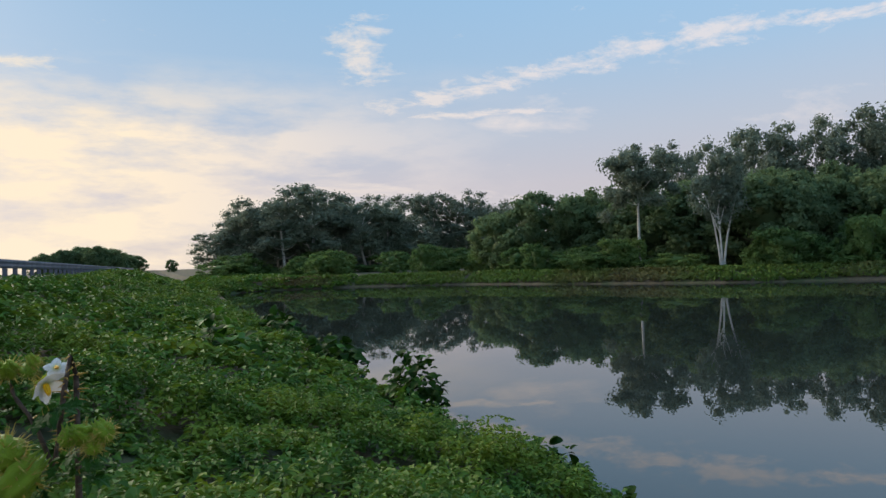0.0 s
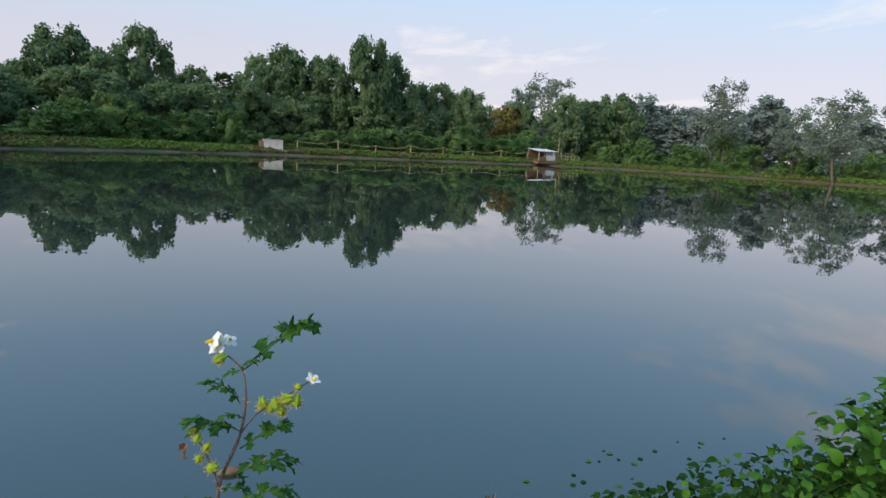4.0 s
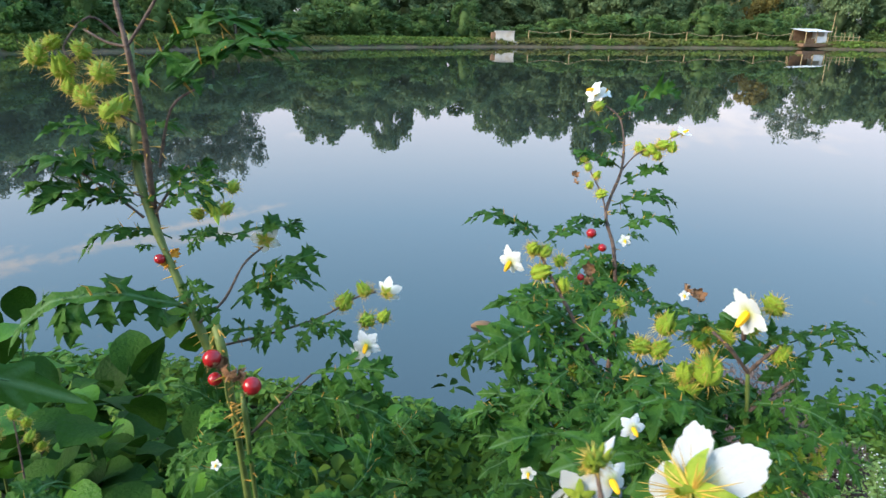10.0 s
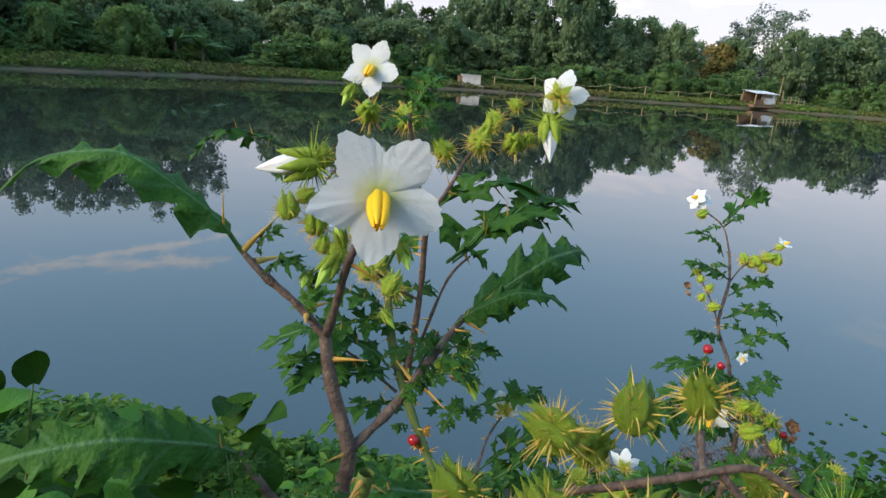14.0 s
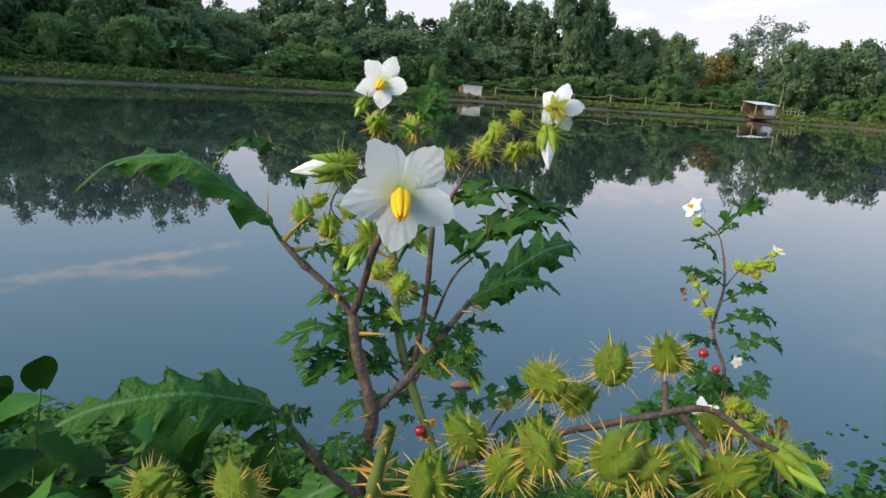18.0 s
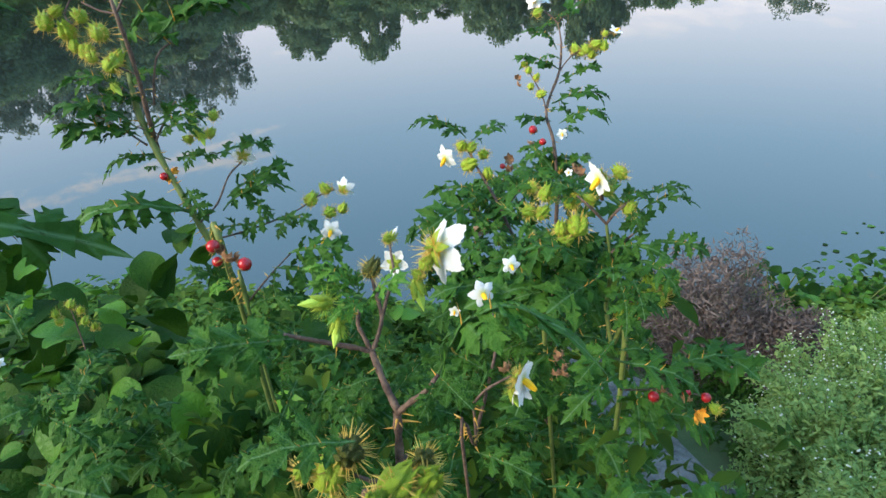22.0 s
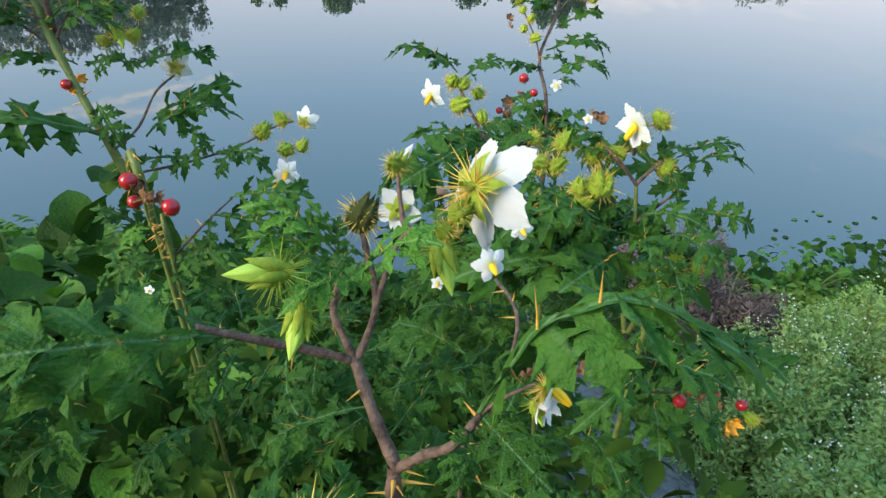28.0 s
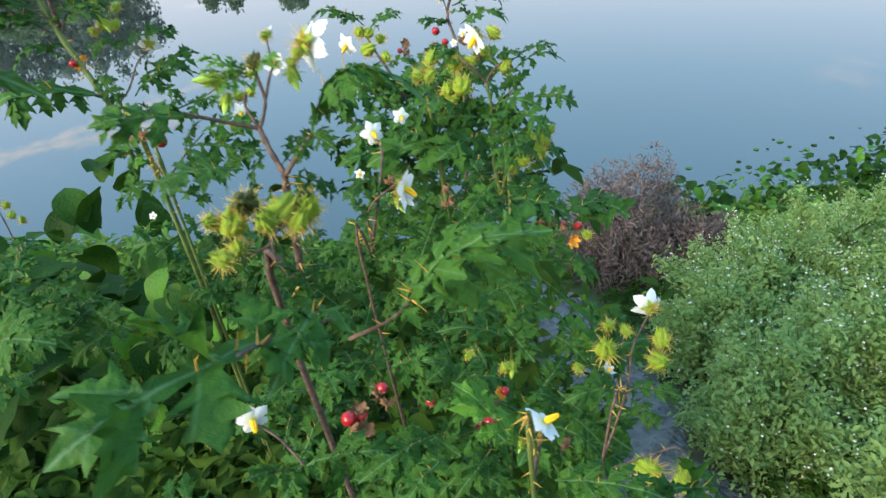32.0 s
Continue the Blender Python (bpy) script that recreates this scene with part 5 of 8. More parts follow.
near_left = plant_base(-0.430, 0.220, 'tall thorny nightshade with large white flower and green burrs')
stem(near_left, [(-0.2929, 0.2093, 2.2606), (-0.2932, 0.2125, 2.2732), (-0.2923, 0.2148, 2.2822), (-0.2976, 0.2185, 2.2976), (-0.2997, 0.2210, 2.3074)], 0.0020, 0.0015, thorns=1.4, size=0.010)
stem(near_left, [(-0.2923, 0.2148, 2.2822), (-0.2831, 0.2222, 2.2902), (-0.2745, 0.2302, 2.3008), (-0.2675, 0.2422, 2.3069)], 0.0013, 0.0009, thorns=1.8, size=0.010)
stem(near_left, [(-0.2997, 0.2210, 2.3074), (-0.3061, 0.2225, 2.3139), (-0.3154, 0.2240, 2.3209), (-0.3215, 0.2253, 2.3267)], 0.0012, 0.0007, thorns=2.2, size=0.011)
stem(near_left, [(-0.2997, 0.2210, 2.3074), (-0.2968, 0.2185, 2.3177), (-0.2942, 0.2137, 2.3272), (-0.2924, 0.2129, 2.3322)], 0.0011, 0.0008, thorns=0.6)
leaf(near_left, (-0.3198, 0.2250, 2.3252), (-0.3762, 0.2246, 2.3410), 0.72, 12, 5)
leaf(near_left, (-0.3174, 0.2251, 2.3254), (-0.3108, 0.2250, 2.3325), 1.20)
leaf(near_left, (-0.3138, 0.2241, 2.3210), (-0.3042, 0.2154, 2.3267), 1.00)
leaf(near_left, (-0.2683, 0.2419, 2.3058), (-0.2294, 0.2695, 2.3217), 0.85, 35, 5)
leaf(near_left, (-0.2697, 0.2370, 2.3068), (-0.2397, 0.2444, 2.3132), 0.75, 25, 5)
leaf(near_left, (-0.2713, 0.2308, 2.3032), (-0.2600, 0.2198, 2.3075), 1.10, -20)
leaf(near_left, (-0.2729, 0.2307, 2.3026), (-0.2870, 0.2261, 2.3022), 0.90)
leaf(near_left, (-0.2752, 0.2299, 2.2999), (-0.2769, 0.2232, 2.2938), 0.90)
leaf(near_left, (-0.2781, 0.2258, 2.2961), (-0.2798, 0.2181, 2.2942), 1.00, meshes=LEAVES_YOUNG)
leaf(near_left, (-0.3148, 0.2066, 2.2846), (-0.3603, 0.1847, 2.2915), 0.95, 35, 5)
leaf(near_left, (-0.3174, 0.2050, 2.2864), (-0.3094, 0.1905, 2.2774), 1.00, 30)
leaf(near_left, (-0.3043, 0.2013, 2.2790), (-0.2892, 0.1943, 2.2824), 0.90)
leaf(near_left, (-0.3032, 0.2201, 2.3125), (-0.3008, 0.2202, 2.3249), 0.80, meshes=LEAVES_YOUNG)
leaf(near_left, (-0.3232, 0.2044, 2.2845), (-0.3337, 0.1938, 2.2925), 1.00)
stem(near_left, [(-0.2939, 0.2049, 2.2636), (-0.3007, 0.2032, 2.2697), (-0.3076, 0.2030, 2.2776), (-0.3156, 0.2067, 2.2848)], 0.0013, 0.0009)
flower(near_left, (-0.2881, 0.2148, 2.3432), (0.13, -0.98, 0.13), 0.0146, 0, 14)
bud(near_left, (-0.3082, 0.2506, 2.3437), (-0.3250, 0.2494, 2.3407), True)
burr(near_left, (-0.3072, 0.2509, 2.3448), 0.0029)
bud(near_left, (-0.2969, 0.2161, 2.3287), (-0.3001, 0.2105, 2.3231))
bud(near_left, (-0.2956, 0.2167, 2.3310), (-0.2976, 0.2181, 2.3366))
bud(near_left, (-0.2830, 0.2191, 2.3314), (-0.2809, 0.2141, 2.3275))
bud(near_left, (-0.3035, 0.2197, 2.3232), (-0.3038, 0.2141, 2.3216))
burr(near_left, (-0.2520, 0.1818, 2.3114), 0.0045)
burr(near_left, (-0.2388, 0.1832, 2.3158), 0.0045)
burr(near_left, (-0.2273, 0.1842, 2.3186), 0.0040)
burr(near_left, (-0.2674, 0.1872, 2.2935), 0.0051)
burr(near_left, (-0.2535, 0.1693, 2.3031), 0.0051)
burr(near_left, (-0.2404, 0.1651, 2.3057), 0.0055)
burr(near_left, (-0.2342, 0.1648, 2.3040), 0.0045)
burr(near_left, (-0.2749, 0.1756, 2.2891), 0.0053)
burr(near_left, (-0.2178, 0.1695, 2.3007), 0.0055)
burr(near_left, (-0.2157, 0.1810, 2.3051), 0.0031)
burr(near_left, (-0.3420, 0.1903, 2.2713), 0.0050)
burr(near_left, (-0.3216, 0.1911, 2.2728), 0.0056)
burr(near_left, (-0.2592, 0.1770, 2.2929), 0.0050)
burr(near_left, (-0.2437, 0.1903, 2.3036), 0.0041)
bud(near_left, (-0.2081, 0.1731, 2.3059), (-0.1987, 0.1677, 2.3000))
bud(near_left, (-0.2263, 0.1709, 2.3067), (-0.2235, 0.1666, 2.3020))
stem(near_left, [(-0.2828, 0.2010, 2.2675), (-0.2587, 0.1871, 2.2922), (-0.2402, 0.1756, 2.3065), (-0.2318, 0.1737, 2.3103), (-0.2222, 0.1726, 2.3132), (-0.2138, 0.1716, 2.3088), (-0.2055, 0.1710, 2.3055)], 0.0008, 0.0006, thorns=0.5, size=0.005)
stem(near_left, [(-0.2295, 0.1739, 2.3108), (-0.2281, 0.1809, 2.3141)], 0.0007, 0.0006, thorns=0.0)
stem(near_left, [(-0.2270, 0.1731, 2.3115), (-0.2220, 0.1699, 2.3065)], 0.0007, 0.0006, thorns=0.0)
stem(near_left, [(-0.2854, 0.1937, 2.2917), (-0.2881, 0.1935, 2.2773), (-0.2907, 0.1944, 2.2657), (-0.3071, 0.1914, 2.2346), (-0.3409, 0.1871, 2.1772), tuple(near_left.location)], 0.0016, 0.0022, True)
burr(near_left, (-0.3460, 0.2037, 2.2573), 0.0056)
burr(near_left, (-0.3241, 0.2074, 2.2574), 0.0056)
burr(near_left, (-0.3500, 0.1977, 2.2422), 0.0050)
burr(near_left, (-0.3355, 0.2009, 2.2445), 0.0040)
husk(near_left, (-0.3235, 0.2038, 2.2469), 0.0064, True)
husk(near_left, (-0.3543, 0.1892, 2.2200), 0.0049, True)
berry(near_left, (-0.3604, 0.1934, 2.2196), 0.0028)
husk(near_left, (-0.3603, 0.1919, 2.2305), 0.0035, True)
husk(near_left, (-0.3378, 0.1924, 2.2212), 0.0044)
stem(near_left, [(-0.3039, 0.1939, 2.2402), (-0.3244, 0.1974, 2.2445), (-0.3469, 0.2015, 2.2515)], 0.0010, 0.0006, thorns=0.6)
leaf(near_left, (-0.3439, 0.2044, 2.2278), (-0.4099, 0.1716, 2.2265), 0.95, 20)
leaf(near_left, (-0.2913, 0.1950, 2.2616), (-0.2715, 0.2088, 2.2672), 0.80)
leaf(near_left, (-0.2945, 0.1896, 2.2538), (-0.2649, 0.2193, 2.2633), 0.50)
leaf(near_left, (-0.3120, 0.1900, 2.2937), (-0.3033, 0.1914, 2.2937), 1.00)
leaf(near_left, (-0.3068, 0.1895, 2.2289), (-0.2886, 0.2182, 2.2104), 0.80, 20)
leaf(near_left, (-0.3340, 0.1848, 2.1979), (-0.3771, 0.1568, 2.1996), 1.00, 20)
leaf(near_left, (-0.3412, 0.1887, 2.1820), (-0.3045, 0.1666, 2.1932), 1.00, 20)
leaf(near_left, (-0.3103, 0.1697, 2.2141), (-0.1941, 0.1952, 2.2024), 1.0, 38, 6)
husk(near_left, (-0.3552, 0.1658, 2.1727), 0.0099)
husk(near_left, (-0.3431, 0.1668, 2.1698), 0.0080)
berry(near_left, (-0.3462, 0.1632, 2.1623), 0.0068)
berry(near_left, (-0.3583, 0.1627, 2.1666), 0.0049)
husk(near_left, (-0.3037, 0.1590, 2.1873), 0.0099, True)
berry(near_left, (-0.2962, 0.1515, 2.1870), 0.0031, True)
husk(near_left, (-0.3705, 0.1598, 2.1646), 0.0074)
thicket(near_left, (-0.3800, 0.3300, 1.9600), (0.1400, 0.1200, 0.1200), 26, 0.070, 101)

behind_left = plant_base(-0.240, 0.500, 'tall thorny nightshade with red berries and white tip flowers')
stem(behind_left, [(-0.2867, 0.4227, 2.2886), (-0.2951, 0.4316, 2.3171), (-0.3007, 0.4403, 2.3440)], 0.0017, 0.0012)
stem(behind_left, [(-0.2867, 0.4227, 2.2886), (-0.2749, 0.4308, 2.3081), (-0.2652, 0.4379, 2.3255), (-0.2491, 0.4421, 2.3321)], 0.0012, 0.0008)
stem(behind_left, [(-0.2867, 0.4227, 2.2886), (-0.2997, 0.4242, 2.2911), (-0.3149, 0.4280, 2.2980)], 0.0010, 0.0007)
stem(behind_left, [(-0.2950, 0.4439, 2.1677), (-0.2909, 0.4357, 2.2041), (-0.2873, 0.4297, 2.2474), (-0.2867, 0.4227, 2.2886)], 0.0022, 0.0018)
burr(behind_left, (-0.2798, 0.4365, 2.3261), 0.0063)
burr(behind_left, (-0.2611, 0.4405, 2.3315), 0.0073)
burr(behind_left, (-0.2422, 0.4429, 2.3321), 0.0070)
burr(behind_left, (-0.2341, 0.4446, 2.3343), 0.0044)
burr(behind_left, (-0.2421, 0.4500, 2.3525), 0.0041)
burr(behind_left, (-0.2528, 0.4458, 2.3441), 0.0048)
burr(behind_left, (-0.2557, 0.4439, 2.3396), 0.0051)
flower(behind_left, (-0.2178, 0.4550, 2.3592), (0.42, 0.90, 0.04), 0.0146, 2)
bud(behind_left, (-0.2230, 0.4503, 2.3472), (-0.2210, 0.4422, 2.3232), True)
flower(behind_left, (-0.3230, 0.4454, 2.3665), (-0.13, -0.97, 0.22), 0.0159, 0)
bud(behind_left, (-0.3320, 0.4408, 2.3560), (-0.3367, 0.4345, 2.3456))
leaf(behind_left, (-0.2994, 0.4404, 2.3440), (-0.2801, 0.4560, 2.3674), 1.00)
leaf(behind_left, (-0.2994, 0.4404, 2.3440), (-0.2767, 0.4456, 2.3516), 1.00)
leaf(behind_left, (-0.3000, 0.4398, 2.3425), (-0.3135, 0.4259, 2.3375), 1.00)
leaf(behind_left, (-0.3008, 0.4413, 2.3470), (-0.3115, 0.4338, 2.3535), 1.00)
leaf(behind_left, (-0.2995, 0.4414, 2.3470), (-0.2914, 0.4613, 2.3710), 1.00)
leaf(behind_left, (-0.2993, 0.4394, 2.3410), (-0.2827, 0.4285, 2.3347), 1.00)
leaf(behind_left, (-0.3149, 0.4280, 2.2980), (-0.3207, 0.4265, 2.3110), 1.00)
burr(behind_left, (-0.3117, 0.4306, 2.2734), 0.0056)
burr(behind_left, (-0.3179, 0.4241, 2.2569), 0.0056)
burr(behind_left, (-0.3035, 0.4234, 2.2500), 0.0073)
stem(behind_left, [(-0.2873, 0.4276, 2.2411), (-0.3006, 0.4263, 2.2481), (-0.3153, 0.4250, 2.2584)], 0.0009, 0.0006, thorns=0.5)
leaf(behind_left, (-0.2737, 0.4375, 2.2617), (-0.1940, 0.4851, 2.2993), 0.60, 0, 1)
leaf(behind_left, (-0.2703, 0.4376, 2.2621), (-0.2056, 0.4832, 2.2928), 0.50)
leaf(behind_left, (-0.3703, 0.4474, 2.3194), (-0.4223, 0.4299, 2.3147), 0.75, 0, 4)
leaf(behind_left, (-0.3566, 0.4468, 2.3168), (-0.3725, 0.4326, 2.3038), 0.80)
leaf(behind_left, (-0.3027, 0.4342, 2.1953), (-0.3764, 0.4185, 2.2161), 0.90, 10)
leaf(behind_left, (-0.3025, 0.4338, 2.1936), (-0.3605, 0.4123, 2.1933), 0.80)
leaf(behind_left, (-0.2849, 0.4344, 2.1953), (-0.2440, 0.4563, 2.1979), 0.80, 10)
leaf(behind_left, (-0.2842, 0.4325, 2.1885), (-0.2457, 0.4339, 2.1922), 0.80)
leaf(behind_left, (-0.2871, 0.4400, 2.2156), (-0.3245, 0.4509, 2.2188), 0.70)
leaf(behind_left, (-0.2867, 0.4458, 2.1616), (-0.3447, 0.4232, 2.1573), 0.70, 10)
leaf(behind_left, (-0.2812, 0.4460, 2.1622), (-0.2422, 0.4464, 2.1623), 0.70)
stem(behind_left, [(-0.2850, 0.4392, 2.2123), (-0.2727, 0.4396, 2.2505), (-0.2601, 0.4534, 2.2624)], 0.0010, 0.0007)
stem(behind_left, [(-0.2846, 0.4417, 2.1841), (-0.3027, 0.4342, 2.1953)], 0.0010, 0.0007, thorns=0.5)
bud(behind_left, (-0.2591, 0.4465, 2.2005), (-0.2551, 0.4428, 2.1869))
bud(behind_left, (-0.2529, 0.4428, 2.1871), (-0.2490, 0.4391, 2.1735))
bud(behind_left, (-0.3076, 0.4242, 2.2340), (-0.3000, 0.4218, 2.2250))
berry(behind_left, (-0.2849, 0.4234, 2.1535), 0.0036, True)
stem(behind_left, [(-0.3228, 0.4926, 2.2935), (-0.3109, 0.4625, 2.2490), (-0.3034, 0.4439, 2.2087), (-0.2896, 0.4325, 2.1713), (-0.2697, 0.4206, 2.1303), (-0.2514, 0.4129, 2.0867), (-0.2342, 0.4021, 2.0346), tuple(behind_left.location)], 0.0024, 0.0032, True)
stem(behind_left, [(-0.3310, 0.4913, 2.2927), (-0.3450, 0.4833, 2.3054), (-0.3547, 0.4648, 2.2869), (-0.3462, 0.4620, 2.2757)], 0.0009, 0.0006, thorns=0.5)
burr(behind_left, (-0.3721, 0.4606, 2.2811), 0.0079)
burr(behind_left, (-0.3547, 0.4598, 2.2727), 0.0083)
burr(behind_left, (-0.3427, 0.4653, 2.2840), 0.0067)
burr(behind_left, (-0.3283, 0.4624, 2.2702), 0.0083)
burr(behind_left, (-0.3405, 0.4559, 2.2563), 0.0075)
burr(behind_left, (-0.3172, 0.4559, 2.2479), 0.0075)
burr(behind_left, (-0.3494, 0.4563, 2.2607), 0.0055)
burr(behind_left, (-0.3627, 0.4644, 2.2887), 0.0055)
burr(behind_left, (-0.3364, 0.5377, 2.3355), 0.0097)
burr(behind_left, (-0.3101, 0.5404, 2.3336), 0.0097)
leaf(behind_left, (-0.3110, 0.4631, 2.2509), (-0.2081, 0.4798, 2.3063), 0.55, 0, 4)
leaf(behind_left, (-0.3061, 0.4488, 2.2236), (-0.3582, 0.4259, 2.2382), 0.80)
leaf(behind_left, (-0.3063, 0.4369, 2.1899), (-0.3676, 0.4127, 2.2041), 0.75, 10)
leaf(behind_left, (-0.3022, 0.4361, 2.1862), (-0.3345, 0.4222, 2.1889), 0.80)
leaf(behind_left, (-0.3003, 0.4370, 2.1881), (-0.2550, 0.4625, 2.2135), 0.60)
leaf(behind_left, (-0.3059, 0.4475, 2.2199), (-0.3476, 0.4197, 2.2168), 0.80, 20)
leaf(behind_left, (-0.3083, 0.4498, 2.2273), (-0.2771, 0.4679, 2.2370), 0.80)
leaf(behind_left, (-0.2890, 0.4286, 2.1601), (-0.2978, 0.4180, 2.1636), 1.00)
stem(behind_left, [(-0.2979, 0.4340, 2.1788), (-0.3160, 0.4321, 2.1950), (-0.3336, 0.4294, 2.2091)], 0.0010, 0.0006)
stem(behind_left, [(-0.2920, 0.4348, 2.1788), (-0.2813, 0.4490, 2.2000), (-0.2757, 0.4587, 2.2103)], 0.0010, 0.0006)
stem(behind_left, [(-0.2589, 0.4154, 2.1117), (-0.2469, 0.4314, 2.1225), (-0.2388, 0.4499, 2.1417), (-0.2295, 0.4647, 2.1500)], 0.0011, 0.0007)
flower(behind_left, (-0.2278, 0.4671, 2.1560), (-0.03, 1.00, 0.04), 0.0118, 0)
leaf(behind_left, (-0.2420, 0.4433, 2.1241), (-0.1878, 0.4789, 2.1447), 0.60)
leaf(behind_left, (-0.2426, 0.4300, 2.1168), (-0.1844, 0.4629, 2.1284), 0.60)
leaf(behind_left, (-0.2480, 0.4556, 2.1612), (-0.1985, 0.4741, 2.1654), 0.80)
leaf(behind_left, (-0.2684, 0.4247, 2.1416), (-0.2480, 0.4078, 2.1164), 1.00, 20)
leaf(behind_left, (-0.2574, 0.4462, 2.1683), (-0.2692, 0.4299, 2.1565), 1.00)
burr(behind_left, (-0.2565, 0.4856, 2.1886), 0.0052)
burr(behind_left, (-0.2720, 0.4786, 2.1747), 0.0052)
burr(behind_left, (-0.2608, 0.4797, 2.1735), 0.0052)
burr(behind_left, (-0.2803, 0.4758, 2.1697), 0.0047)
husk(behind_left, (-0.2818, 0.4260, 2.1501), 0.0059, True)
husk(behind_left, (-0.2778, 0.4307, 2.1557), 0.0040, True)
stem(behind_left, [(-0.2478, 0.4161, 2.0943), (-0.2199, 0.4359, 2.0949), (-0.1851, 0.4537, 2.1024), (-0.1659, 0.4696, 2.1103), (-0.1490, 0.4735, 2.1153)], 0.0010, 0.0006)
burr(behind_left, (-0.1722, 0.4679, 2.1078), 0.0069)
burr(behind_left, (-0.1544, 0.4658, 2.0953), 0.0065)
burr(behind_left, (-0.1429, 0.4680, 2.0974), 0.0052)
burr(behind_left, (-0.1576, 0.4728, 2.1164), 0.0056)
flower(behind_left, (-0.1405, 0.4746, 2.1153), (0.29, 0.95, 0.12), 0.0104, 2)
flower(behind_left, (-0.1526, 0.4509, 2.0827), (-0.07, -0.99, 0.13), 0.0110, 1)
flower(behind_left, (-0.1617, 0.4565, 2.0716), (-0.51, -0.86, 0.01), 0.0086, 1)
leaf(behind_left, (-0.2252, 0.4435, 2.1184), (-0.1979, 0.4325, 2.1075), 0.90, 15)
leaf(behind_left, (-0.2000, 0.4426, 2.1068), (-0.2292, 0.4230, 2.0920), 0.90, 15)
leaf(behind_left, (-0.1916, 0.4424, 2.1030), (-0.1569, 0.4325, 2.0926), 0.90, 15)
leaf(behind_left, (-0.2201, 0.4372, 2.0989), (-0.2538, 0.4225, 2.0995), 0.90, 15)
leaf(behind_left, (-0.1836, 0.4448, 2.1070), (-0.1969, 0.4259, 2.0884), 0.90, 15)
berry(behind_left, (-0.2370, 0.3834, 2.1037), 0.0059)
berry(behind_left, (-0.2115, 0.3808, 2.0871), 0.0059)
berry(behind_left, (-0.2373, 0.3849, 2.0880), 0.0044)
husk(behind_left, (-0.2255, 0.3816, 2.0943), 0.0067)
husk(behind_left, (-0.2193, 0.3862, 2.0899), 0.0067)
husk(behind_left, (-0.2327, 0.3873, 2.0980), 0.0052)
leaf(behind_left, (-0.2337, 0.3743, 2.0768), (-0.2290, 0.3530, 2.0751), 1.40, meshes=LEAVES_YOUNG)
leaf(behind_left, (-0.2641, 0.4178, 2.1203), (-0.3745, 0.3762, 2.1175), 1.1, 25, 6)
stem(behind_left, [(-0.2305, 0.3853, 2.0916), (-0.2291, 0.3836, 2.0711), (-0.2191, 0.3858, 2.0434), (-0.2180, 0.3839, 2.0072), tuple(behind_left.location)], 0.0008, 0.0020, True)
stem(behind_left, [(-0.2211, 0.3856, 2.0434), (-0.1992, 0.3962, 2.0655), (-0.1825, 0.4136, 2.0786)], 0.0010, 0.0007)
leaf(behind_left, (-0.2209, 0.3843, 2.0397), (-0.1585, 0.3853, 2.0501), 0.80, 20)
leaf(behind_left, (-0.1919, 0.3997, 2.0729), (-0.1253, 0.3934, 2.0611), 0.80, 20)
leaf(behind_left, (-0.1919, 0.3997, 2.0729), (-0.1882, 0.3789, 2.0428), 0.80, 20)
leaf(behind_left, (-0.2207, 0.3830, 2.0361), (-0.1797, 0.3737, 2.0249), 0.80, 20)
leaf(behind_left, (-0.2295, 0.3896, 2.0580), (-0.2655, 0.3839, 2.0851), 0.80, 20)
leaf(behind_left, (-0.2249, 0.3851, 2.0434), (-0.2702, 0.3643, 2.0314), 0.80, 20)
leaf(behind_left, (-0.1809, 0.4050, 2.0840), (-0.1230, 0.4038, 2.0898), 0.80, 20)
stem(behind_left, [(-0.4001, 0.4012, 1.9711), (-0.4086, 0.4133, 2.0085), (-0.4141, 0.4199, 2.0292)], 0.0008, 0.0005, thorns=0.5)
burr(behind_left, (-0.4266, 0.4146, 2.0187), 0.0044)
burr(behind_left, (-0.4241, 0.4124, 2.0117), 0.0044)
burr(behind_left, (-0.4118, 0.4194, 2.0272), 0.0048)
burr(behind_left, (-0.4027, 0.4184, 2.0210), 0.0044)
burr(behind_left, (-0.4000, 0.4151, 2.0106), 0.0044)
burr(behind_left, (-0.3909, 0.4141, 2.0044), 0.0040)
flower(behind_left, (-0.2643, 0.4249, 1.9888), (0.10, -0.80, 0.59), 0.0044, 0)
flower(behind_left, (-0.4480, 0.3544, 2.0073), (0.37, -0.74, 0.57), 0.0055, 1)
thicket(behind_left, (-0.2000, 0.5000, 1.8800), (0.2000, 0.1400, 0.1200), 34, 0.070, 102)

near_middle = plant_base(0.000, 0.170, 'thorny nightshade with a drooping white flower and dark spiny burrs')
stem(near_middle, [(-0.0405, 0.1105, 2.1613), (-0.0466, 0.1171, 2.1725), (-0.0510, 0.1230, 2.1826)], 0.0016, 0.0013)
stem(near_middle, [(-0.0510, 0.1230, 2.1826), (-0.0546, 0.1258, 2.1894), (-0.0563, 0.1273, 2.1939), (-0.0551, 0.1298, 2.2001)], 0.0010, 0.0008)
stem(near_middle, [(-0.0510, 0.1230, 2.1826), (-0.0483, 0.1264, 2.1884), (-0.0467, 0.1305, 2.1953), (-0.0492, 0.1358, 2.2043), (-0.0504, 0.1385, 2.2089)], 0.0010, 0.0007)
stem(near_middle, [(-0.0467, 0.1298, 2.1942), (-0.0425, 0.1357, 2.2062), (-0.0380, 0.1367, 2.2118)], 0.0008, 0.0006, thorns=0.5)
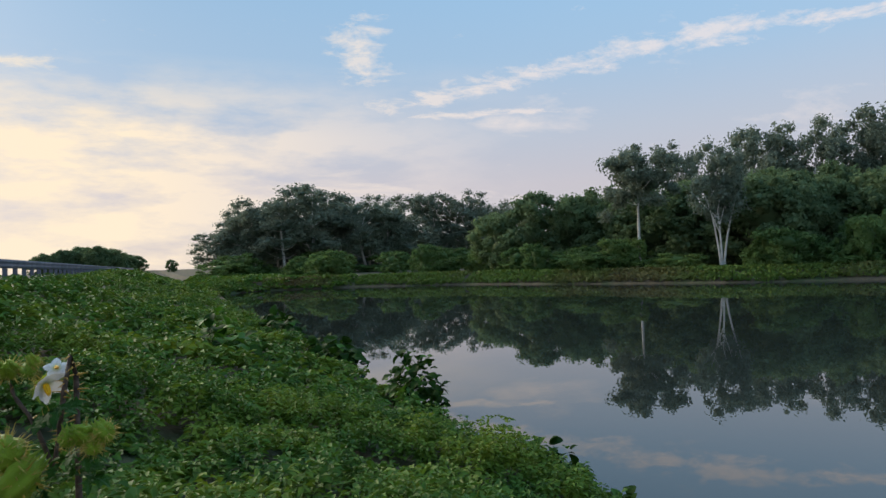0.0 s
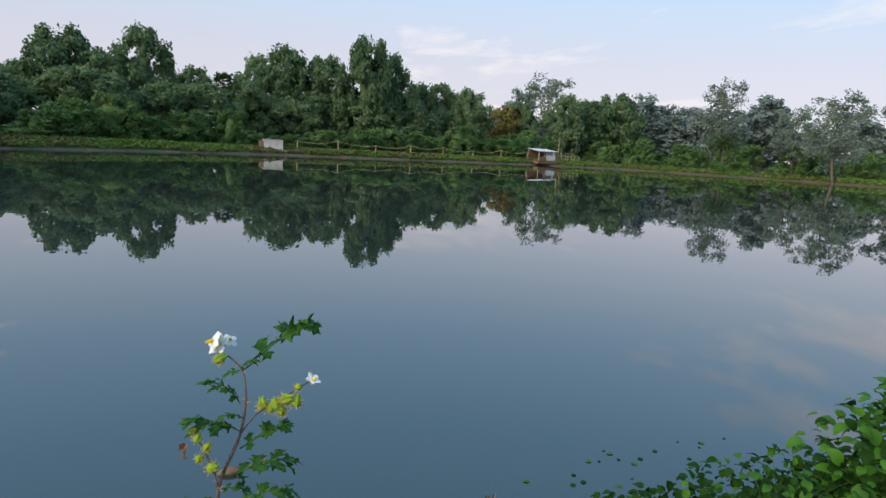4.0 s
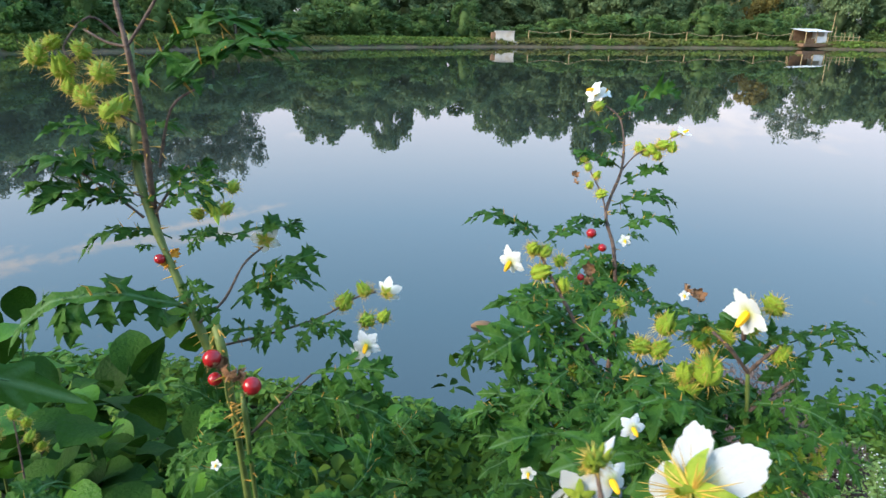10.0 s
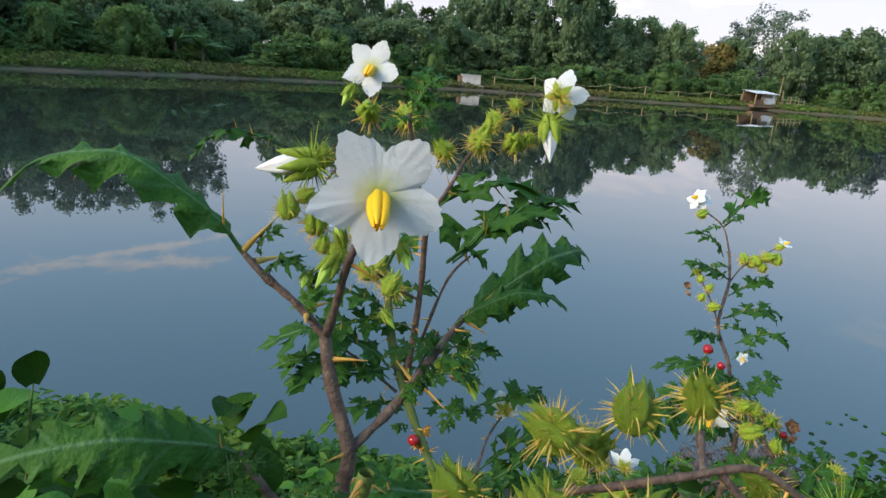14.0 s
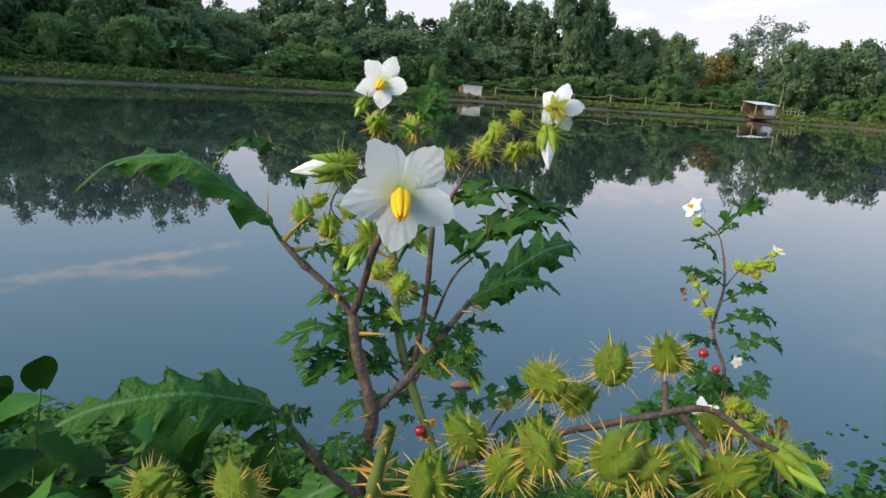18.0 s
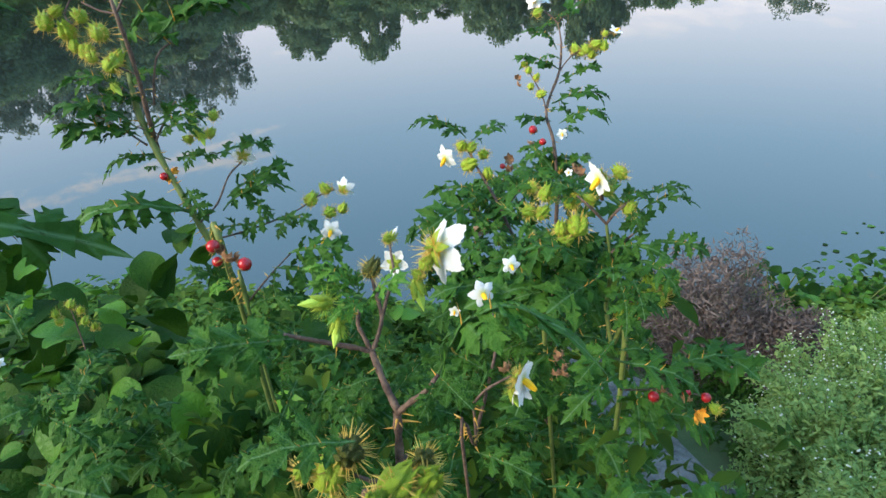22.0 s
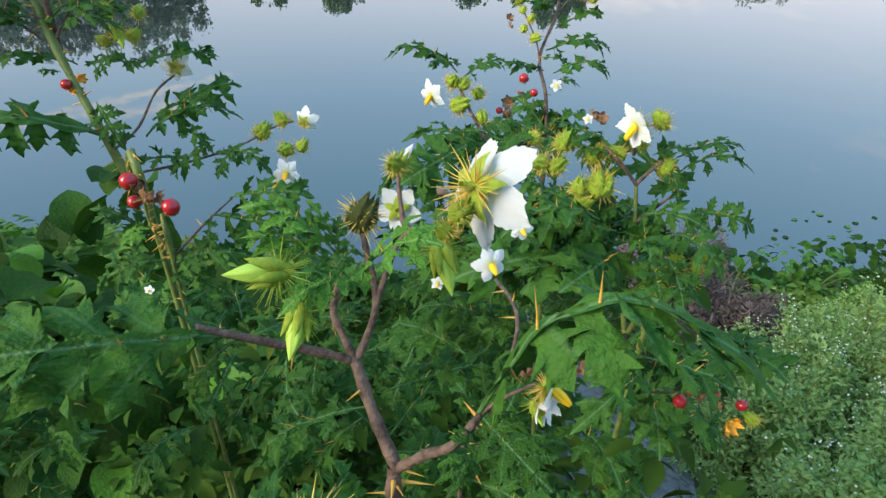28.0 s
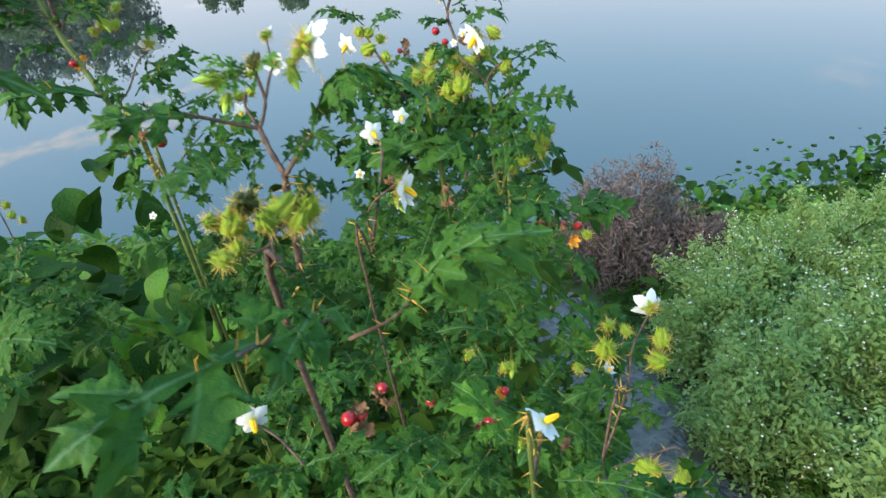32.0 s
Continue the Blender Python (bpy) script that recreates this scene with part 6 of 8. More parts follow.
stem(near_middle, [(-0.0407, 0.1376, 2.2112), (-0.0419, 0.1418, 2.2164), (-0.0428, 0.1457, 2.2210)], 0.0006, 0.0005, thorns=0.4, size=0.005)
stem(near_middle, [(-0.0510, 0.1230, 2.1826), (-0.0573, 0.1222, 2.1853), (-0.0645, 0.1205, 2.1883), (-0.0757, 0.1176, 2.1933), (-0.0835, 0.1152, 2.1972)], 0.0012, 0.0008)
stem(near_middle, [(-0.0405, 0.1105, 2.1613), (-0.0336, 0.1067, 2.1706), (-0.0282, 0.1028, 2.1778), (-0.0225, 0.1062, 2.1836)], 0.0013, 0.0009)
leaf(near_middle, (-0.0760, 0.1186, 2.1930), (-0.1192, 0.0947, 2.2038), 0.78, 40, 3)
leaf(near_middle, (-0.0230, 0.1066, 2.1823), (0.0350, 0.1001, 2.2025), 0.85, -14, 7)
leaf(near_middle, (-0.0224, 0.1070, 2.1828), (-0.0108, 0.0888, 2.1835), 1.00, 30)
leaf(near_middle, (-0.0247, 0.1060, 2.1812), (-0.0281, 0.0907, 2.1770), 1.00, 30)
leaf(near_middle, (-0.0212, 0.1106, 2.1851), (-0.0225, 0.1158, 2.1900), 1.00)
leaf(near_middle, (-0.0165, 0.1138, 2.1904), (-0.0030, 0.1187, 2.1948), 1.00)
burr(near_middle, (-0.0508, 0.1401, 2.2117), 0.0042, dark=True)
burr(near_middle, (-0.0277, 0.1393, 2.2140), 0.0033)
burr(near_middle, (-0.0433, 0.1465, 2.2225), 0.0026)
burr(near_middle, (-0.0638, 0.1166, 2.2113), 0.0017)
burr(near_middle, (-0.0309, 0.1371, 2.2104), 0.0026)
flower(near_middle, (-0.0223, 0.1459, 2.2173), (0.78, 0.50, -0.38), 0.0145, 4, 8)
flower(near_middle, (-0.0436, 0.1574, 2.2054), (0.09, 0.94, -0.32), 0.0065, 1)
bud(near_middle, (-0.0422, 0.1465, 2.2225), (-0.0392, 0.1492, 2.2269), True)
bud(near_middle, (-0.0632, 0.1166, 2.2113), (-0.0741, 0.1109, 2.2135))
bud(near_middle, (-0.0600, 0.1146, 2.2038), (-0.0614, 0.1058, 2.1969))
bud(near_middle, (-0.0323, 0.1375, 2.2071), (-0.0290, 0.1303, 2.1969))
bud(near_middle, (-0.0440, 0.1460, 2.2216), (-0.0434, 0.1481, 2.2252))
leaf(near_middle, (-0.0562, 0.1326, 2.2068), (-0.0755, 0.1329, 2.2192), 0.75, meshes=LEAVES_YOUNG)
leaf(near_middle, (-0.0564, 0.1322, 2.2062), (-0.0748, 0.1274, 2.2138), 0.60, meshes=LEAVES_YOUNG)
leaf(near_middle, (-0.0560, 0.1338, 2.2068), (-0.0624, 0.1378, 2.2175), 0.70, meshes=LEAVES_YOUNG)
leaf(near_middle, (-0.0562, 0.1307, 2.2056), (-0.0676, 0.1226, 2.2115), 0.70, meshes=LEAVES_YOUNG)
leaf(near_middle, (-0.0493, 0.1264, 2.2041), (-0.0336, 0.1158, 2.2214), 1.00, meshes=LEAVES_YOUNG)
leaf(near_middle, (-0.0505, 0.1257, 2.2030), (-0.0616, 0.1086, 2.2094), 0.90, meshes=LEAVES_YOUNG)
leaf(near_middle, (-0.0551, 0.1316, 2.2051), (-0.0556, 0.1377, 2.2135), 0.70, meshes=LEAVES_YOUNG)
leaf(near_middle, (-0.0486, 0.1177, 2.1736), (-0.0772, 0.1158, 2.1548), 0.80, 15)
leaf(near_middle, (-0.0436, 0.1273, 2.1702), (-0.0177, 0.1391, 2.1704), 0.70, 15)
leaf(near_middle, (-0.0428, 0.1180, 2.1643), (-0.0282, 0.1389, 2.1701), 0.70, 15)
leaf(near_middle, (-0.0492, 0.1163, 2.1713), (-0.0612, 0.1155, 2.1503), 0.80, 15)
leaf(near_middle, (-0.0417, 0.1195, 2.1569), (-0.0175, 0.1323, 2.1392), 0.80, 15)
leaf(near_middle, (-0.0757, 0.1173, 2.1928), (-0.0882, 0.1156, 2.1702), 0.90, 15)
leaf(near_middle, (-0.1054, 0.1193, 2.1962), (-0.1235, 0.1193, 2.1571), 1.00, 15)
stem(near_middle, [(-0.0412, 0.1114, 2.1612), (-0.0417, 0.1070, 2.1384), (-0.0433, 0.1016, 2.1014), (-0.0590, 0.1125, 2.0431), tuple(near_middle.location)], 0.0019, 0.0024, thorns=0.6)
stem(near_middle, [(-0.0261, 0.0981, 2.0783), (-0.0410, 0.0392, 2.1159), (-0.0525, 0.0120, 2.1287)], 0.0012, 0.0008)
stem(near_middle, [(-0.0211, 0.0910, 2.0671), (0.0091, 0.0563, 2.1064), (0.0236, 0.0478, 2.1307)], 0.0012, 0.0008)
leaf(near_middle, (-0.0380, 0.0485, 2.1119), (-0.1001, -0.0398, 2.1394), 0.90, 25, 0)
leaf(near_middle, (0.0090, 0.0556, 2.1053), (0.0610, 0.0424, 2.1605), 0.65, 10, 1)
leaf(near_middle, (-0.0484, 0.0703, 2.1843), (-0.0865, 0.0597, 2.1855), 0.90)
burr(near_middle, (-0.0669, 0.0908, 2.1477), 0.0078)
burr(near_middle, (-0.0766, 0.0898, 2.1499), 0.0046)
burr(near_middle, (-0.0373, 0.0729, 2.1611), 0.0070)
burr(near_middle, (-0.0266, 0.0781, 2.1575), 0.0068)
burr(near_middle, (-0.0428, 0.0657, 2.1595), 0.0059)
burr(near_middle, (-0.0651, 0.0844, 2.1368), 0.0053)
burr(near_middle, (-0.0675, 0.0682, 2.1408), 0.0055)
burr(near_middle, (-0.0298, 0.0688, 2.1554), 0.0054)
burr(near_middle, (-0.0592, 0.0953, 2.1555), 0.0077, dark=True)
burr(near_middle, (-0.0287, 0.0884, 2.1573), 0.0055, dark=True)
stem(near_middle, [(-0.0389, 0.1101, 2.1383), (-0.0478, 0.0959, 2.1385), (-0.0574, 0.0920, 2.1458)], 0.0011, 0.0008, thorns=0.4)
stem(near_middle, [(-0.0478, 0.0959, 2.1385), (-0.0512, 0.0868, 2.1350), (-0.0630, 0.0823, 2.1326)], 0.0009, 0.0007, thorns=0.3)
stem(near_middle, [(-0.0404, 0.1041, 2.1390), (-0.0337, 0.0990, 2.1379)], 0.0009, 0.0007, thorns=0.3)
stem(near_middle, [(-0.0498, 0.0890, 2.1380), (-0.0478, 0.0817, 2.1256)], 0.0008, 0.0006, thorns=0.3)
leaf(near_middle, (-0.1871, 0.0526, 2.1225), (-0.2510, 0.0439, 2.1605), 1.15, 50, 3, meshes=LEAVES_YELLOW)
husk(near_left, (-0.3198, 0.1828, 2.1939), 0.0106, True)
berry(near_left, (-0.3135, 0.1768, 2.1916), 0.0044, True)
leaf(near_left, (-0.2946, 0.0927, 2.1203), (-0.2479, 0.0922, 2.1401), 1.00, 30)
thicket(near_middle, (-0.0400, 0.2500, 1.9000), (0.1200, 0.0900, 0.0900), 22, 0.065, 103)

right = plant_base(0.100, 0.450, 'thorny nightshade with many yellow-green burrs and a side-facing flower')
stem(right, [(0.0969, 0.3916, 2.0298), (0.0999, 0.3974, 2.0643), (0.0938, 0.3960, 2.1070)], 0.0019, 0.0013, True, thorns=0.3)
stem(right, [(0.0938, 0.3960, 2.1070), (0.0788, 0.3926, 2.1247), (0.0692, 0.3962, 2.1329)], 0.0013, 0.0009)
stem(right, [(0.0938, 0.3960, 2.1070), (0.1013, 0.3940, 2.1191), (0.1123, 0.4001, 2.1244)], 0.0013, 0.0009)
stem(right, [(0.0988, 0.3969, 2.0788), (0.1149, 0.4000, 2.0927), (0.1250, 0.4017, 2.1006)], 0.0012, 0.0008)
flower(right, (0.0845, 0.3897, 2.1495), (-0.86, -0.46, -0.24), 0.0151, 0)
burr(right, (0.1028, 0.3987, 2.1500), 0.0062)
burr(right, (0.0709, 0.3977, 2.1056), 0.0103)
burr(right, (0.0661, 0.4045, 2.1251), 0.0079)
burr(right, (0.0570, 0.3978, 2.1023), 0.0063)
burr(right, (0.0590, 0.3942, 2.0918), 0.0071)
burr(right, (0.0808, 0.4033, 2.1255), 0.0055)
burr(right, (0.1123, 0.3982, 2.1187), 0.0063)
burr(right, (0.0946, 0.4046, 2.1334), 0.0055)
burr(right, (0.0452, 0.4080, 2.1302), 0.0071)
burr(right, (0.0413, 0.4034, 2.1150), 0.0063)
burr(right, (0.0314, 0.4048, 2.1167), 0.0063)
bud(right, (0.1059, 0.3970, 2.1456), (0.1071, 0.3991, 2.1523), True)
stem(right, [(0.0906, 0.4025, 2.1257), (0.0866, 0.3962, 2.1378)], 0.0015, 0.0011, thorns=0.3)
leaf(right, (0.1216, 0.4013, 2.1146), (0.1665, 0.3957, 2.1258), 0.55, 0, 4)
leaf(right, (0.1210, 0.4090, 2.1217), (0.1642, 0.4090, 2.1336), 0.50, 0, 1)
leaf(right, (0.1123, 0.3995, 2.1225), (0.1194, 0.3815, 2.1018), 0.90)
leaf(right, (0.1025, 0.4015, 2.1260), (0.1301, 0.4005, 2.1305), 0.80)
leaf(right, (0.0731, 0.3961, 2.1337), (0.0403, 0.4218, 2.1389), 0.90)
leaf(right, (0.0769, 0.3934, 2.1265), (0.0511, 0.4057, 2.1247), 0.90)
leaf(right, (0.0889, 0.3957, 2.0562), (-0.0227, 0.3588, 2.0581), 0.85, 25, 0)
leaf(right, (0.0917, 0.3955, 2.0563), (0.0448, 0.3344, 2.0665), 1.10, 30, 3)
leaf(right, (0.0897, 0.3969, 2.0601), (0.0317, 0.4191, 2.0637), 0.80, 15)
leaf(right, (0.0999, 0.3986, 2.0682), (0.1193, 0.3718, 2.0723), 0.90, 15)
leaf(right, (0.0968, 0.4009, 2.0903), (0.0644, 0.3985, 2.0741), 0.90, 15)
leaf(right, (0.0999, 0.3999, 2.0721), (0.1237, 0.4036, 2.0737), 0.80)
stem(right, [(0.0989, 0.3953, 2.0416), (0.1209, 0.3952, 2.0310), (0.1412, 0.4003, 2.0363), (0.1517, 0.4034, 2.0486)], 0.0010, 0.0006)
burr(right, (0.1357, 0.4028, 2.0422), 0.0085)
burr(right, (0.1559, 0.4036, 2.0503), 0.0051)
burr(right, (0.1441, 0.3985, 2.0316), 0.0080)
burr(right, (0.1129, 0.3971, 2.0187), 0.0080)
burr(right, (0.1277, 0.3972, 2.0231), 0.0072)
burr(right, (0.1496, 0.4010, 2.0405), 0.0059)
burr(right, (0.1264, 0.4009, 2.0339), 0.0059)
stem(right, [(0.0355, 0.4615, 2.0328), (0.0202, 0.4906, 2.0530), (0.0036, 0.5221, 2.0804), (-0.0140, 0.5430, 2.1069), (-0.0271, 0.5622, 2.1298)], 0.0018, 0.0013)
stem(right, [(0.0192, 0.4907, 2.0530), (0.0009, 0.4967, 2.0664), (-0.0208, 0.5022, 2.0773), (-0.0324, 0.5152, 2.0816)], 0.0010, 0.0006)
stem(right, [(0.0110, 0.5124, 2.0686), (0.0236, 0.5205, 2.0809), (0.0318, 0.5321, 2.0863)], 0.0010, 0.0006)
stem(right, [(0.0202, 0.4906, 2.0530), (0.0355, 0.4615, 2.0328), (0.0451, 0.4322, 2.0105), tuple(right.location)], 0.0020, 0.0024, True)
flower(right, (-0.0478, 0.5584, 2.1125), (-0.64, -0.74, -0.19), 0.0140, 1)
burr(right, (-0.0231, 0.5445, 2.1091), 0.0082)
burr(right, (-0.0292, 0.5511, 2.1274), 0.0066)
burr(right, (-0.0028, 0.5397, 2.0999), 0.0061)
burr(right, (-0.0068, 0.5464, 2.1193), 0.0061)
burr(right, (-0.0191, 0.5497, 2.1262), 0.0061)
burr(right, (-0.0334, 0.5326, 2.0700), 0.0051)
burr(right, (-0.0181, 0.5295, 2.0646), 0.0056)
burr(right, (-0.0217, 0.5325, 2.0728), 0.0046)
burr(right, (0.0088, 0.5165, 2.0323), 0.0061)
burr(right, (0.0420, 0.5313, 2.0865), 0.0072)
leaf(right, (-0.0248, 0.5727, 2.1303), (-0.0915, 0.5933, 2.1425), 0.70)
leaf(right, (-0.0222, 0.5745, 2.1364), (-0.0496, 0.5570, 2.1400), 0.80)
leaf(right, (-0.0195, 0.5710, 2.1264), (0.0208, 0.5924, 2.1386), 0.70)
leaf(right, (0.0035, 0.5112, 2.0793), (-0.0681, 0.5125, 2.0959), 0.60)
leaf(right, (0.0010, 0.5087, 2.0708), (-0.0373, 0.5179, 2.0886), 0.70)
leaf(right, (0.0009, 0.4967, 2.0664), (-0.0425, 0.5032, 2.0745), 0.60)
leaf(right, (0.0207, 0.5055, 2.0666), (0.0623, 0.5217, 2.0628), 0.80)
leaf(right, (0.0136, 0.5213, 2.0806), (0.0542, 0.5535, 2.0932), 0.80)
leaf(right, (-0.0038, 0.5366, 2.0902), (0.0318, 0.5353, 2.0960), 0.80)
husk(right, (0.0199, 0.5612, 2.1074), 0.0063)
husk(right, (0.0199, 0.5582, 2.0983), 0.0053)
berry(right, (0.0131, 0.5596, 2.1007), 0.0032, True)
husk(right, (0.0794, 0.4579, 2.1308), 0.0053)
husk(right, (0.0782, 0.4778, 2.1267), 0.0046)
flower(right, (0.0697, 0.4584, 2.1297), (-0.08, -0.95, 0.31), 0.0040, 0)
flower(right, (0.0157, 0.4385, 2.0538), (0.29, -0.95, -0.13), 0.0106, 1)
flower(right, (-0.0084, 0.4221, 2.0294), (-0.18, -0.98, 0.07), 0.0138, 0)
flower(right, (-0.0120, 0.4352, 2.0364), (-0.55, -0.68, 0.48), 0.0070, 2)
flower(right, (-0.0351, 0.3833, 2.0329), (-0.08, -0.99, 0.12), 0.0055, 0)
bud(right, (-0.0020, 0.4184, 2.0201), (0.0000, 0.4066, 2.0166))
leaf(right, (0.0272, 0.4392, 2.0271), (-0.0578, 0.4080, 2.0376), 0.85, 20)
leaf(right, (0.0272, 0.4406, 2.0313), (-0.0260, 0.4391, 2.0444), 0.80, 20)
leaf(right, (0.0398, 0.4269, 2.0252), (0.0705, 0.4299, 2.0427), 0.80, 20)
leaf(right, (0.0310, 0.4276, 2.0249), (-0.0003, 0.3796, 2.0311), 0.90, 30)
leaf(right, (0.0442, 0.4293, 2.0336), (0.0918, 0.4539, 2.0574), 0.70, 15)
leaf(right, (0.0285, 0.4678, 2.0504), (-0.0087, 0.4651, 2.0317), 0.80, 20)
leaf(right, (0.0332, 0.4646, 2.0416), (0.0719, 0.4775, 2.0596), 0.70)
stem(right, [(0.0966, 0.3914, 2.0302), (0.1018, 0.3819, 1.9955), (0.1102, 0.3703, 1.9542), tuple(right.location)], 0.0019, 0.0024, True, thorns=0.3)
leaf(right, (0.0951, 0.3204, 2.0240), (0.1583, 0.3058, 2.0071), 1.00, 10)
leaf(right, (0.0953, 0.3244, 2.0318), (0.1377, 0.3389, 2.0090), 0.90)
leaf(right, (0.0934, 0.3284, 2.0398), (0.0591, 0.2944, 2.0236), 0.90, 20)
leaf(right, (0.0948, 0.3163, 2.0162), (0.0489, 0.2745, 2.0086), 0.90, 20)
stem(right, [(0.0957, 0.3103, 2.0044), (0.1165, 0.3193, 1.9966), (0.1370, 0.3288, 1.9895), (0.1643, 0.3277, 1.9830)], 0.0008, 0.0006, thorns=0.3)
berry(right, (0.1239, 0.3173, 1.9913), 0.0045)
berry(right, (0.1655, 0.3191, 1.9880), 0.0040)
berry(right, (0.1529, 0.3282, 1.9857), 0.0037)
husk(right, (0.1402, 0.3242, 1.9910), 0.0054)
husk(right, (0.1513, 0.3221, 1.9851), 0.0050)
husk(right, (0.1606, 0.3121, 1.9751), 0.0067, True)
burr(right, (0.1733, 0.3152, 1.9791), 0.0049)
husk(right, (0.1312, 0.3241, 1.9924), 0.0045)
husk(right, (0.0443, 0.2871, 2.0555), 0.0053)
husk(right, (0.0489, 0.2827, 2.0462), 0.0057)
husk(right, (0.0428, 0.2814, 2.0448), 0.0041)
thicket(right, (0.0286, 0.4707, 2.0592), (0.0550, 0.0500, 0.0500), 13, 0.055, 120)
thicket(right, (0.0010, 0.5087, 2.0708), (0.0550, 0.0500, 0.0500), 13, 0.055, 121)
thicket(right, (0.0742, 0.4063, 2.0685), (0.0550, 0.0500, 0.0500), 13, 0.055, 122)
thicket(right, (-0.0041, 0.4387, 2.0491), (0.0550, 0.0500, 0.0500), 13, 0.055, 123)
thicket(right, (0.1048, 0.3952, 2.0751), (0.0550, 0.0500, 0.0500), 13, 0.055, 124)
thicket(right, (0.0800, 0.4600, 1.9300), (0.1400, 0.1200, 0.1600), 44, 0.070, 104)
thicket(right, (0.0000, 0.5800, 1.7800), (0.2000, 0.1400, 0.1400), 36, 0.070, 105)

tall_back = plant_base(0.090, 0.950, 'slender tall nightshade standing against the pond with flowers at its tip')
stem(tall_back, [(0.1165, 0.9584, 2.1535), (0.1106, 0.9260, 2.1175), (0.0875, 0.8809, 2.0701), (0.0957, 0.8462, 2.0310), (0.0996, 0.8262, 1.9708), (0.0956, 0.7969, 1.8803), tuple(tall_back.location)], 0.0018, 0.0032, thorns=0.5)
stem(tall_back, [(0.1165, 0.9584, 2.1535), (0.1109, 0.9790, 2.1826), (0.0904, 0.9966, 2.1987)], 0.0013, 0.0010)
stem(tall_back, [(0.1109, 0.9790, 2.1826), (0.1277, 0.9909, 2.1914)], 0.0012, 0.0008)
stem(tall_back, [(0.1123, 0.9266, 2.1199), (0.1321, 0.9414, 2.1382), (0.1650, 0.9630, 2.1487), (0.2010, 0.9854, 2.1624)], 0.0012, 0.0007)
stem(tall_back, [(0.0875, 0.8796, 2.0662), (0.0819, 0.8876, 2.0892), (0.0658, 0.8990, 2.1196), (0.0553, 0.9049, 2.1347)], 0.0012, 0.0007)
flower(tall_back, (0.0782, 1.0025, 2.2133), (-0.49, -0.67, 0.55), 0.0166, 0)
flower(tall_back, (0.0722, 0.9947, 2.2202), (-0.81, -0.36, 0.46), 0.0147, 1)
flower(tall_back, (0.0922, 1.0126, 2.2157), (0.17, -0.46, 0.87), 0.0123, 1)
burr(tall_back, (0.0808, 0.9865, 2.1974), 0.0078)
flower(tall_back, (0.2045, 0.9856, 2.1642), (0.31, -0.37, 0.88), 0.0115, 0)
flower(tall_back, (0.1071, 0.8393, 2.0451), (0.11, -0.97, 0.21), 0.0086, 0)
burr(tall_back, (0.1378, 0.9535, 2.1443), 0.0077)
burr(tall_back, (0.1548, 0.9518, 2.1439), 0.0085)
burr(tall_back, (0.1676, 0.9526, 2.1500), 0.0085)
burr(tall_back, (0.1812, 0.9505, 2.1471), 0.0077)
burr(tall_back, (0.1624, 0.9483, 2.1352), 0.0068)
burr(tall_back, (0.1471, 0.9511, 2.1397), 0.0068)
burr(tall_back, (0.1829, 0.9562, 2.1650), 0.0051)
burr(tall_back, (0.0617, 0.9016, 2.1264), 0.0057)
burr(tall_back, (0.0730, 0.8972, 2.1159), 0.0057)
burr(tall_back, (0.0649, 0.8938, 2.1034), 0.0057)
burr(tall_back, (0.0795, 0.8891, 2.0930), 0.0073)
burr(tall_back, (0.0553, 0.9052, 2.1355), 0.0049)
husk(tall_back, (0.0456, 0.8999, 2.1168), 0.0057)
husk(tall_back, (0.0472, 0.8967, 2.1076), 0.0049)
berry(tall_back, (0.0649, 0.8451, 2.0515), 0.0063)
berry(tall_back, (0.0780, 0.8288, 2.0374), 0.0054, True)
husk(tall_back, (0.0603, 0.8302, 2.0370), 0.0054)
leaf(tall_back, (0.1185, 1.0003, 2.1854), (0.2227, 1.1071, 2.2176), 0.50, 10)
leaf(tall_back, (0.1075, 0.9803, 2.1858), (0.1336, 0.9716, 2.1986), 0.80, 10)
leaf(tall_back, (0.1097, 0.9563, 2.1452), (0.0580, 0.9616, 2.1797), 0.70, 10)
leaf(tall_back, (0.1106, 0.9273, 2.1215), (0.0392, 0.9105, 2.1474), 0.70, 10)
leaf(tall_back, (0.1135, 0.9408, 2.1313), (0.0797, 0.9251, 2.1387), 0.80, 10)
leaf(tall_back, (0.1106, 0.9203, 2.1000), (0.1778, 0.9433, 2.1242), 0.70, 10)
leaf(tall_back, (0.0967, 0.8928, 2.0767), (0.1918, 0.9176, 2.0819), 0.60, 10)
leaf(tall_back, (0.1057, 0.8636, 2.0544), (0.1873, 0.8788, 2.0588), 0.60, 10)
leaf(tall_back, (0.0940, 0.8753, 2.0548), (0.0376, 0.8532, 2.0687), 0.70, 10)
leaf(tall_back, (0.0981, 0.8485, 2.0386), (0.1392, 0.8476, 2.0472), 0.80, 10)
leaf(tall_back, (0.0980, 0.8337, 1.9934), (0.1500, 0.8255, 2.0150), 0.80, 10)
leaf(tall_back, (0.0933, 0.8341, 1.9932), (0.0320, 0.8076, 1.9924), 0.80, 10)
leaf(tall_back, (0.0957, 0.8413, 2.0159), (0.0587, 0.8231, 2.0148), 0.80, 10)
leaf(tall_back, (0.0996, 0.8286, 1.9783), (0.1436, 0.8042, 1.9802), 0.80, 10)
leaf(tall_back, (0.0917, 0.8268, 1.9706), (0.0432, 0.8051, 1.9555), 0.80, 10)
leaf(tall_back, (0.0907, 0.8806, 2.0702), (0.1263, 0.8764, 2.0672), 0.80, 10)
leaf(tall_back, (0.1109, 0.9790, 2.1826), (0.0834, 0.9790, 2.1754), 0.80, 10)
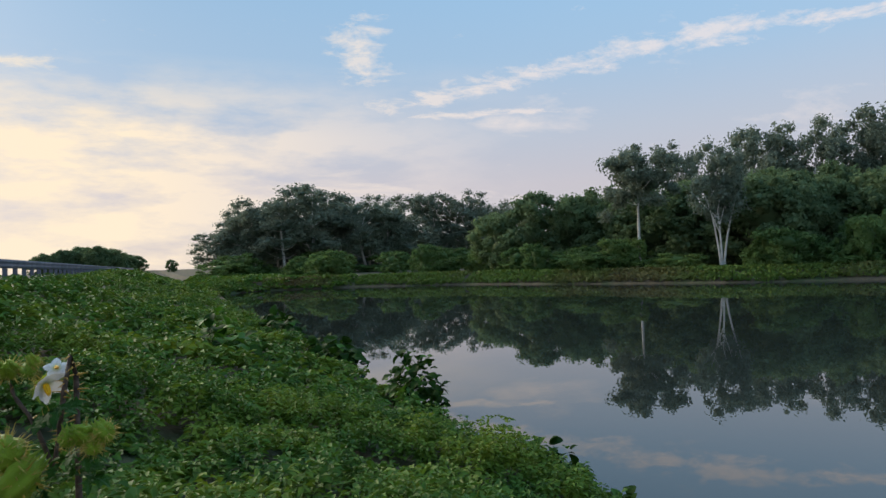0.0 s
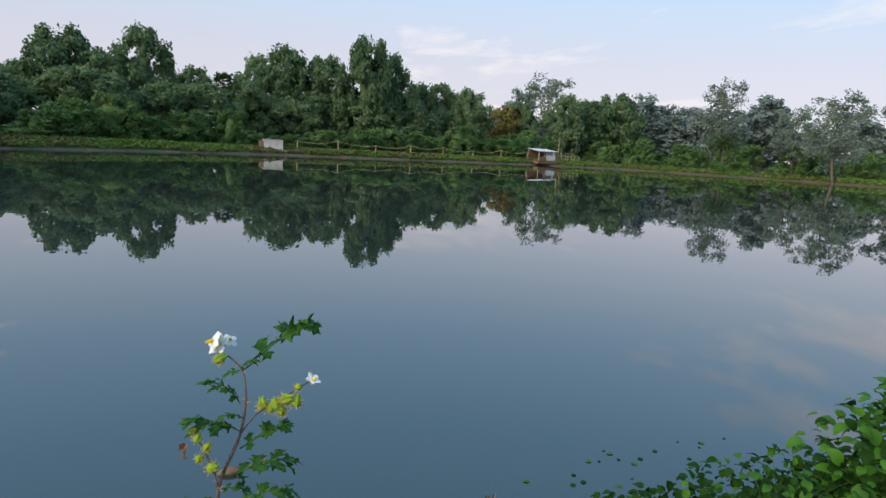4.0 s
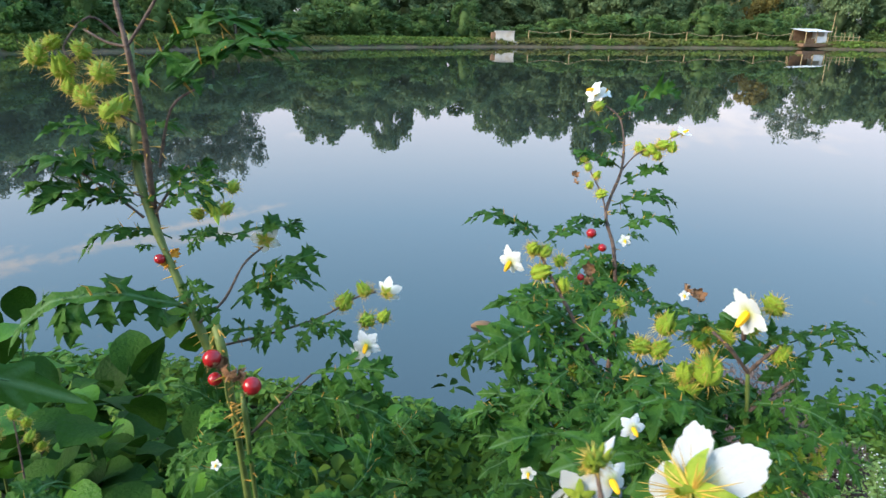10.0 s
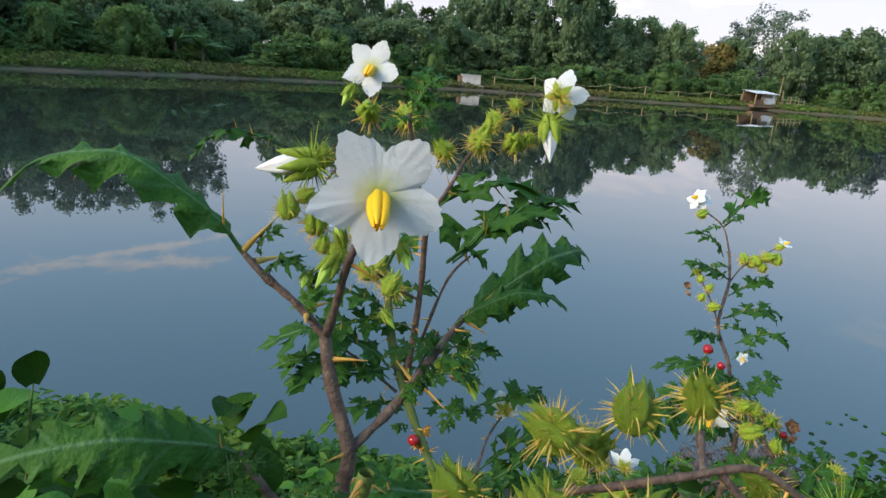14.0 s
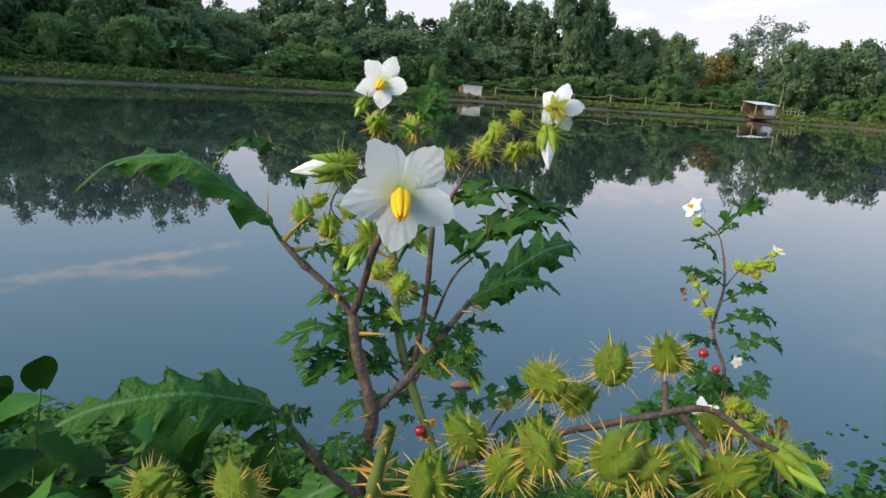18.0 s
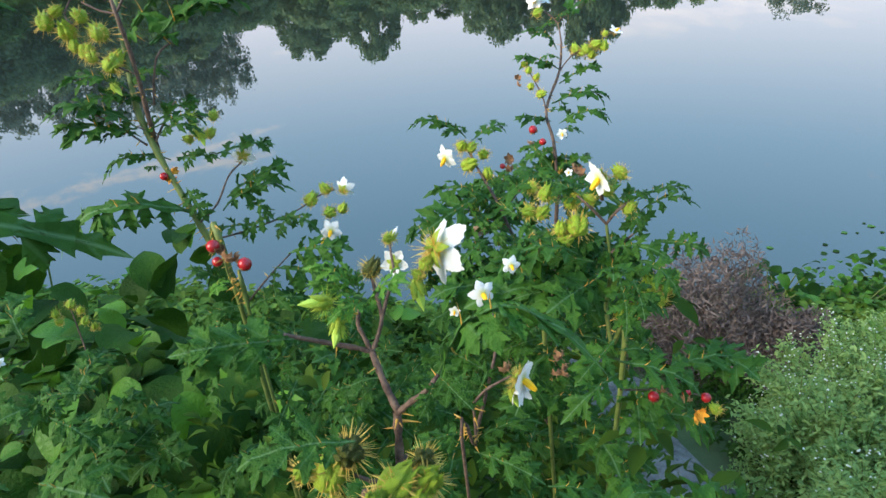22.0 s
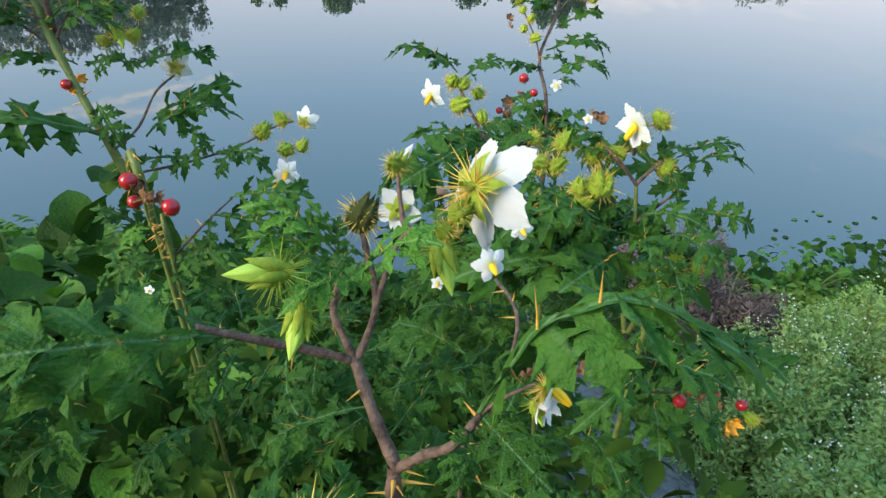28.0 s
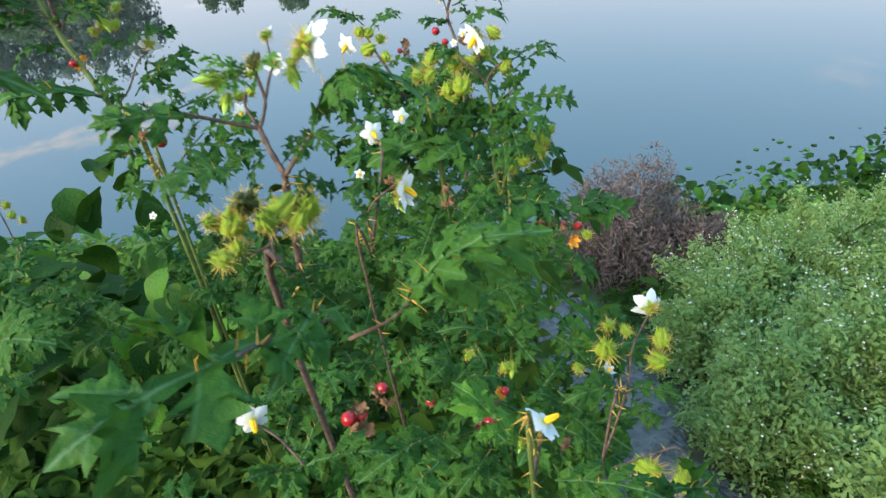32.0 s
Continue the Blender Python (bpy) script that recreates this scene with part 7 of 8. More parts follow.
thicket(tall_back, (0.0957, 0.8314, 1.9858), (0.0700, 0.0600, 0.0600), 16, 0.075, 125)
thicket(tall_back, (0.1000, 0.9300, 1.7200), (0.1400, 0.1200, 0.1600), 36, 0.090, 106)

low_front = plant_base(0.130, 0.160, 'low nightshade clump with white flowers, red berries and jagged leaves')
stem(low_front, [(0.0709, 0.0321, 2.0037), (0.0742, 0.0370, 2.0198), (0.0777, 0.0409, 2.0308)], 0.0015, 0.0011)
flower(low_front, (0.0792, 0.0417, 2.0392), (0.59, 0.10, 0.80), 0.0118, 1)
bud(low_front, (0.0668, 0.0383, 2.0308), (0.0637, 0.0332, 2.0269))
stem(low_front, [(0.0742, 0.0370, 2.0198), (0.0709, 0.0321, 2.0037), tuple(low_front.location)], 0.0013, 0.0018, True)
flower(low_front, (-0.0901, 0.0931, 2.0101), (0.32, -0.95, 0.01), 0.0116, 1)
burr(low_front, (-0.1144, 0.1023, 2.0066), 0.0054)
burr(low_front, (-0.1191, 0.0959, 1.9972), 0.0054)
burr(low_front, (-0.1229, 0.0986, 2.0015), 0.0036)
stem(low_front, [(-0.0616, 0.0766, 1.9845), (-0.0739, 0.0855, 1.9983), (-0.0871, 0.0913, 2.0073)], 0.0010, 0.0007)
flower(low_front, (0.1894, 0.1921, 1.9866), (-0.10, 0.99, -0.09), 0.0126, 2)
stem(low_front, [(0.1411, 0.1291, 1.8946), (0.1648, 0.1568, 1.9349), (0.1732, 0.1750, 1.9618), (0.1872, 0.1877, 1.9801)], 0.0011, 0.0008)
stem(low_front, [(0.1648, 0.1568, 1.9349), (0.1411, 0.1291, 1.8946), tuple(low_front.location)], 0.0012, 0.0016)
burr(low_front, (0.1527, 0.1751, 1.9625), 0.0092)
burr(low_front, (0.1962, 0.1777, 1.9650), 0.0070)
burr(low_front, (0.1913, 0.1686, 1.9517), 0.0081)
burr(low_front, (0.1695, 0.1825, 1.9731), 0.0048)
burr(low_front, (0.1572, 0.1854, 1.9778), 0.0052)
burr(low_front, (0.1306, 0.1683, 1.9533), 0.0044)
flower(low_front, (0.1547, 0.1736, 1.9424), (0.53, -0.10, 0.84), 0.0061, 2)
burr(low_front, (0.1580, 0.0842, 1.9349), 0.0089)
burr(low_front, (0.1743, 0.0696, 1.9395), 0.0073)
stem(low_front, [(0.1347, 0.0866, 1.9392), (0.1611, 0.0903, 1.9438), (0.1765, 0.0887, 1.9498), (0.1815, 0.0789, 1.9441)], 0.0008, 0.0006)
bud(low_front, (0.1770, 0.0792, 1.9447), (0.1845, 0.0678, 1.9364))
berry(low_front, (-0.0125, 0.1225, 1.9974), 0.0041)
berry(low_front, (-0.0365, 0.1122, 1.9829), 0.0054)
berry(low_front, (-0.0295, 0.1167, 1.9803), 0.0051)
berry(low_front, (0.0526, 0.0654, 2.0179), 0.0040)
husk(low_front, (-0.0177, 0.1210, 1.9954), 0.0057)
husk(low_front, (-0.0333, 0.1095, 1.9788), 0.0070)
husk(low_front, (-0.0285, 0.1158, 1.9880), 0.0057)
husk(low_front, (0.0482, 0.0639, 2.0158), 0.0053)
berry(low_front, (0.0186, 0.1092, 1.9944), 0.0034)
husk(low_front, (-0.0106, 0.1174, 1.9897), 0.0063)
husk(low_front, (0.0466, 0.0855, 2.0122), 0.0056)
husk(low_front, (0.0631, 0.0956, 2.0087), 0.0041, True)
husk(low_front, (0.0942, 0.0565, 2.0032), 0.0048)
husk(low_front, (0.0564, 0.0920, 2.0035), 0.0047)
husk(low_front, (-0.0258, 0.1076, 1.9757), 0.0063)
berry(low_front, (0.0654, 0.0963, 2.0096), 0.0029, True)
bud(low_front, (0.0750, 0.1280, 2.0026), (0.0723, 0.1182, 1.9972))
burr(low_front, (0.0699, 0.1265, 2.0006), 0.0044)
burr(low_front, (0.0472, 0.1316, 2.0089), 0.0041)
leaf(low_front, (0.0198, 0.0842, 2.1006), (0.0837, 0.0714, 2.1421), 0.90, 10)
leaf(low_front, (0.0790, 0.1118, 2.0322), (0.0284, 0.1200, 2.0460), 0.80, 20)
leaf(low_front, (0.1348, 0.2072, 1.9572), (0.0962, 0.2194, 1.9944), 0.80, 10)
leaf(low_front, (0.1635, 0.1589, 1.9382), (0.2023, 0.1383, 1.9421), 0.60)
leaf(low_front, (0.1630, 0.1569, 1.9352), (0.1175, 0.1423, 1.9509), 0.90, 15)
leaf(low_front, (0.1662, 0.1546, 1.9317), (0.1803, 0.1270, 1.9260), 0.80, 20)
leaf(low_front, (0.0205, 0.0486, 2.0298), (-0.0141, 0.0184, 2.0398), 0.90, 25)
leaf(low_front, (0.0205, 0.0486, 2.0298), (0.0513, 0.0197, 2.0217), 0.90, 25)
leaf(low_front, (0.0860, 0.0451, 1.9866), (0.1363, 0.0198, 2.0010), 0.70, 15)
leaf(low_front, (-0.0301, 0.0807, 2.0971), (-0.0375, 0.0113, 2.1197), 0.90, 25)
leaf(low_front, (-0.0313, 0.0808, 2.0972), (-0.0414, 0.0706, 2.1361), 0.80, 10)
leaf(low_front, (0.1185, 0.2061, 1.9560), (0.1400, 0.1688, 1.9536), 0.90, 20)
leaf(low_front, (0.0691, 0.1190, 2.0432), (0.0800, 0.0842, 2.0449), 1.00, 25)
leaf(low_front, (0.0430, 0.0937, 2.0244), (0.0221, 0.0864, 2.0501), 0.90, 20)
leaf(low_front, (0.0264, 0.0782, 2.0199), (0.0486, 0.0862, 2.0489), 0.80, 20)
leaf(low_front, (0.1020, 0.0874, 1.9952), (0.0846, 0.0807, 2.0216), 0.90, 20)
leaf(low_front, (0.1045, 0.0856, 1.9924), (0.1159, 0.0633, 1.9947), 0.90, 20)
leaf(low_front, (-0.0026, 0.0940, 2.0621), (-0.0159, 0.0610, 2.0674), 0.90, 20)
leaf(low_front, (-0.0019, 0.0969, 2.0665), (0.0215, 0.0965, 2.1010), 0.80, 10)
leaf(low_front, (0.0505, 0.0446, 2.0228), (0.0358, 0.0145, 2.0324), 0.90, 30)
leaf(low_front, (-0.0467, 0.0211, 2.0449), (-0.0600, 0.0011, 2.0694), 0.80, 20)
leaf(low_front, (-0.0462, 0.0361, 2.0314), (0.0060, 0.0317, 2.0409), 0.80, 20)
leaf(low_front, (0.2020, 0.0752, 1.9199), (0.1376, 0.0388, 1.9755), 0.60, 10)
leaf(low_front, (0.0714, 0.1840, 2.0144), (0.0200, 0.1710, 2.0326), 0.70, 15)
leaf(low_front, (0.0584, 0.1990, 2.0013), (0.1086, 0.2063, 2.0104), 0.70, 10)
leaf(low_front, (0.0645, 0.0325, 2.0312), (0.0361, 0.0418, 2.0730), 0.70, meshes=LEAVES_YOUNG)
leaf(low_front, (0.0131, 0.0721, 2.0291), (0.0266, 0.0758, 2.0520), 1.00)
thicket(low_front, (0.0800, 0.2200, 1.8600), (0.1200, 0.1000, 0.0900), 36, 0.070, 107)
thicket(low_front, (-0.1200, 0.1800, 1.8000), (0.1400, 0.1000, 0.0800), 24, 0.070, 108)

small_shoot = plant_base(0.020, 0.320, 'small nightshade shoot with one white flower side-on')
stem(small_shoot, [(-0.0144, 0.2065, 2.0820), (-0.0142, 0.2046, 2.0500), (-0.0199, 0.1992, 2.0121), tuple(small_shoot.location)], 0.0008, 0.0015, thorns=0.4)
stem(small_shoot, [(-0.0144, 0.2065, 2.0820), (-0.0066, 0.2052, 2.0935), (0.0082, 0.2050, 2.1038)], 0.0009, 0.0007, thorns=0.5)
flower(small_shoot, (0.0150, 0.2043, 2.1013), (0.90, -0.43, 0.02), 0.0136, 0)
flower(small_shoot, (0.0114, 0.2062, 2.0924), (0.50, -0.82, -0.30), 0.0072, 3)
bud(small_shoot, (0.0081, 0.2060, 2.0926), (0.0120, 0.1998, 2.0844))
husk(small_shoot, (0.0052, 0.2119, 2.1045), 0.0046)
flower(small_shoot, (-0.0076, 0.2789, 2.1140), (0.37, -0.90, 0.22), 0.0098, 1)
flower(small_shoot, (0.0133, 0.3327, 2.1053), (0.28, -0.93, 0.24), 0.0076, 1)
leaf(small_shoot, (-0.0141, 0.2062, 2.0531), (0.0271, 0.2149, 2.0629), 0.50, 10)
leaf(small_shoot, (-0.0146, 0.2094, 2.0593), (-0.0512, 0.1929, 2.0619), 0.70, 20)
leaf(small_shoot, (-0.0138, 0.2042, 2.0775), (-0.0265, 0.2143, 2.0991), 0.80)
leaf(small_shoot, (-0.0144, 0.2057, 2.0805), (-0.0029, 0.2186, 2.1036), 0.80)
leaf(small_shoot, (-0.0150, 0.2030, 2.0470), (0.0243, 0.1784, 2.0495), 0.80, 20)
stem(small_shoot, [(-0.0140, 0.2078, 2.0562), (0.0008, 0.2242, 2.1159), (-0.0058, 0.2670, 2.1126)], 0.0011, 0.0008, thorns=0.5)

left_edge = plant_base(-0.500, 0.050, 'thorny nightshade with a white flower beside weeds')
stem(left_edge, [(-0.4661, 0.0742, 2.4288), (-0.4702, 0.0637, 2.4574), (-0.4747, 0.0529, 2.4754), (-0.4751, 0.0516, 2.4860)], 0.0014, 0.0010)
stem(left_edge, [(-0.4661, 0.0742, 2.4288), (-0.4717, 0.0870, 2.4064), tuple(left_edge.location)], 0.0016, 0.0020)
flower(left_edge, (-0.4666, 0.0708, 2.4817), (0.69, 0.57, -0.44), 0.0113, 2)
flower(left_edge, (-0.4751, 0.0760, 2.4906), (0.77, 0.11, 0.63), 0.0079, 1)
bud(left_edge, (-0.4696, 0.0643, 2.4785), (-0.4682, 0.0679, 2.4695))
burr(left_edge, (-0.4518, 0.0544, 2.4943), 0.0067)
burr(left_edge, (-0.4471, 0.0651, 2.4939), 0.0054)
burr(left_edge, (-0.4346, 0.0946, 2.4542), 0.0074)
burr(left_edge, (-0.4297, 0.1054, 2.4555), 0.0067)
burr(left_edge, (-0.4387, 0.0854, 2.4529), 0.0060)
burr(left_edge, (-0.4540, 0.0516, 2.4459), 0.0114)
burr(left_edge, (-0.4517, 0.0573, 2.4289), 0.0134)
burr(left_edge, (-0.4455, 0.0683, 2.4988), 0.0040)
burr(left_edge, (-0.4327, 0.0991, 2.4474), 0.0060)
leaf(left_edge, (-0.4661, 0.0742, 2.4288), (-0.4308, 0.1035, 2.4439), 0.90, 10)
leaf(left_edge, (-0.4661, 0.0742, 2.4288), (-0.4507, 0.0601, 2.4188), 0.90, 10)
leaf(left_edge, (-0.4702, 0.0637, 2.4574), (-0.4368, 0.0890, 2.4712), 0.90, 10)
leaf(left_edge, (-0.4740, 0.0545, 2.4753), (-0.4592, 0.0377, 2.5000), 0.90, 10)
leaf(left_edge, (-0.4655, 0.0758, 2.4252), (-0.4299, 0.1062, 2.4270), 0.90, 10)
leaf(left_edge, (-0.4742, 0.0543, 2.4683), (-0.4590, 0.0398, 2.4597), 0.90, 10)
leaf(left_edge, (-0.4641, 0.0789, 2.4215), (-0.4481, 0.0660, 2.4118), 0.90, 10)
thicket(left_edge, (-0.5000, 0.0500, 2.0000), (0.1000, 0.1200, 0.1000), 20, 0.080, 109)


# ---- shrubs on the near bank ----
M_WHITE_HEAD = material("tiny_white_flower_head", (0.60, 0.62, 0.52), (0.78, 0.78, 0.72), 0.7, 60, island=0.4)
M_FINE_LEAF = material("pale_fine_leaf", (0.21, 0.34, 0.098), (0.40, 0.53, 0.18), 0.75, 4, island=0.35, through_light=0.5)
M_DRY_TWIG = material("dry_brown_twigs", (0.085, 0.062, 0.056), (0.18, 0.14, 0.125), 0.85, 6, island=0.6)
M_VINE = material("broad_vine_leaf", (0.010, 0.036, 0.004), (0.032, 0.086, 0.008), 0.6, 18, 0.003, 14, spec=0.10, random_ob=0.7, through_light=0.25)
M_VINE_LIGHT = material("bright_broad_leaf", (0.045, 0.14, 0.010), (0.090, 0.225, 0.018), 0.5, 18, 0.003, 14, random_ob=0.7, through_light=0.3)
M_PATH = material("grey_silt_path", (0.075, 0.070, 0.062), (0.20, 0.19, 0.172), 0.95, 22, 0.05, 34, patch=(0.22, 0.205, 0.19), patch_scale=7.0)


def spot(x, y):
    return float(ground_height(np.array([x]), np.array([y]))[0])


def rounded(n, rng, sx, sy, sz):
    """Points in the upper half of a lumpy mound, more of them near its skin."""
    d = unit(n, rng)
    d[:, 2] = np.abs(d[:, 2])
    r = rng.uniform(0.15, 1.0, n) ** 0.45 * (1 + 0.16 * np.sin(d[:, 0] * 6 + sx * 9) * np.cos(d[:, 1] * 5 + sy * 7))
    return d * r[:, None] * np.array([sx, sy, sz]), d


def fine_bush(x, y, sx, sy, sz, n, heads, seed):
    """A feathery bush: stems that fork into sprays of leaflets, with tiny white heads held over them."""
    rng = np.random.default_rng(seed)
    thing = new("flowering_weed_bush")
    thing.location = (x, y, spot(x, y) - 0.02)
    tagged(thing, "feathery green bush dotted with tiny white flower heads", "bush", "white-flowering bushes on the bank")
    tips, _ = rounded(60, rng, sx * 0.8, sy * 0.8, sz * 0.86)
    sprays, leaf_at, leaf_way, head_at = [], [], [], []
    for k, t_ in enumerate(tips):
        line = bend((t_[0] * 0.2, t_[1] * 0.2, -0.03), t_, (0, 0, 0.05), 8)
        put("stem", fast_mesh("stem", *tube(line, np.linspace(0.0042, 0.0014, 8), 5), True), M_STEM_GREEN, thing)
        grown = (t_ - line[5]) / (np.linalg.norm(t_ - line[5]) + 1e-9)
        for _ in range(max(3, int(n / 700))):
            a = line[rng.integers(3, 8)]
            w = grown * 0.7 + rng.normal(size=3) * 0.55 + np.array([0, 0, 0.45])
            long = rng.uniform(0.05, 0.13)
            b = a + w / np.linalg.norm(w) * long
            sprays.append(tube(bend(a, b, (0, 0, 0.01), 4), [0.0016, 0.0013, 0.001, 0.0006], 4))
            q = rng.uniform(0.1, 1.0, 52)[:, None]
            leaf_at.append(a + (b - a) * q + rng.normal(size=(52, 3)) * 0.016)
            leaf_way.append(w * 0.5 + rng.normal(size=(52, 3)) * 0.7)
            if rng.uniform() < heads / 620.0:
                for _ in range(rng.integers(1, 5)):
                    c = b + rng.normal(size=3) * 0.012 + np.array([0, 0, 0.015])
                    sprays.append(tube(bend(b, c, (0, 0, 0), 3), [0.0007, 0.0006, 0.0005], 3))
                    head_at.append(c)
    tagged(put("twig_tangle", fast_mesh("twig_tangle", *join(*sprays), True), M_STEM_GREEN, thing), "thin green forking twigs", kind="stuff")
    p, way = np.concatenate(leaf_at), np.concatenate(leaf_way)
    ln = rng.uniform(0.010, 0.023, len(p))
    v, f = leaf_cloud(p, unit(len(p), rng) * 0.7 + np.array([0, 0, 0.8]), way, ln, ln * 0.45)
    tagged(put("foliage", fast_mesh("foliage", v, f), M_FINE_LEAF, thing), "fine pale green leaflets", kind="stuff")
    q = np.array(head_at)
    s = rng.uniform(0.0022, 0.0042, len(q))[:, None]
    octa = np.array([(1, 0, 0), (0, 1, 0), (-1, 0, 0), (0, -1, 0), (0, 0, 0.8), (0, 0, -0.8)], float)
    hv = (q[:, None] + octa[None] * s[:, None]).reshape(-1, 3)
    tri = np.array([(0, 1, 4), (1, 2, 4), (2, 3, 4), (3, 0, 4), (1, 0, 5), (2, 1, 5), (3, 2, 5), (0, 3, 5)])
    hf = (np.arange(len(q))[:, None, None] * 6 + tri[None]).reshape(-1, 3)
    tagged(put("flower_spray", fast_mesh("flower_spray", hv, hf, True), M_WHITE_HEAD, thing), "tiny white flower heads", kind="stuff")
    return thing


def dry_bush(x, y, sx, sy, sz, seed):
    rng = np.random.default_rng(seed)
    thing = new("dry_bush")
    thing.location = (x, y, spot(x, y) - 0.02)
    tagged(thing, "withered brown bush of fine dry twigs by the path", "bush")
    tips, d = rounded(70, rng, sx, sy, sz)
    for t_ in tips:
        put("stem", fast_mesh("stem", *tube(bend((t_[0] * 0.15, t_[1] * 0.15, -0.03), t_, (0, 0, 0.05), 5), [0.005, 0.004, 0.003, 0.002, 0.001], 5), True), M_DRY_TWIG, thing)
    n = 15000
    p, d = rounded(n, rng, sx, sy, sz)
    ln = rng.uniform(0.012, 0.045, n)
    v, f = leaf_cloud(p, unit(n, rng), unit(n, rng) + d, ln, ln * 0.16)
    tagged(put("twig_tangle", fast_mesh("twigs", v, f), M_DRY_TWIG, thing), "tangle of brown twigs and seed heads", kind="stuff")
    return thing


def broad_leaf_mesh(heart, seed):
    s = np.linspace(0, 1, 9)
    w = 0.40 * np.sin(np.pi * np.clip(s * 0.92 + 0.05, 0, 1)) ** 0.7 * (1.25 - 0.55 * s if heart else 1.0)
    w[-1] = 0.003
    rows = []
    for k in (-1, -0.5, 0, 0.5, 1):
        rows.append(np.stack([s - 0.10 * heart * abs(k) * (1 - s) ** 3, k * w, 0.22 * np.abs(k) * w + 0.10 * 4 * s * (1 - s) - 0.18 * s ** 2 + 0.02 * np.sin(s * 14 + k * 3 + seed) * abs(k)], -1))
    g = np.stack(rows, 1).reshape(-1, 3)
    i = (np.arange(8)[:, None] * 5 + np.arange(4)[None]).ravel()
    return fast_mesh("leaf", g, np.stack([i, i + 1, i + 6, i + 5], -1), True)


BROAD = [broad_leaf_mesh(h, s) for h, s in ((1, 1), (1, 2), (0, 3))]
BROAD_LIGHT = [me.copy() for me in BROAD]
for me_ in BROAD:
    me_.materials.append(M_VINE)
for me_ in BROAD_LIGHT:
    me_.materials.append(M_VINE_LIGHT)


def leafy_shrub(x, y, sx, sy, sz, n, size, seed, label, light=0.25, name="leafy_shrub"):
    """A shrub whose leaves can be told apart."""
    rng = np.random.default_rng(seed)
    thing = new(name)
    thing.location = (x, y, spot(x, y) - 0.02)
    tagged(thing, label, "shrub", "leafy shrubs on the near bank")
    p, d = rounded(n, rng, sx, sy, sz)
    for i in range(min(14, n)):
        put("stem", fast_mesh("stem", *tube(bend((p[i][0] * 0.2, p[i][1] * 0.2, -0.03), p[i], (0, 0, 0.05), 5), [0.006, 0.005, 0.004, 0.003, 0.002], 5), True), M_STEM_GREEN, thing)
    for i in range(n):
        s = size * rng.uniform(0.6, 1.3)
        o = d[i] * (1, 1, 0.2) + rng.normal(size=3) * 0.45
        o[2] -= 0.15
        nrm = d[i] * 0.7 + np.array([0, -0.2, 0.9]) + rng.normal(size=3) * 0.25
        me = (BROAD_LIGHT if rng.uniform() < light else BROAD)[i % 3]
        m = Matrix.Translation(Vector(p[i])) @ axes(o, nrm) @ Matrix.Diagonal((s, s, s, 1))
        put("leaf", me, None, thing, m=m)
    return thing


for x, y, sx, sy, sz, n, hd, sd in ((0.98, 0.82, 0.36, 0.30, 0.42, 9000, 420, 1), (1.12, 1.45, 0.42, 0.36, 0.42, 9500, 420, 2), (1.55, 1.05, 0.5, 0.42, 0.5, 6500, 380, 3), (1.70, 1.85, 0.5, 0.4, 0.34, 5500, 300, 4), (0.90, 0.42, 0.24, 0.22, 0.36, 3600, 150, 5), (0.76, 0.78, 0.20, 0.24, 0.36, 3600, 150, 7), (0.84, 1.24, 0.22, 0.24, 0.34, 3600, 150, 8), (2.5, 1.6, 0.6, 0.5, 0.45, 4500, 260, 6)):
    fine_bush(x, y, sx, sy, sz, n, hd, sd)
dry_bush(0.88, 2.15, 0.34, 0.36, 0.56, 3)
dry_bush(1.12, 1.95, 0.24, 0.24, 0.30, 4)
leafy_shrub(2.45, 3.0, 0.52, 0.42, 0.32, 300, 0.060, 11, "green broad-leaved shrub by the water's edge", 0.2)
leafy_shrub(3.3, 3.15, 0.6, 0.45, 0.40, 300, 0.068, 12, "green broad-leaved shrub by the water's edge", 0.3)
leafy_shrub(4.20, 3.15, 0.60, 0.45, 0.88, 640, 0.092, 25, "tall bright green vine-covered shrub on the shore", 0.75)
leafy_shrub(1.85, 2.85, 0.30, 0.28, 0.27, 190, 0.042, 13, "yellow-green rounded shrub at the waterside", 0.9)
leafy_shrub(1.45, 2.85, 0.24, 0.24, 0.30, 80, 0.07, 14, "small green shrub at the waterside", 0.3)
leafy_shrub(0.80, 0.22, 0.20, 0.16, 0.16, 60, 0.06, 15, "low bright green weed beside the path", 0.7)
leafy_shrub(-0.68, 0.92, 0.44, 0.34, 0.84, 430, 0.085, 16, "broad-leaved green bush behind the nightshades", 0.22)
leafy_shrub(-1.25, 1.25, 0.5, 0.45, 0.76, 150, 0.13, 17, "broad-leaved green bush on the bank", 0.15)
leafy_shrub(-0.55, 2.0, 0.4, 0.4, 0.35, 90, 0.10, 18, "low green bush on the slope", 0.3)
leafy_shrub(-10.3, 4.1, 0.75, 0.5, 0.95, 330, 0.16, 19, "dark green broad-leaved bush leaning over the water", 0.1)
leafy_shrub(-6.4, 4.2, 0.65, 0.4, 0.5, 240, 0.13, 20, "dark green creeper hanging over the water", 0.1)
leafy_shrub(-5.0, 4.15, 0.5, 0.35, 0.35, 150, 0.11, 21, "dark green creeper at the pond's edge", 0.15)
leafy_shrub(-16.5, 4.2, 1.6, 0.6, 0.7, 200, 0.28, 22, "dark green bushes along the pond's edge", 0.05)
leafy_shrub(-24.0, 4.2, 2.2, 0.7, 0.8, 160, 0.36, 23, "dark green bushes along the pond's edge", 0.05)
leafy_shrub(-13.5, 1.2, 0.9, 0.6, 0.85, 60, 0.30, 24, "grey-green shrub with large stiff leaves", 0.6)


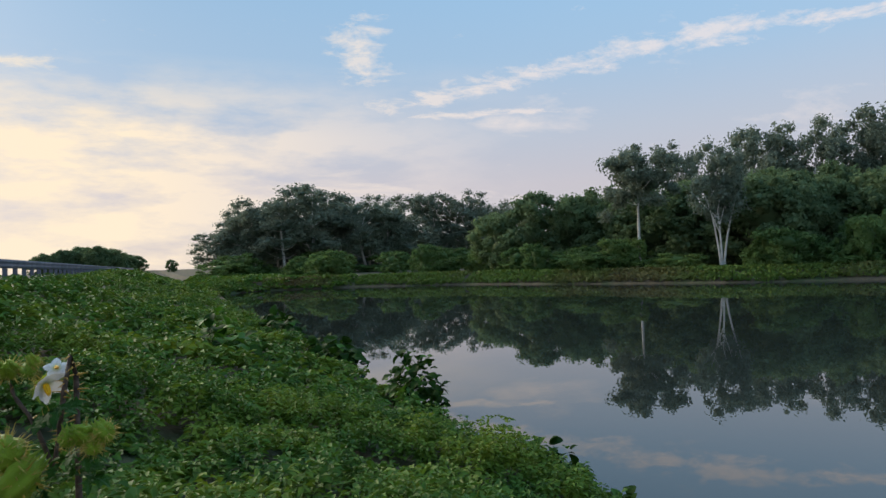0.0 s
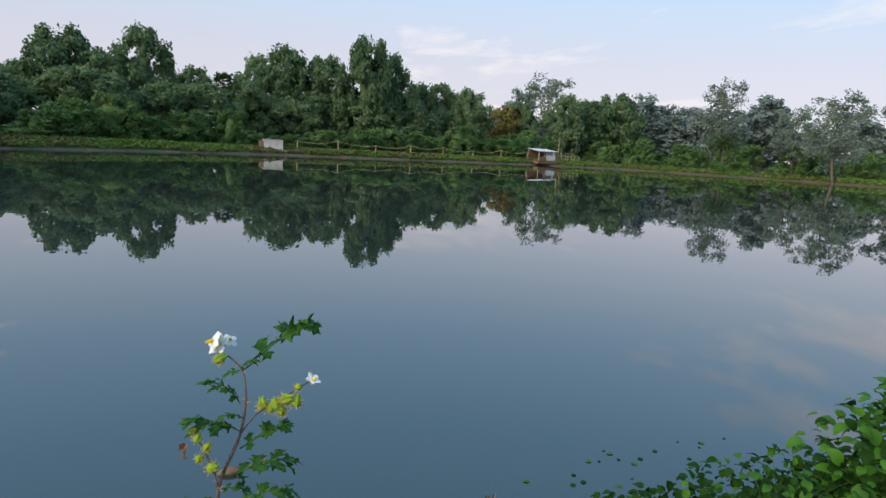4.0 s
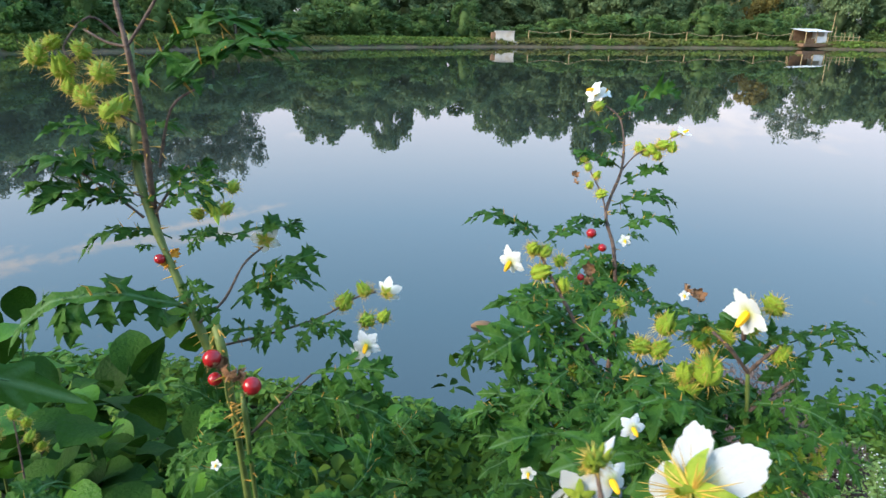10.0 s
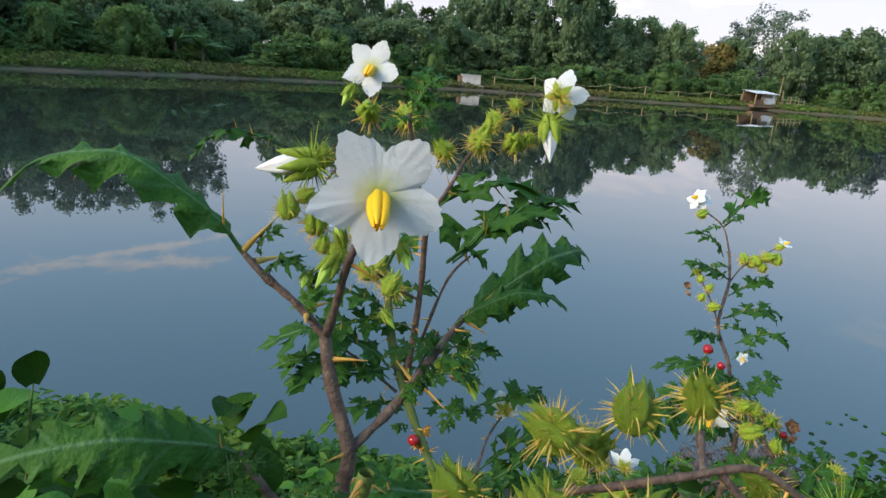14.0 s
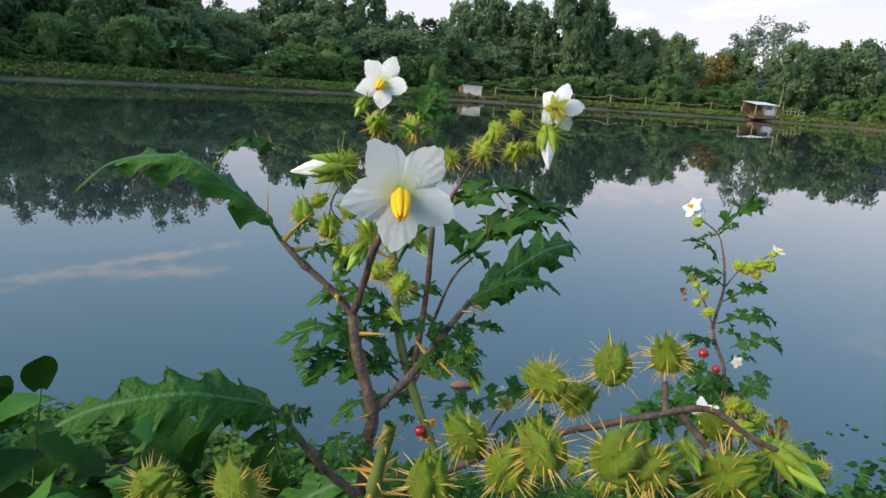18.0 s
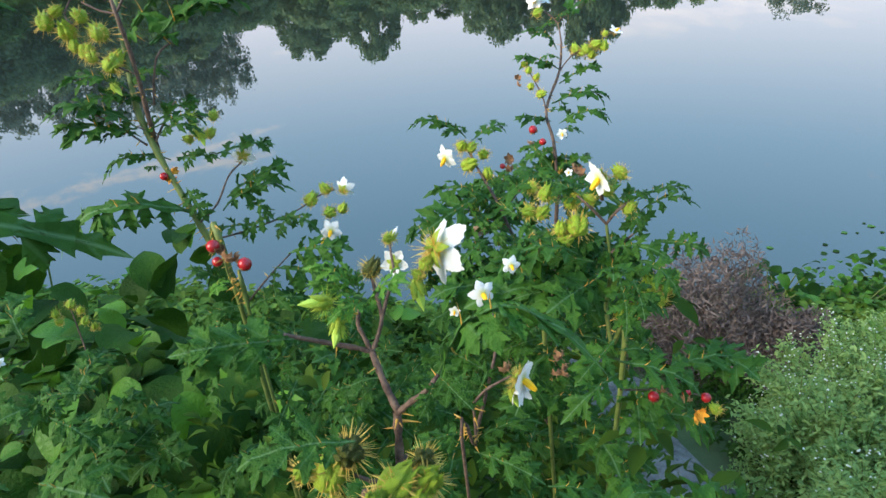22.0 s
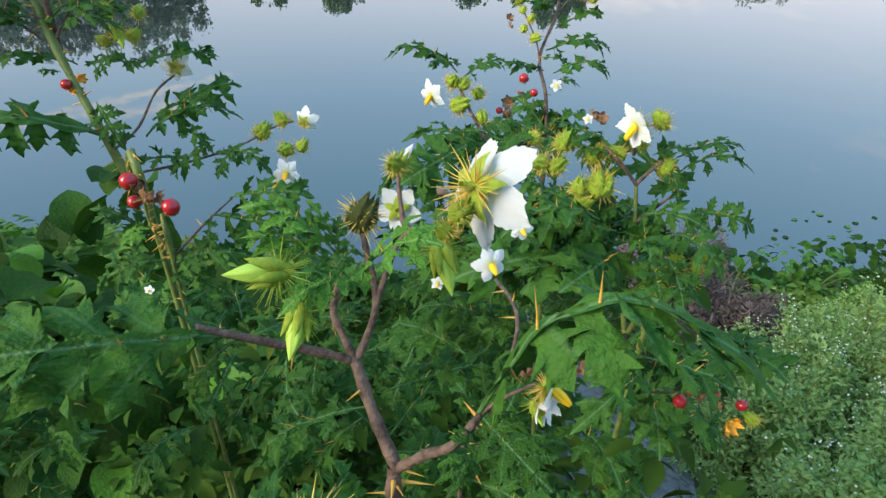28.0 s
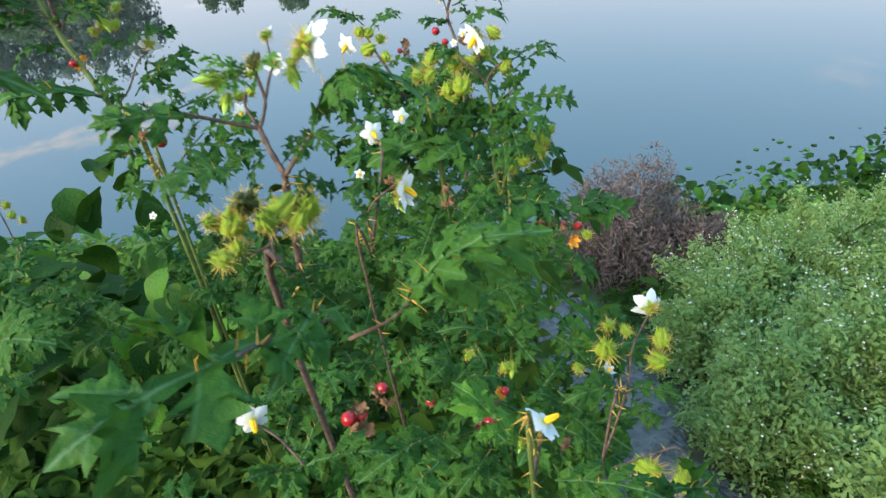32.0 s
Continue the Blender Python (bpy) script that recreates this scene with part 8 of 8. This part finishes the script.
def path_strip():
    """A bare silt path a hand's width over the soil at its crown, down to the water."""
    rows = []
    line = [(path_middle(y), y) for y in np.linspace(-0.35, 3.75, 30)]
    for k, p in enumerate(line):
        w = 0.13 + 0.03 * math.sin(k * 1.3) + 0.02 * math.sin(k * 2.9)
        for u in (-1, -0.6, -0.2, 0.2, 0.6, 1):
            x, y = p[0] + u * w, p[1] + 0.02 * math.sin(u * 5 + k)
            rows.append((x, y, spot(x, y) + 0.028 * (1 - u * u) + 0.006 + 0.006 * math.sin(k * 2.2 + u * 4)))
    i = (np.arange(29)[:, None] * 6 + np.arange(5)[None]).ravel()
    return fast_mesh("footpath", rows, np.stack([i, i + 1, i + 7, i + 6], -1), True)


tagged(put("footpath", path_strip(), M_PATH), "narrow bare grey silt footpath down the bank", "path", kind="structure")

# ---- things on the far bank ----
M_CONCRETE = material("weathered_white_concrete", (0.38, 0.36, 0.33), (0.54, 0.51, 0.47), 0.85, 1.2, 0.01, 12, patch=(0.42, 0.37, 0.31), patch_scale=1.3)
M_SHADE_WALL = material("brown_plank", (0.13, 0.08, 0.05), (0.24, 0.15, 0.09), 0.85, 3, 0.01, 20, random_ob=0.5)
M_TIN = material("white_tin_sheet", (0.58, 0.58, 0.57), (0.74, 0.74, 0.73), 0.45, 1.5, 0.004, 8, metal=0.2)
M_BAMBOO = material("bamboo_pole", (0.34, 0.24, 0.12), (0.50, 0.38, 0.20), 0.6, 3)
M_RAIL = material("galvanised_rail", (0.10, 0.11, 0.14), (0.18, 0.19, 0.23), 0.6, 1.5, 0.002, 12, metal=0.3)


def box_mesh(name, x0, x1, y0, y1, z0, z1, bevel=0.02):
    bm = bmesh.new()
    bmesh.ops.create_cube(bm, size=1)
    for v in bm.verts:
        v.co = Vector((x0 + (v.co.x + 0.5) * (x1 - x0), y0 + (v.co.y + 0.5) * (y1 - y0), z0 + (v.co.z + 0.5) * (z1 - z0)))
    bmesh.ops.bevel(bm, geom=bm.edges[:], offset=bevel, segments=2, affect="EDGES")
    me = bpy.data.meshes.new(name)
    bm.to_mesh(me)
    bm.free()
    return me


def pump_house(x, y):
    thing = new("pump_house")
    thing.location = (x, y, spot(x, y) - 0.05)
    thing.rotation_euler = (0, 0, 0.12)
    tagged(thing, "small whitewashed concrete pump house on the far bank", "hut")
    put("wall", box_mesh("wall", -1.0, 1.2, -0.9, 0.9, 0, 1.15, 0.03), M_CONCRETE, thing)
    put("roof", box_mesh("roof", -1.06, 1.26, -0.96, 0.96, 1.15, 1.23, 0.02), M_CONCRETE, thing)
    put("doorway", box_mesh("doorway", -1.45, -1.0, -0.75, 0.6, 0, 1.05, 0.02), M_SHADE_WALL, thing, "dark weathered lean-to door")
    put("plinth", box_mesh("plinth", -1.7, 1.6, -1.1, 1.1, -0.4, 0.06, 0.02), M_CONCRETE, thing)


def hut(x, y):
    thing = new("bank_hut")
    thing.location = (x, y, spot(x, y) - 0.02)
    thing.rotation_euler = (0, 0, 0.35)
    tagged(thing, "low hut with white tin roof, plank front and bamboo landing", "hut")
    for k in range(10):
        tin = box_mesh("roof_sheet", -2.3 + k * 0.42, -1.89 + k * 0.42, -1.55, 1.45, 0, 0.035, 0.008)
        put("roof_sheet", tin, M_TIN, thing, m=pose(0, 0, 1.78 + 0.012 * (k % 2), 7, 0, 0))
    for k in range(8):
        put("plank", box_mesh("plank", -2.1 + k * 0.2, -1.92 + k * 0.2, -1.15, -1.10, 0.15, 0.75 + 0.06 * math.sin(k * 2.3), 0.01), M_SHADE_WALL, thing)
    put("wall", box_mesh("wall", -0.3, 1.5, -1.16, -1.08, 0.2, 1.0, 0.02), M_TIN, thing, "white tin side wall")
    put("wall", box_mesh("wall", 1.0, 1.5, -1.08, 1.0, 0.2, 1.62, 0.02), M_TIN, thing, "white tin side wall")
    put("wall", box_mesh("wall", -2.1, 1.0, 1.0, 1.1, 0.15, 1.85, 0.02), M_SHADE_WALL, thing)
    put("deck", box_mesh("deck", -2.9, 2.0, -1.9, 1.5, -0.3, 0.12, 0.03), M_SHADE_WALL, thing, "bamboo landing deck")
    for px_, py_ in ((-2.2, -1.3), (-0.4, -1.3), (1.5, -1.3), (-2.2, 1.2), (1.5, 1.2)):
        put("post", fast_mesh("post", *tube([(px_, py_, -0.4), (px_, py_, 1.72)], [0.06, 0.05], 7), True), M_BAMBOO, thing)
    for px_, h_, l_ in ((2.2, 4.2, 0.1), (2.7, 2.3, 0.2), (3.3, 2.0, -0.5), (3.9, 1.5, 0.1), (4.5, 1.6, 0.0), (5.2, 1.3, 0.2), (6.1, 1.4, -0.1), (7.0, 1.2, 0.1)):
        put("pole", fast_mesh("pole", *tube([(px_, -1.0, -0.3), (px_ + l_ / 2, -1.0, h_ / 2), (px_ + l_, -1.0, h_)], [0.055, 0.05, 0.03], 6), True), M_BAMBOO, thing)
    for h_ in (0.55, 1.0):
        put("rail", fast_mesh("rail", *tube(bend((2.2, -1.0, h_), (7.2, -1.0, h_ - 0.1), (0, 0, 0.05), 9), [0.035] * 9, 6), True), M_BAMBOO, thing)


def bank_fence():
    """Leaning posts with a slack rope between them."""
    thing = new("rope_fence")
    thing.location = (0, 0, 0)
    tagged(thing, "slack rope fence on leaning posts along the bank", "fence")
    tops = []
    for k in range(8):
        a = k / 7.0
        x, y = 3.5 + 36 * a, 81.0 + 14.5 * a
        z = spot(x, y)
        tops.append(np.array([x, y, z + 1.25 + 0.2 * math.sin(k * 2.2)]))
        put("post", fast_mesh("post", *tube([(x, y, z - 0.3), tuple(tops[-1])], [0.07, 0.05], 7), True), M_BAMBOO, thing)
    for a, b in zip(tops[:-1], tops[1:]):
        put("rope", fast_mesh("rope", *tube(bend(a, b, (0, 0, -0.35), 9), [0.03] * 9, 5), True), M_BAMBOO, thing)


pump_house(0.5, 80.4)
hut(42.5, 96.0)
bank_fence()


def guard_rail():
    """A steel crash barrier on the road's edge, from beside the camera far to the west."""
    thing = new("guard_rail")
    thing.location = (0, 0, 0)
    tagged(thing, "grey steel crash barrier along the road's edge", "guard rail")
    y, z = -5.3, 2.40
    prof = [(0, 0.0), (0.04, 0.05), (0.04, 0.13), (0.0, 0.18), (0.04, 0.23), (0.04, 0.31), (0, 0.36)]
    xs = [-180, -120, -80, -55, -40, -30, -22, -15, -8, -2, 6]
    for x0, x1 in zip(xs[:-1], xs[1:]):
        vs = [(x, y + 0.09 + py_, z + 0.42 + pz_) for x in (x0, x1) for py_, pz_ in prof]
        i = np.arange(6)
        back_ = [(x, y + 0.084 + py_, z + 0.42 + pz_) for x in (x0, x1) for py_, pz_ in prof]
        f = np.stack([i, i + 7, i + 8, i + 1], -1)
        v_, f_ = join((vs, f), (back_, f[:, ::-1]))
        put("rail", fast_mesh("rail", v_, f_), M_RAIL, thing)
    x = 4.0
    post = box_mesh("post", -0.08, 0.08, -0.08, 0.08, -0.3, 0.74, 0.01)
    post.materials.append(M_RAIL)
    for _ in range(70):
        put("post", post, None, thing, m=Matrix.Translation((x, y, z)))
        x -= 2.0


guard_rail()
road = put("road", fast_mesh("road", [(-400, -14, 2.40), (60, -14, 2.40), (60, -5.1, 2.40), (-400, -5.1, 2.40)], [[0, 1, 2, 3]]), material("asphalt", (0.04, 0.04, 0.04), (0.065, 0.065, 0.06), 0.9, 4, 0.004, 60))
tagged(road, "dark asphalt road on top of the embankment", "road", kind="structure")

def floating_leaves():
    """Fallen leaves adrift just off the bank, in loose drifts."""
    rng = np.random.default_rng(77)
    for k in range(20):
        cx, cy = ((3.4, 4.35), (2.3, 4.22), (3.9, 4.72), (2.9, 4.5))[k % 4]
        x, y = cx + rng.normal() * 0.28, max(cy + rng.normal() * 0.12, 4.12)
        s_ = rng.uniform(0.025, 0.06)
        ob = put("floating_leaf", (BROAD if k % 3 else BROAD_LIGHT)[k % 3], None, m=Matrix.Translation((x, y, 0.004)) @ Matrix.Rotation(rng.uniform(0, 6.28), 4, "Z") @ Matrix.Diagonal((s_, s_, s_ * 0.35, 1)))
        tagged(ob, "small fallen leaf drifting on the pond by the bank", "leaf", "leaves adrift off the near bank")


floating_leaves()
floating = new("driftwood")
floating.location = (-0.10, 4.75, 0.0)
tagged(floating, "short brown piece of wood floating by the bank", "driftwood")
put("log", fast_mesh("log", *tube(bend((-0.09, 0, 0.0), (0.09, 0.02, 0.005), (0, 0, 0.015), 7), [0.012, 0.028, 0.033, 0.034, 0.032, 0.026, 0.010], 8), True), M_SHADE_WALL, floating)
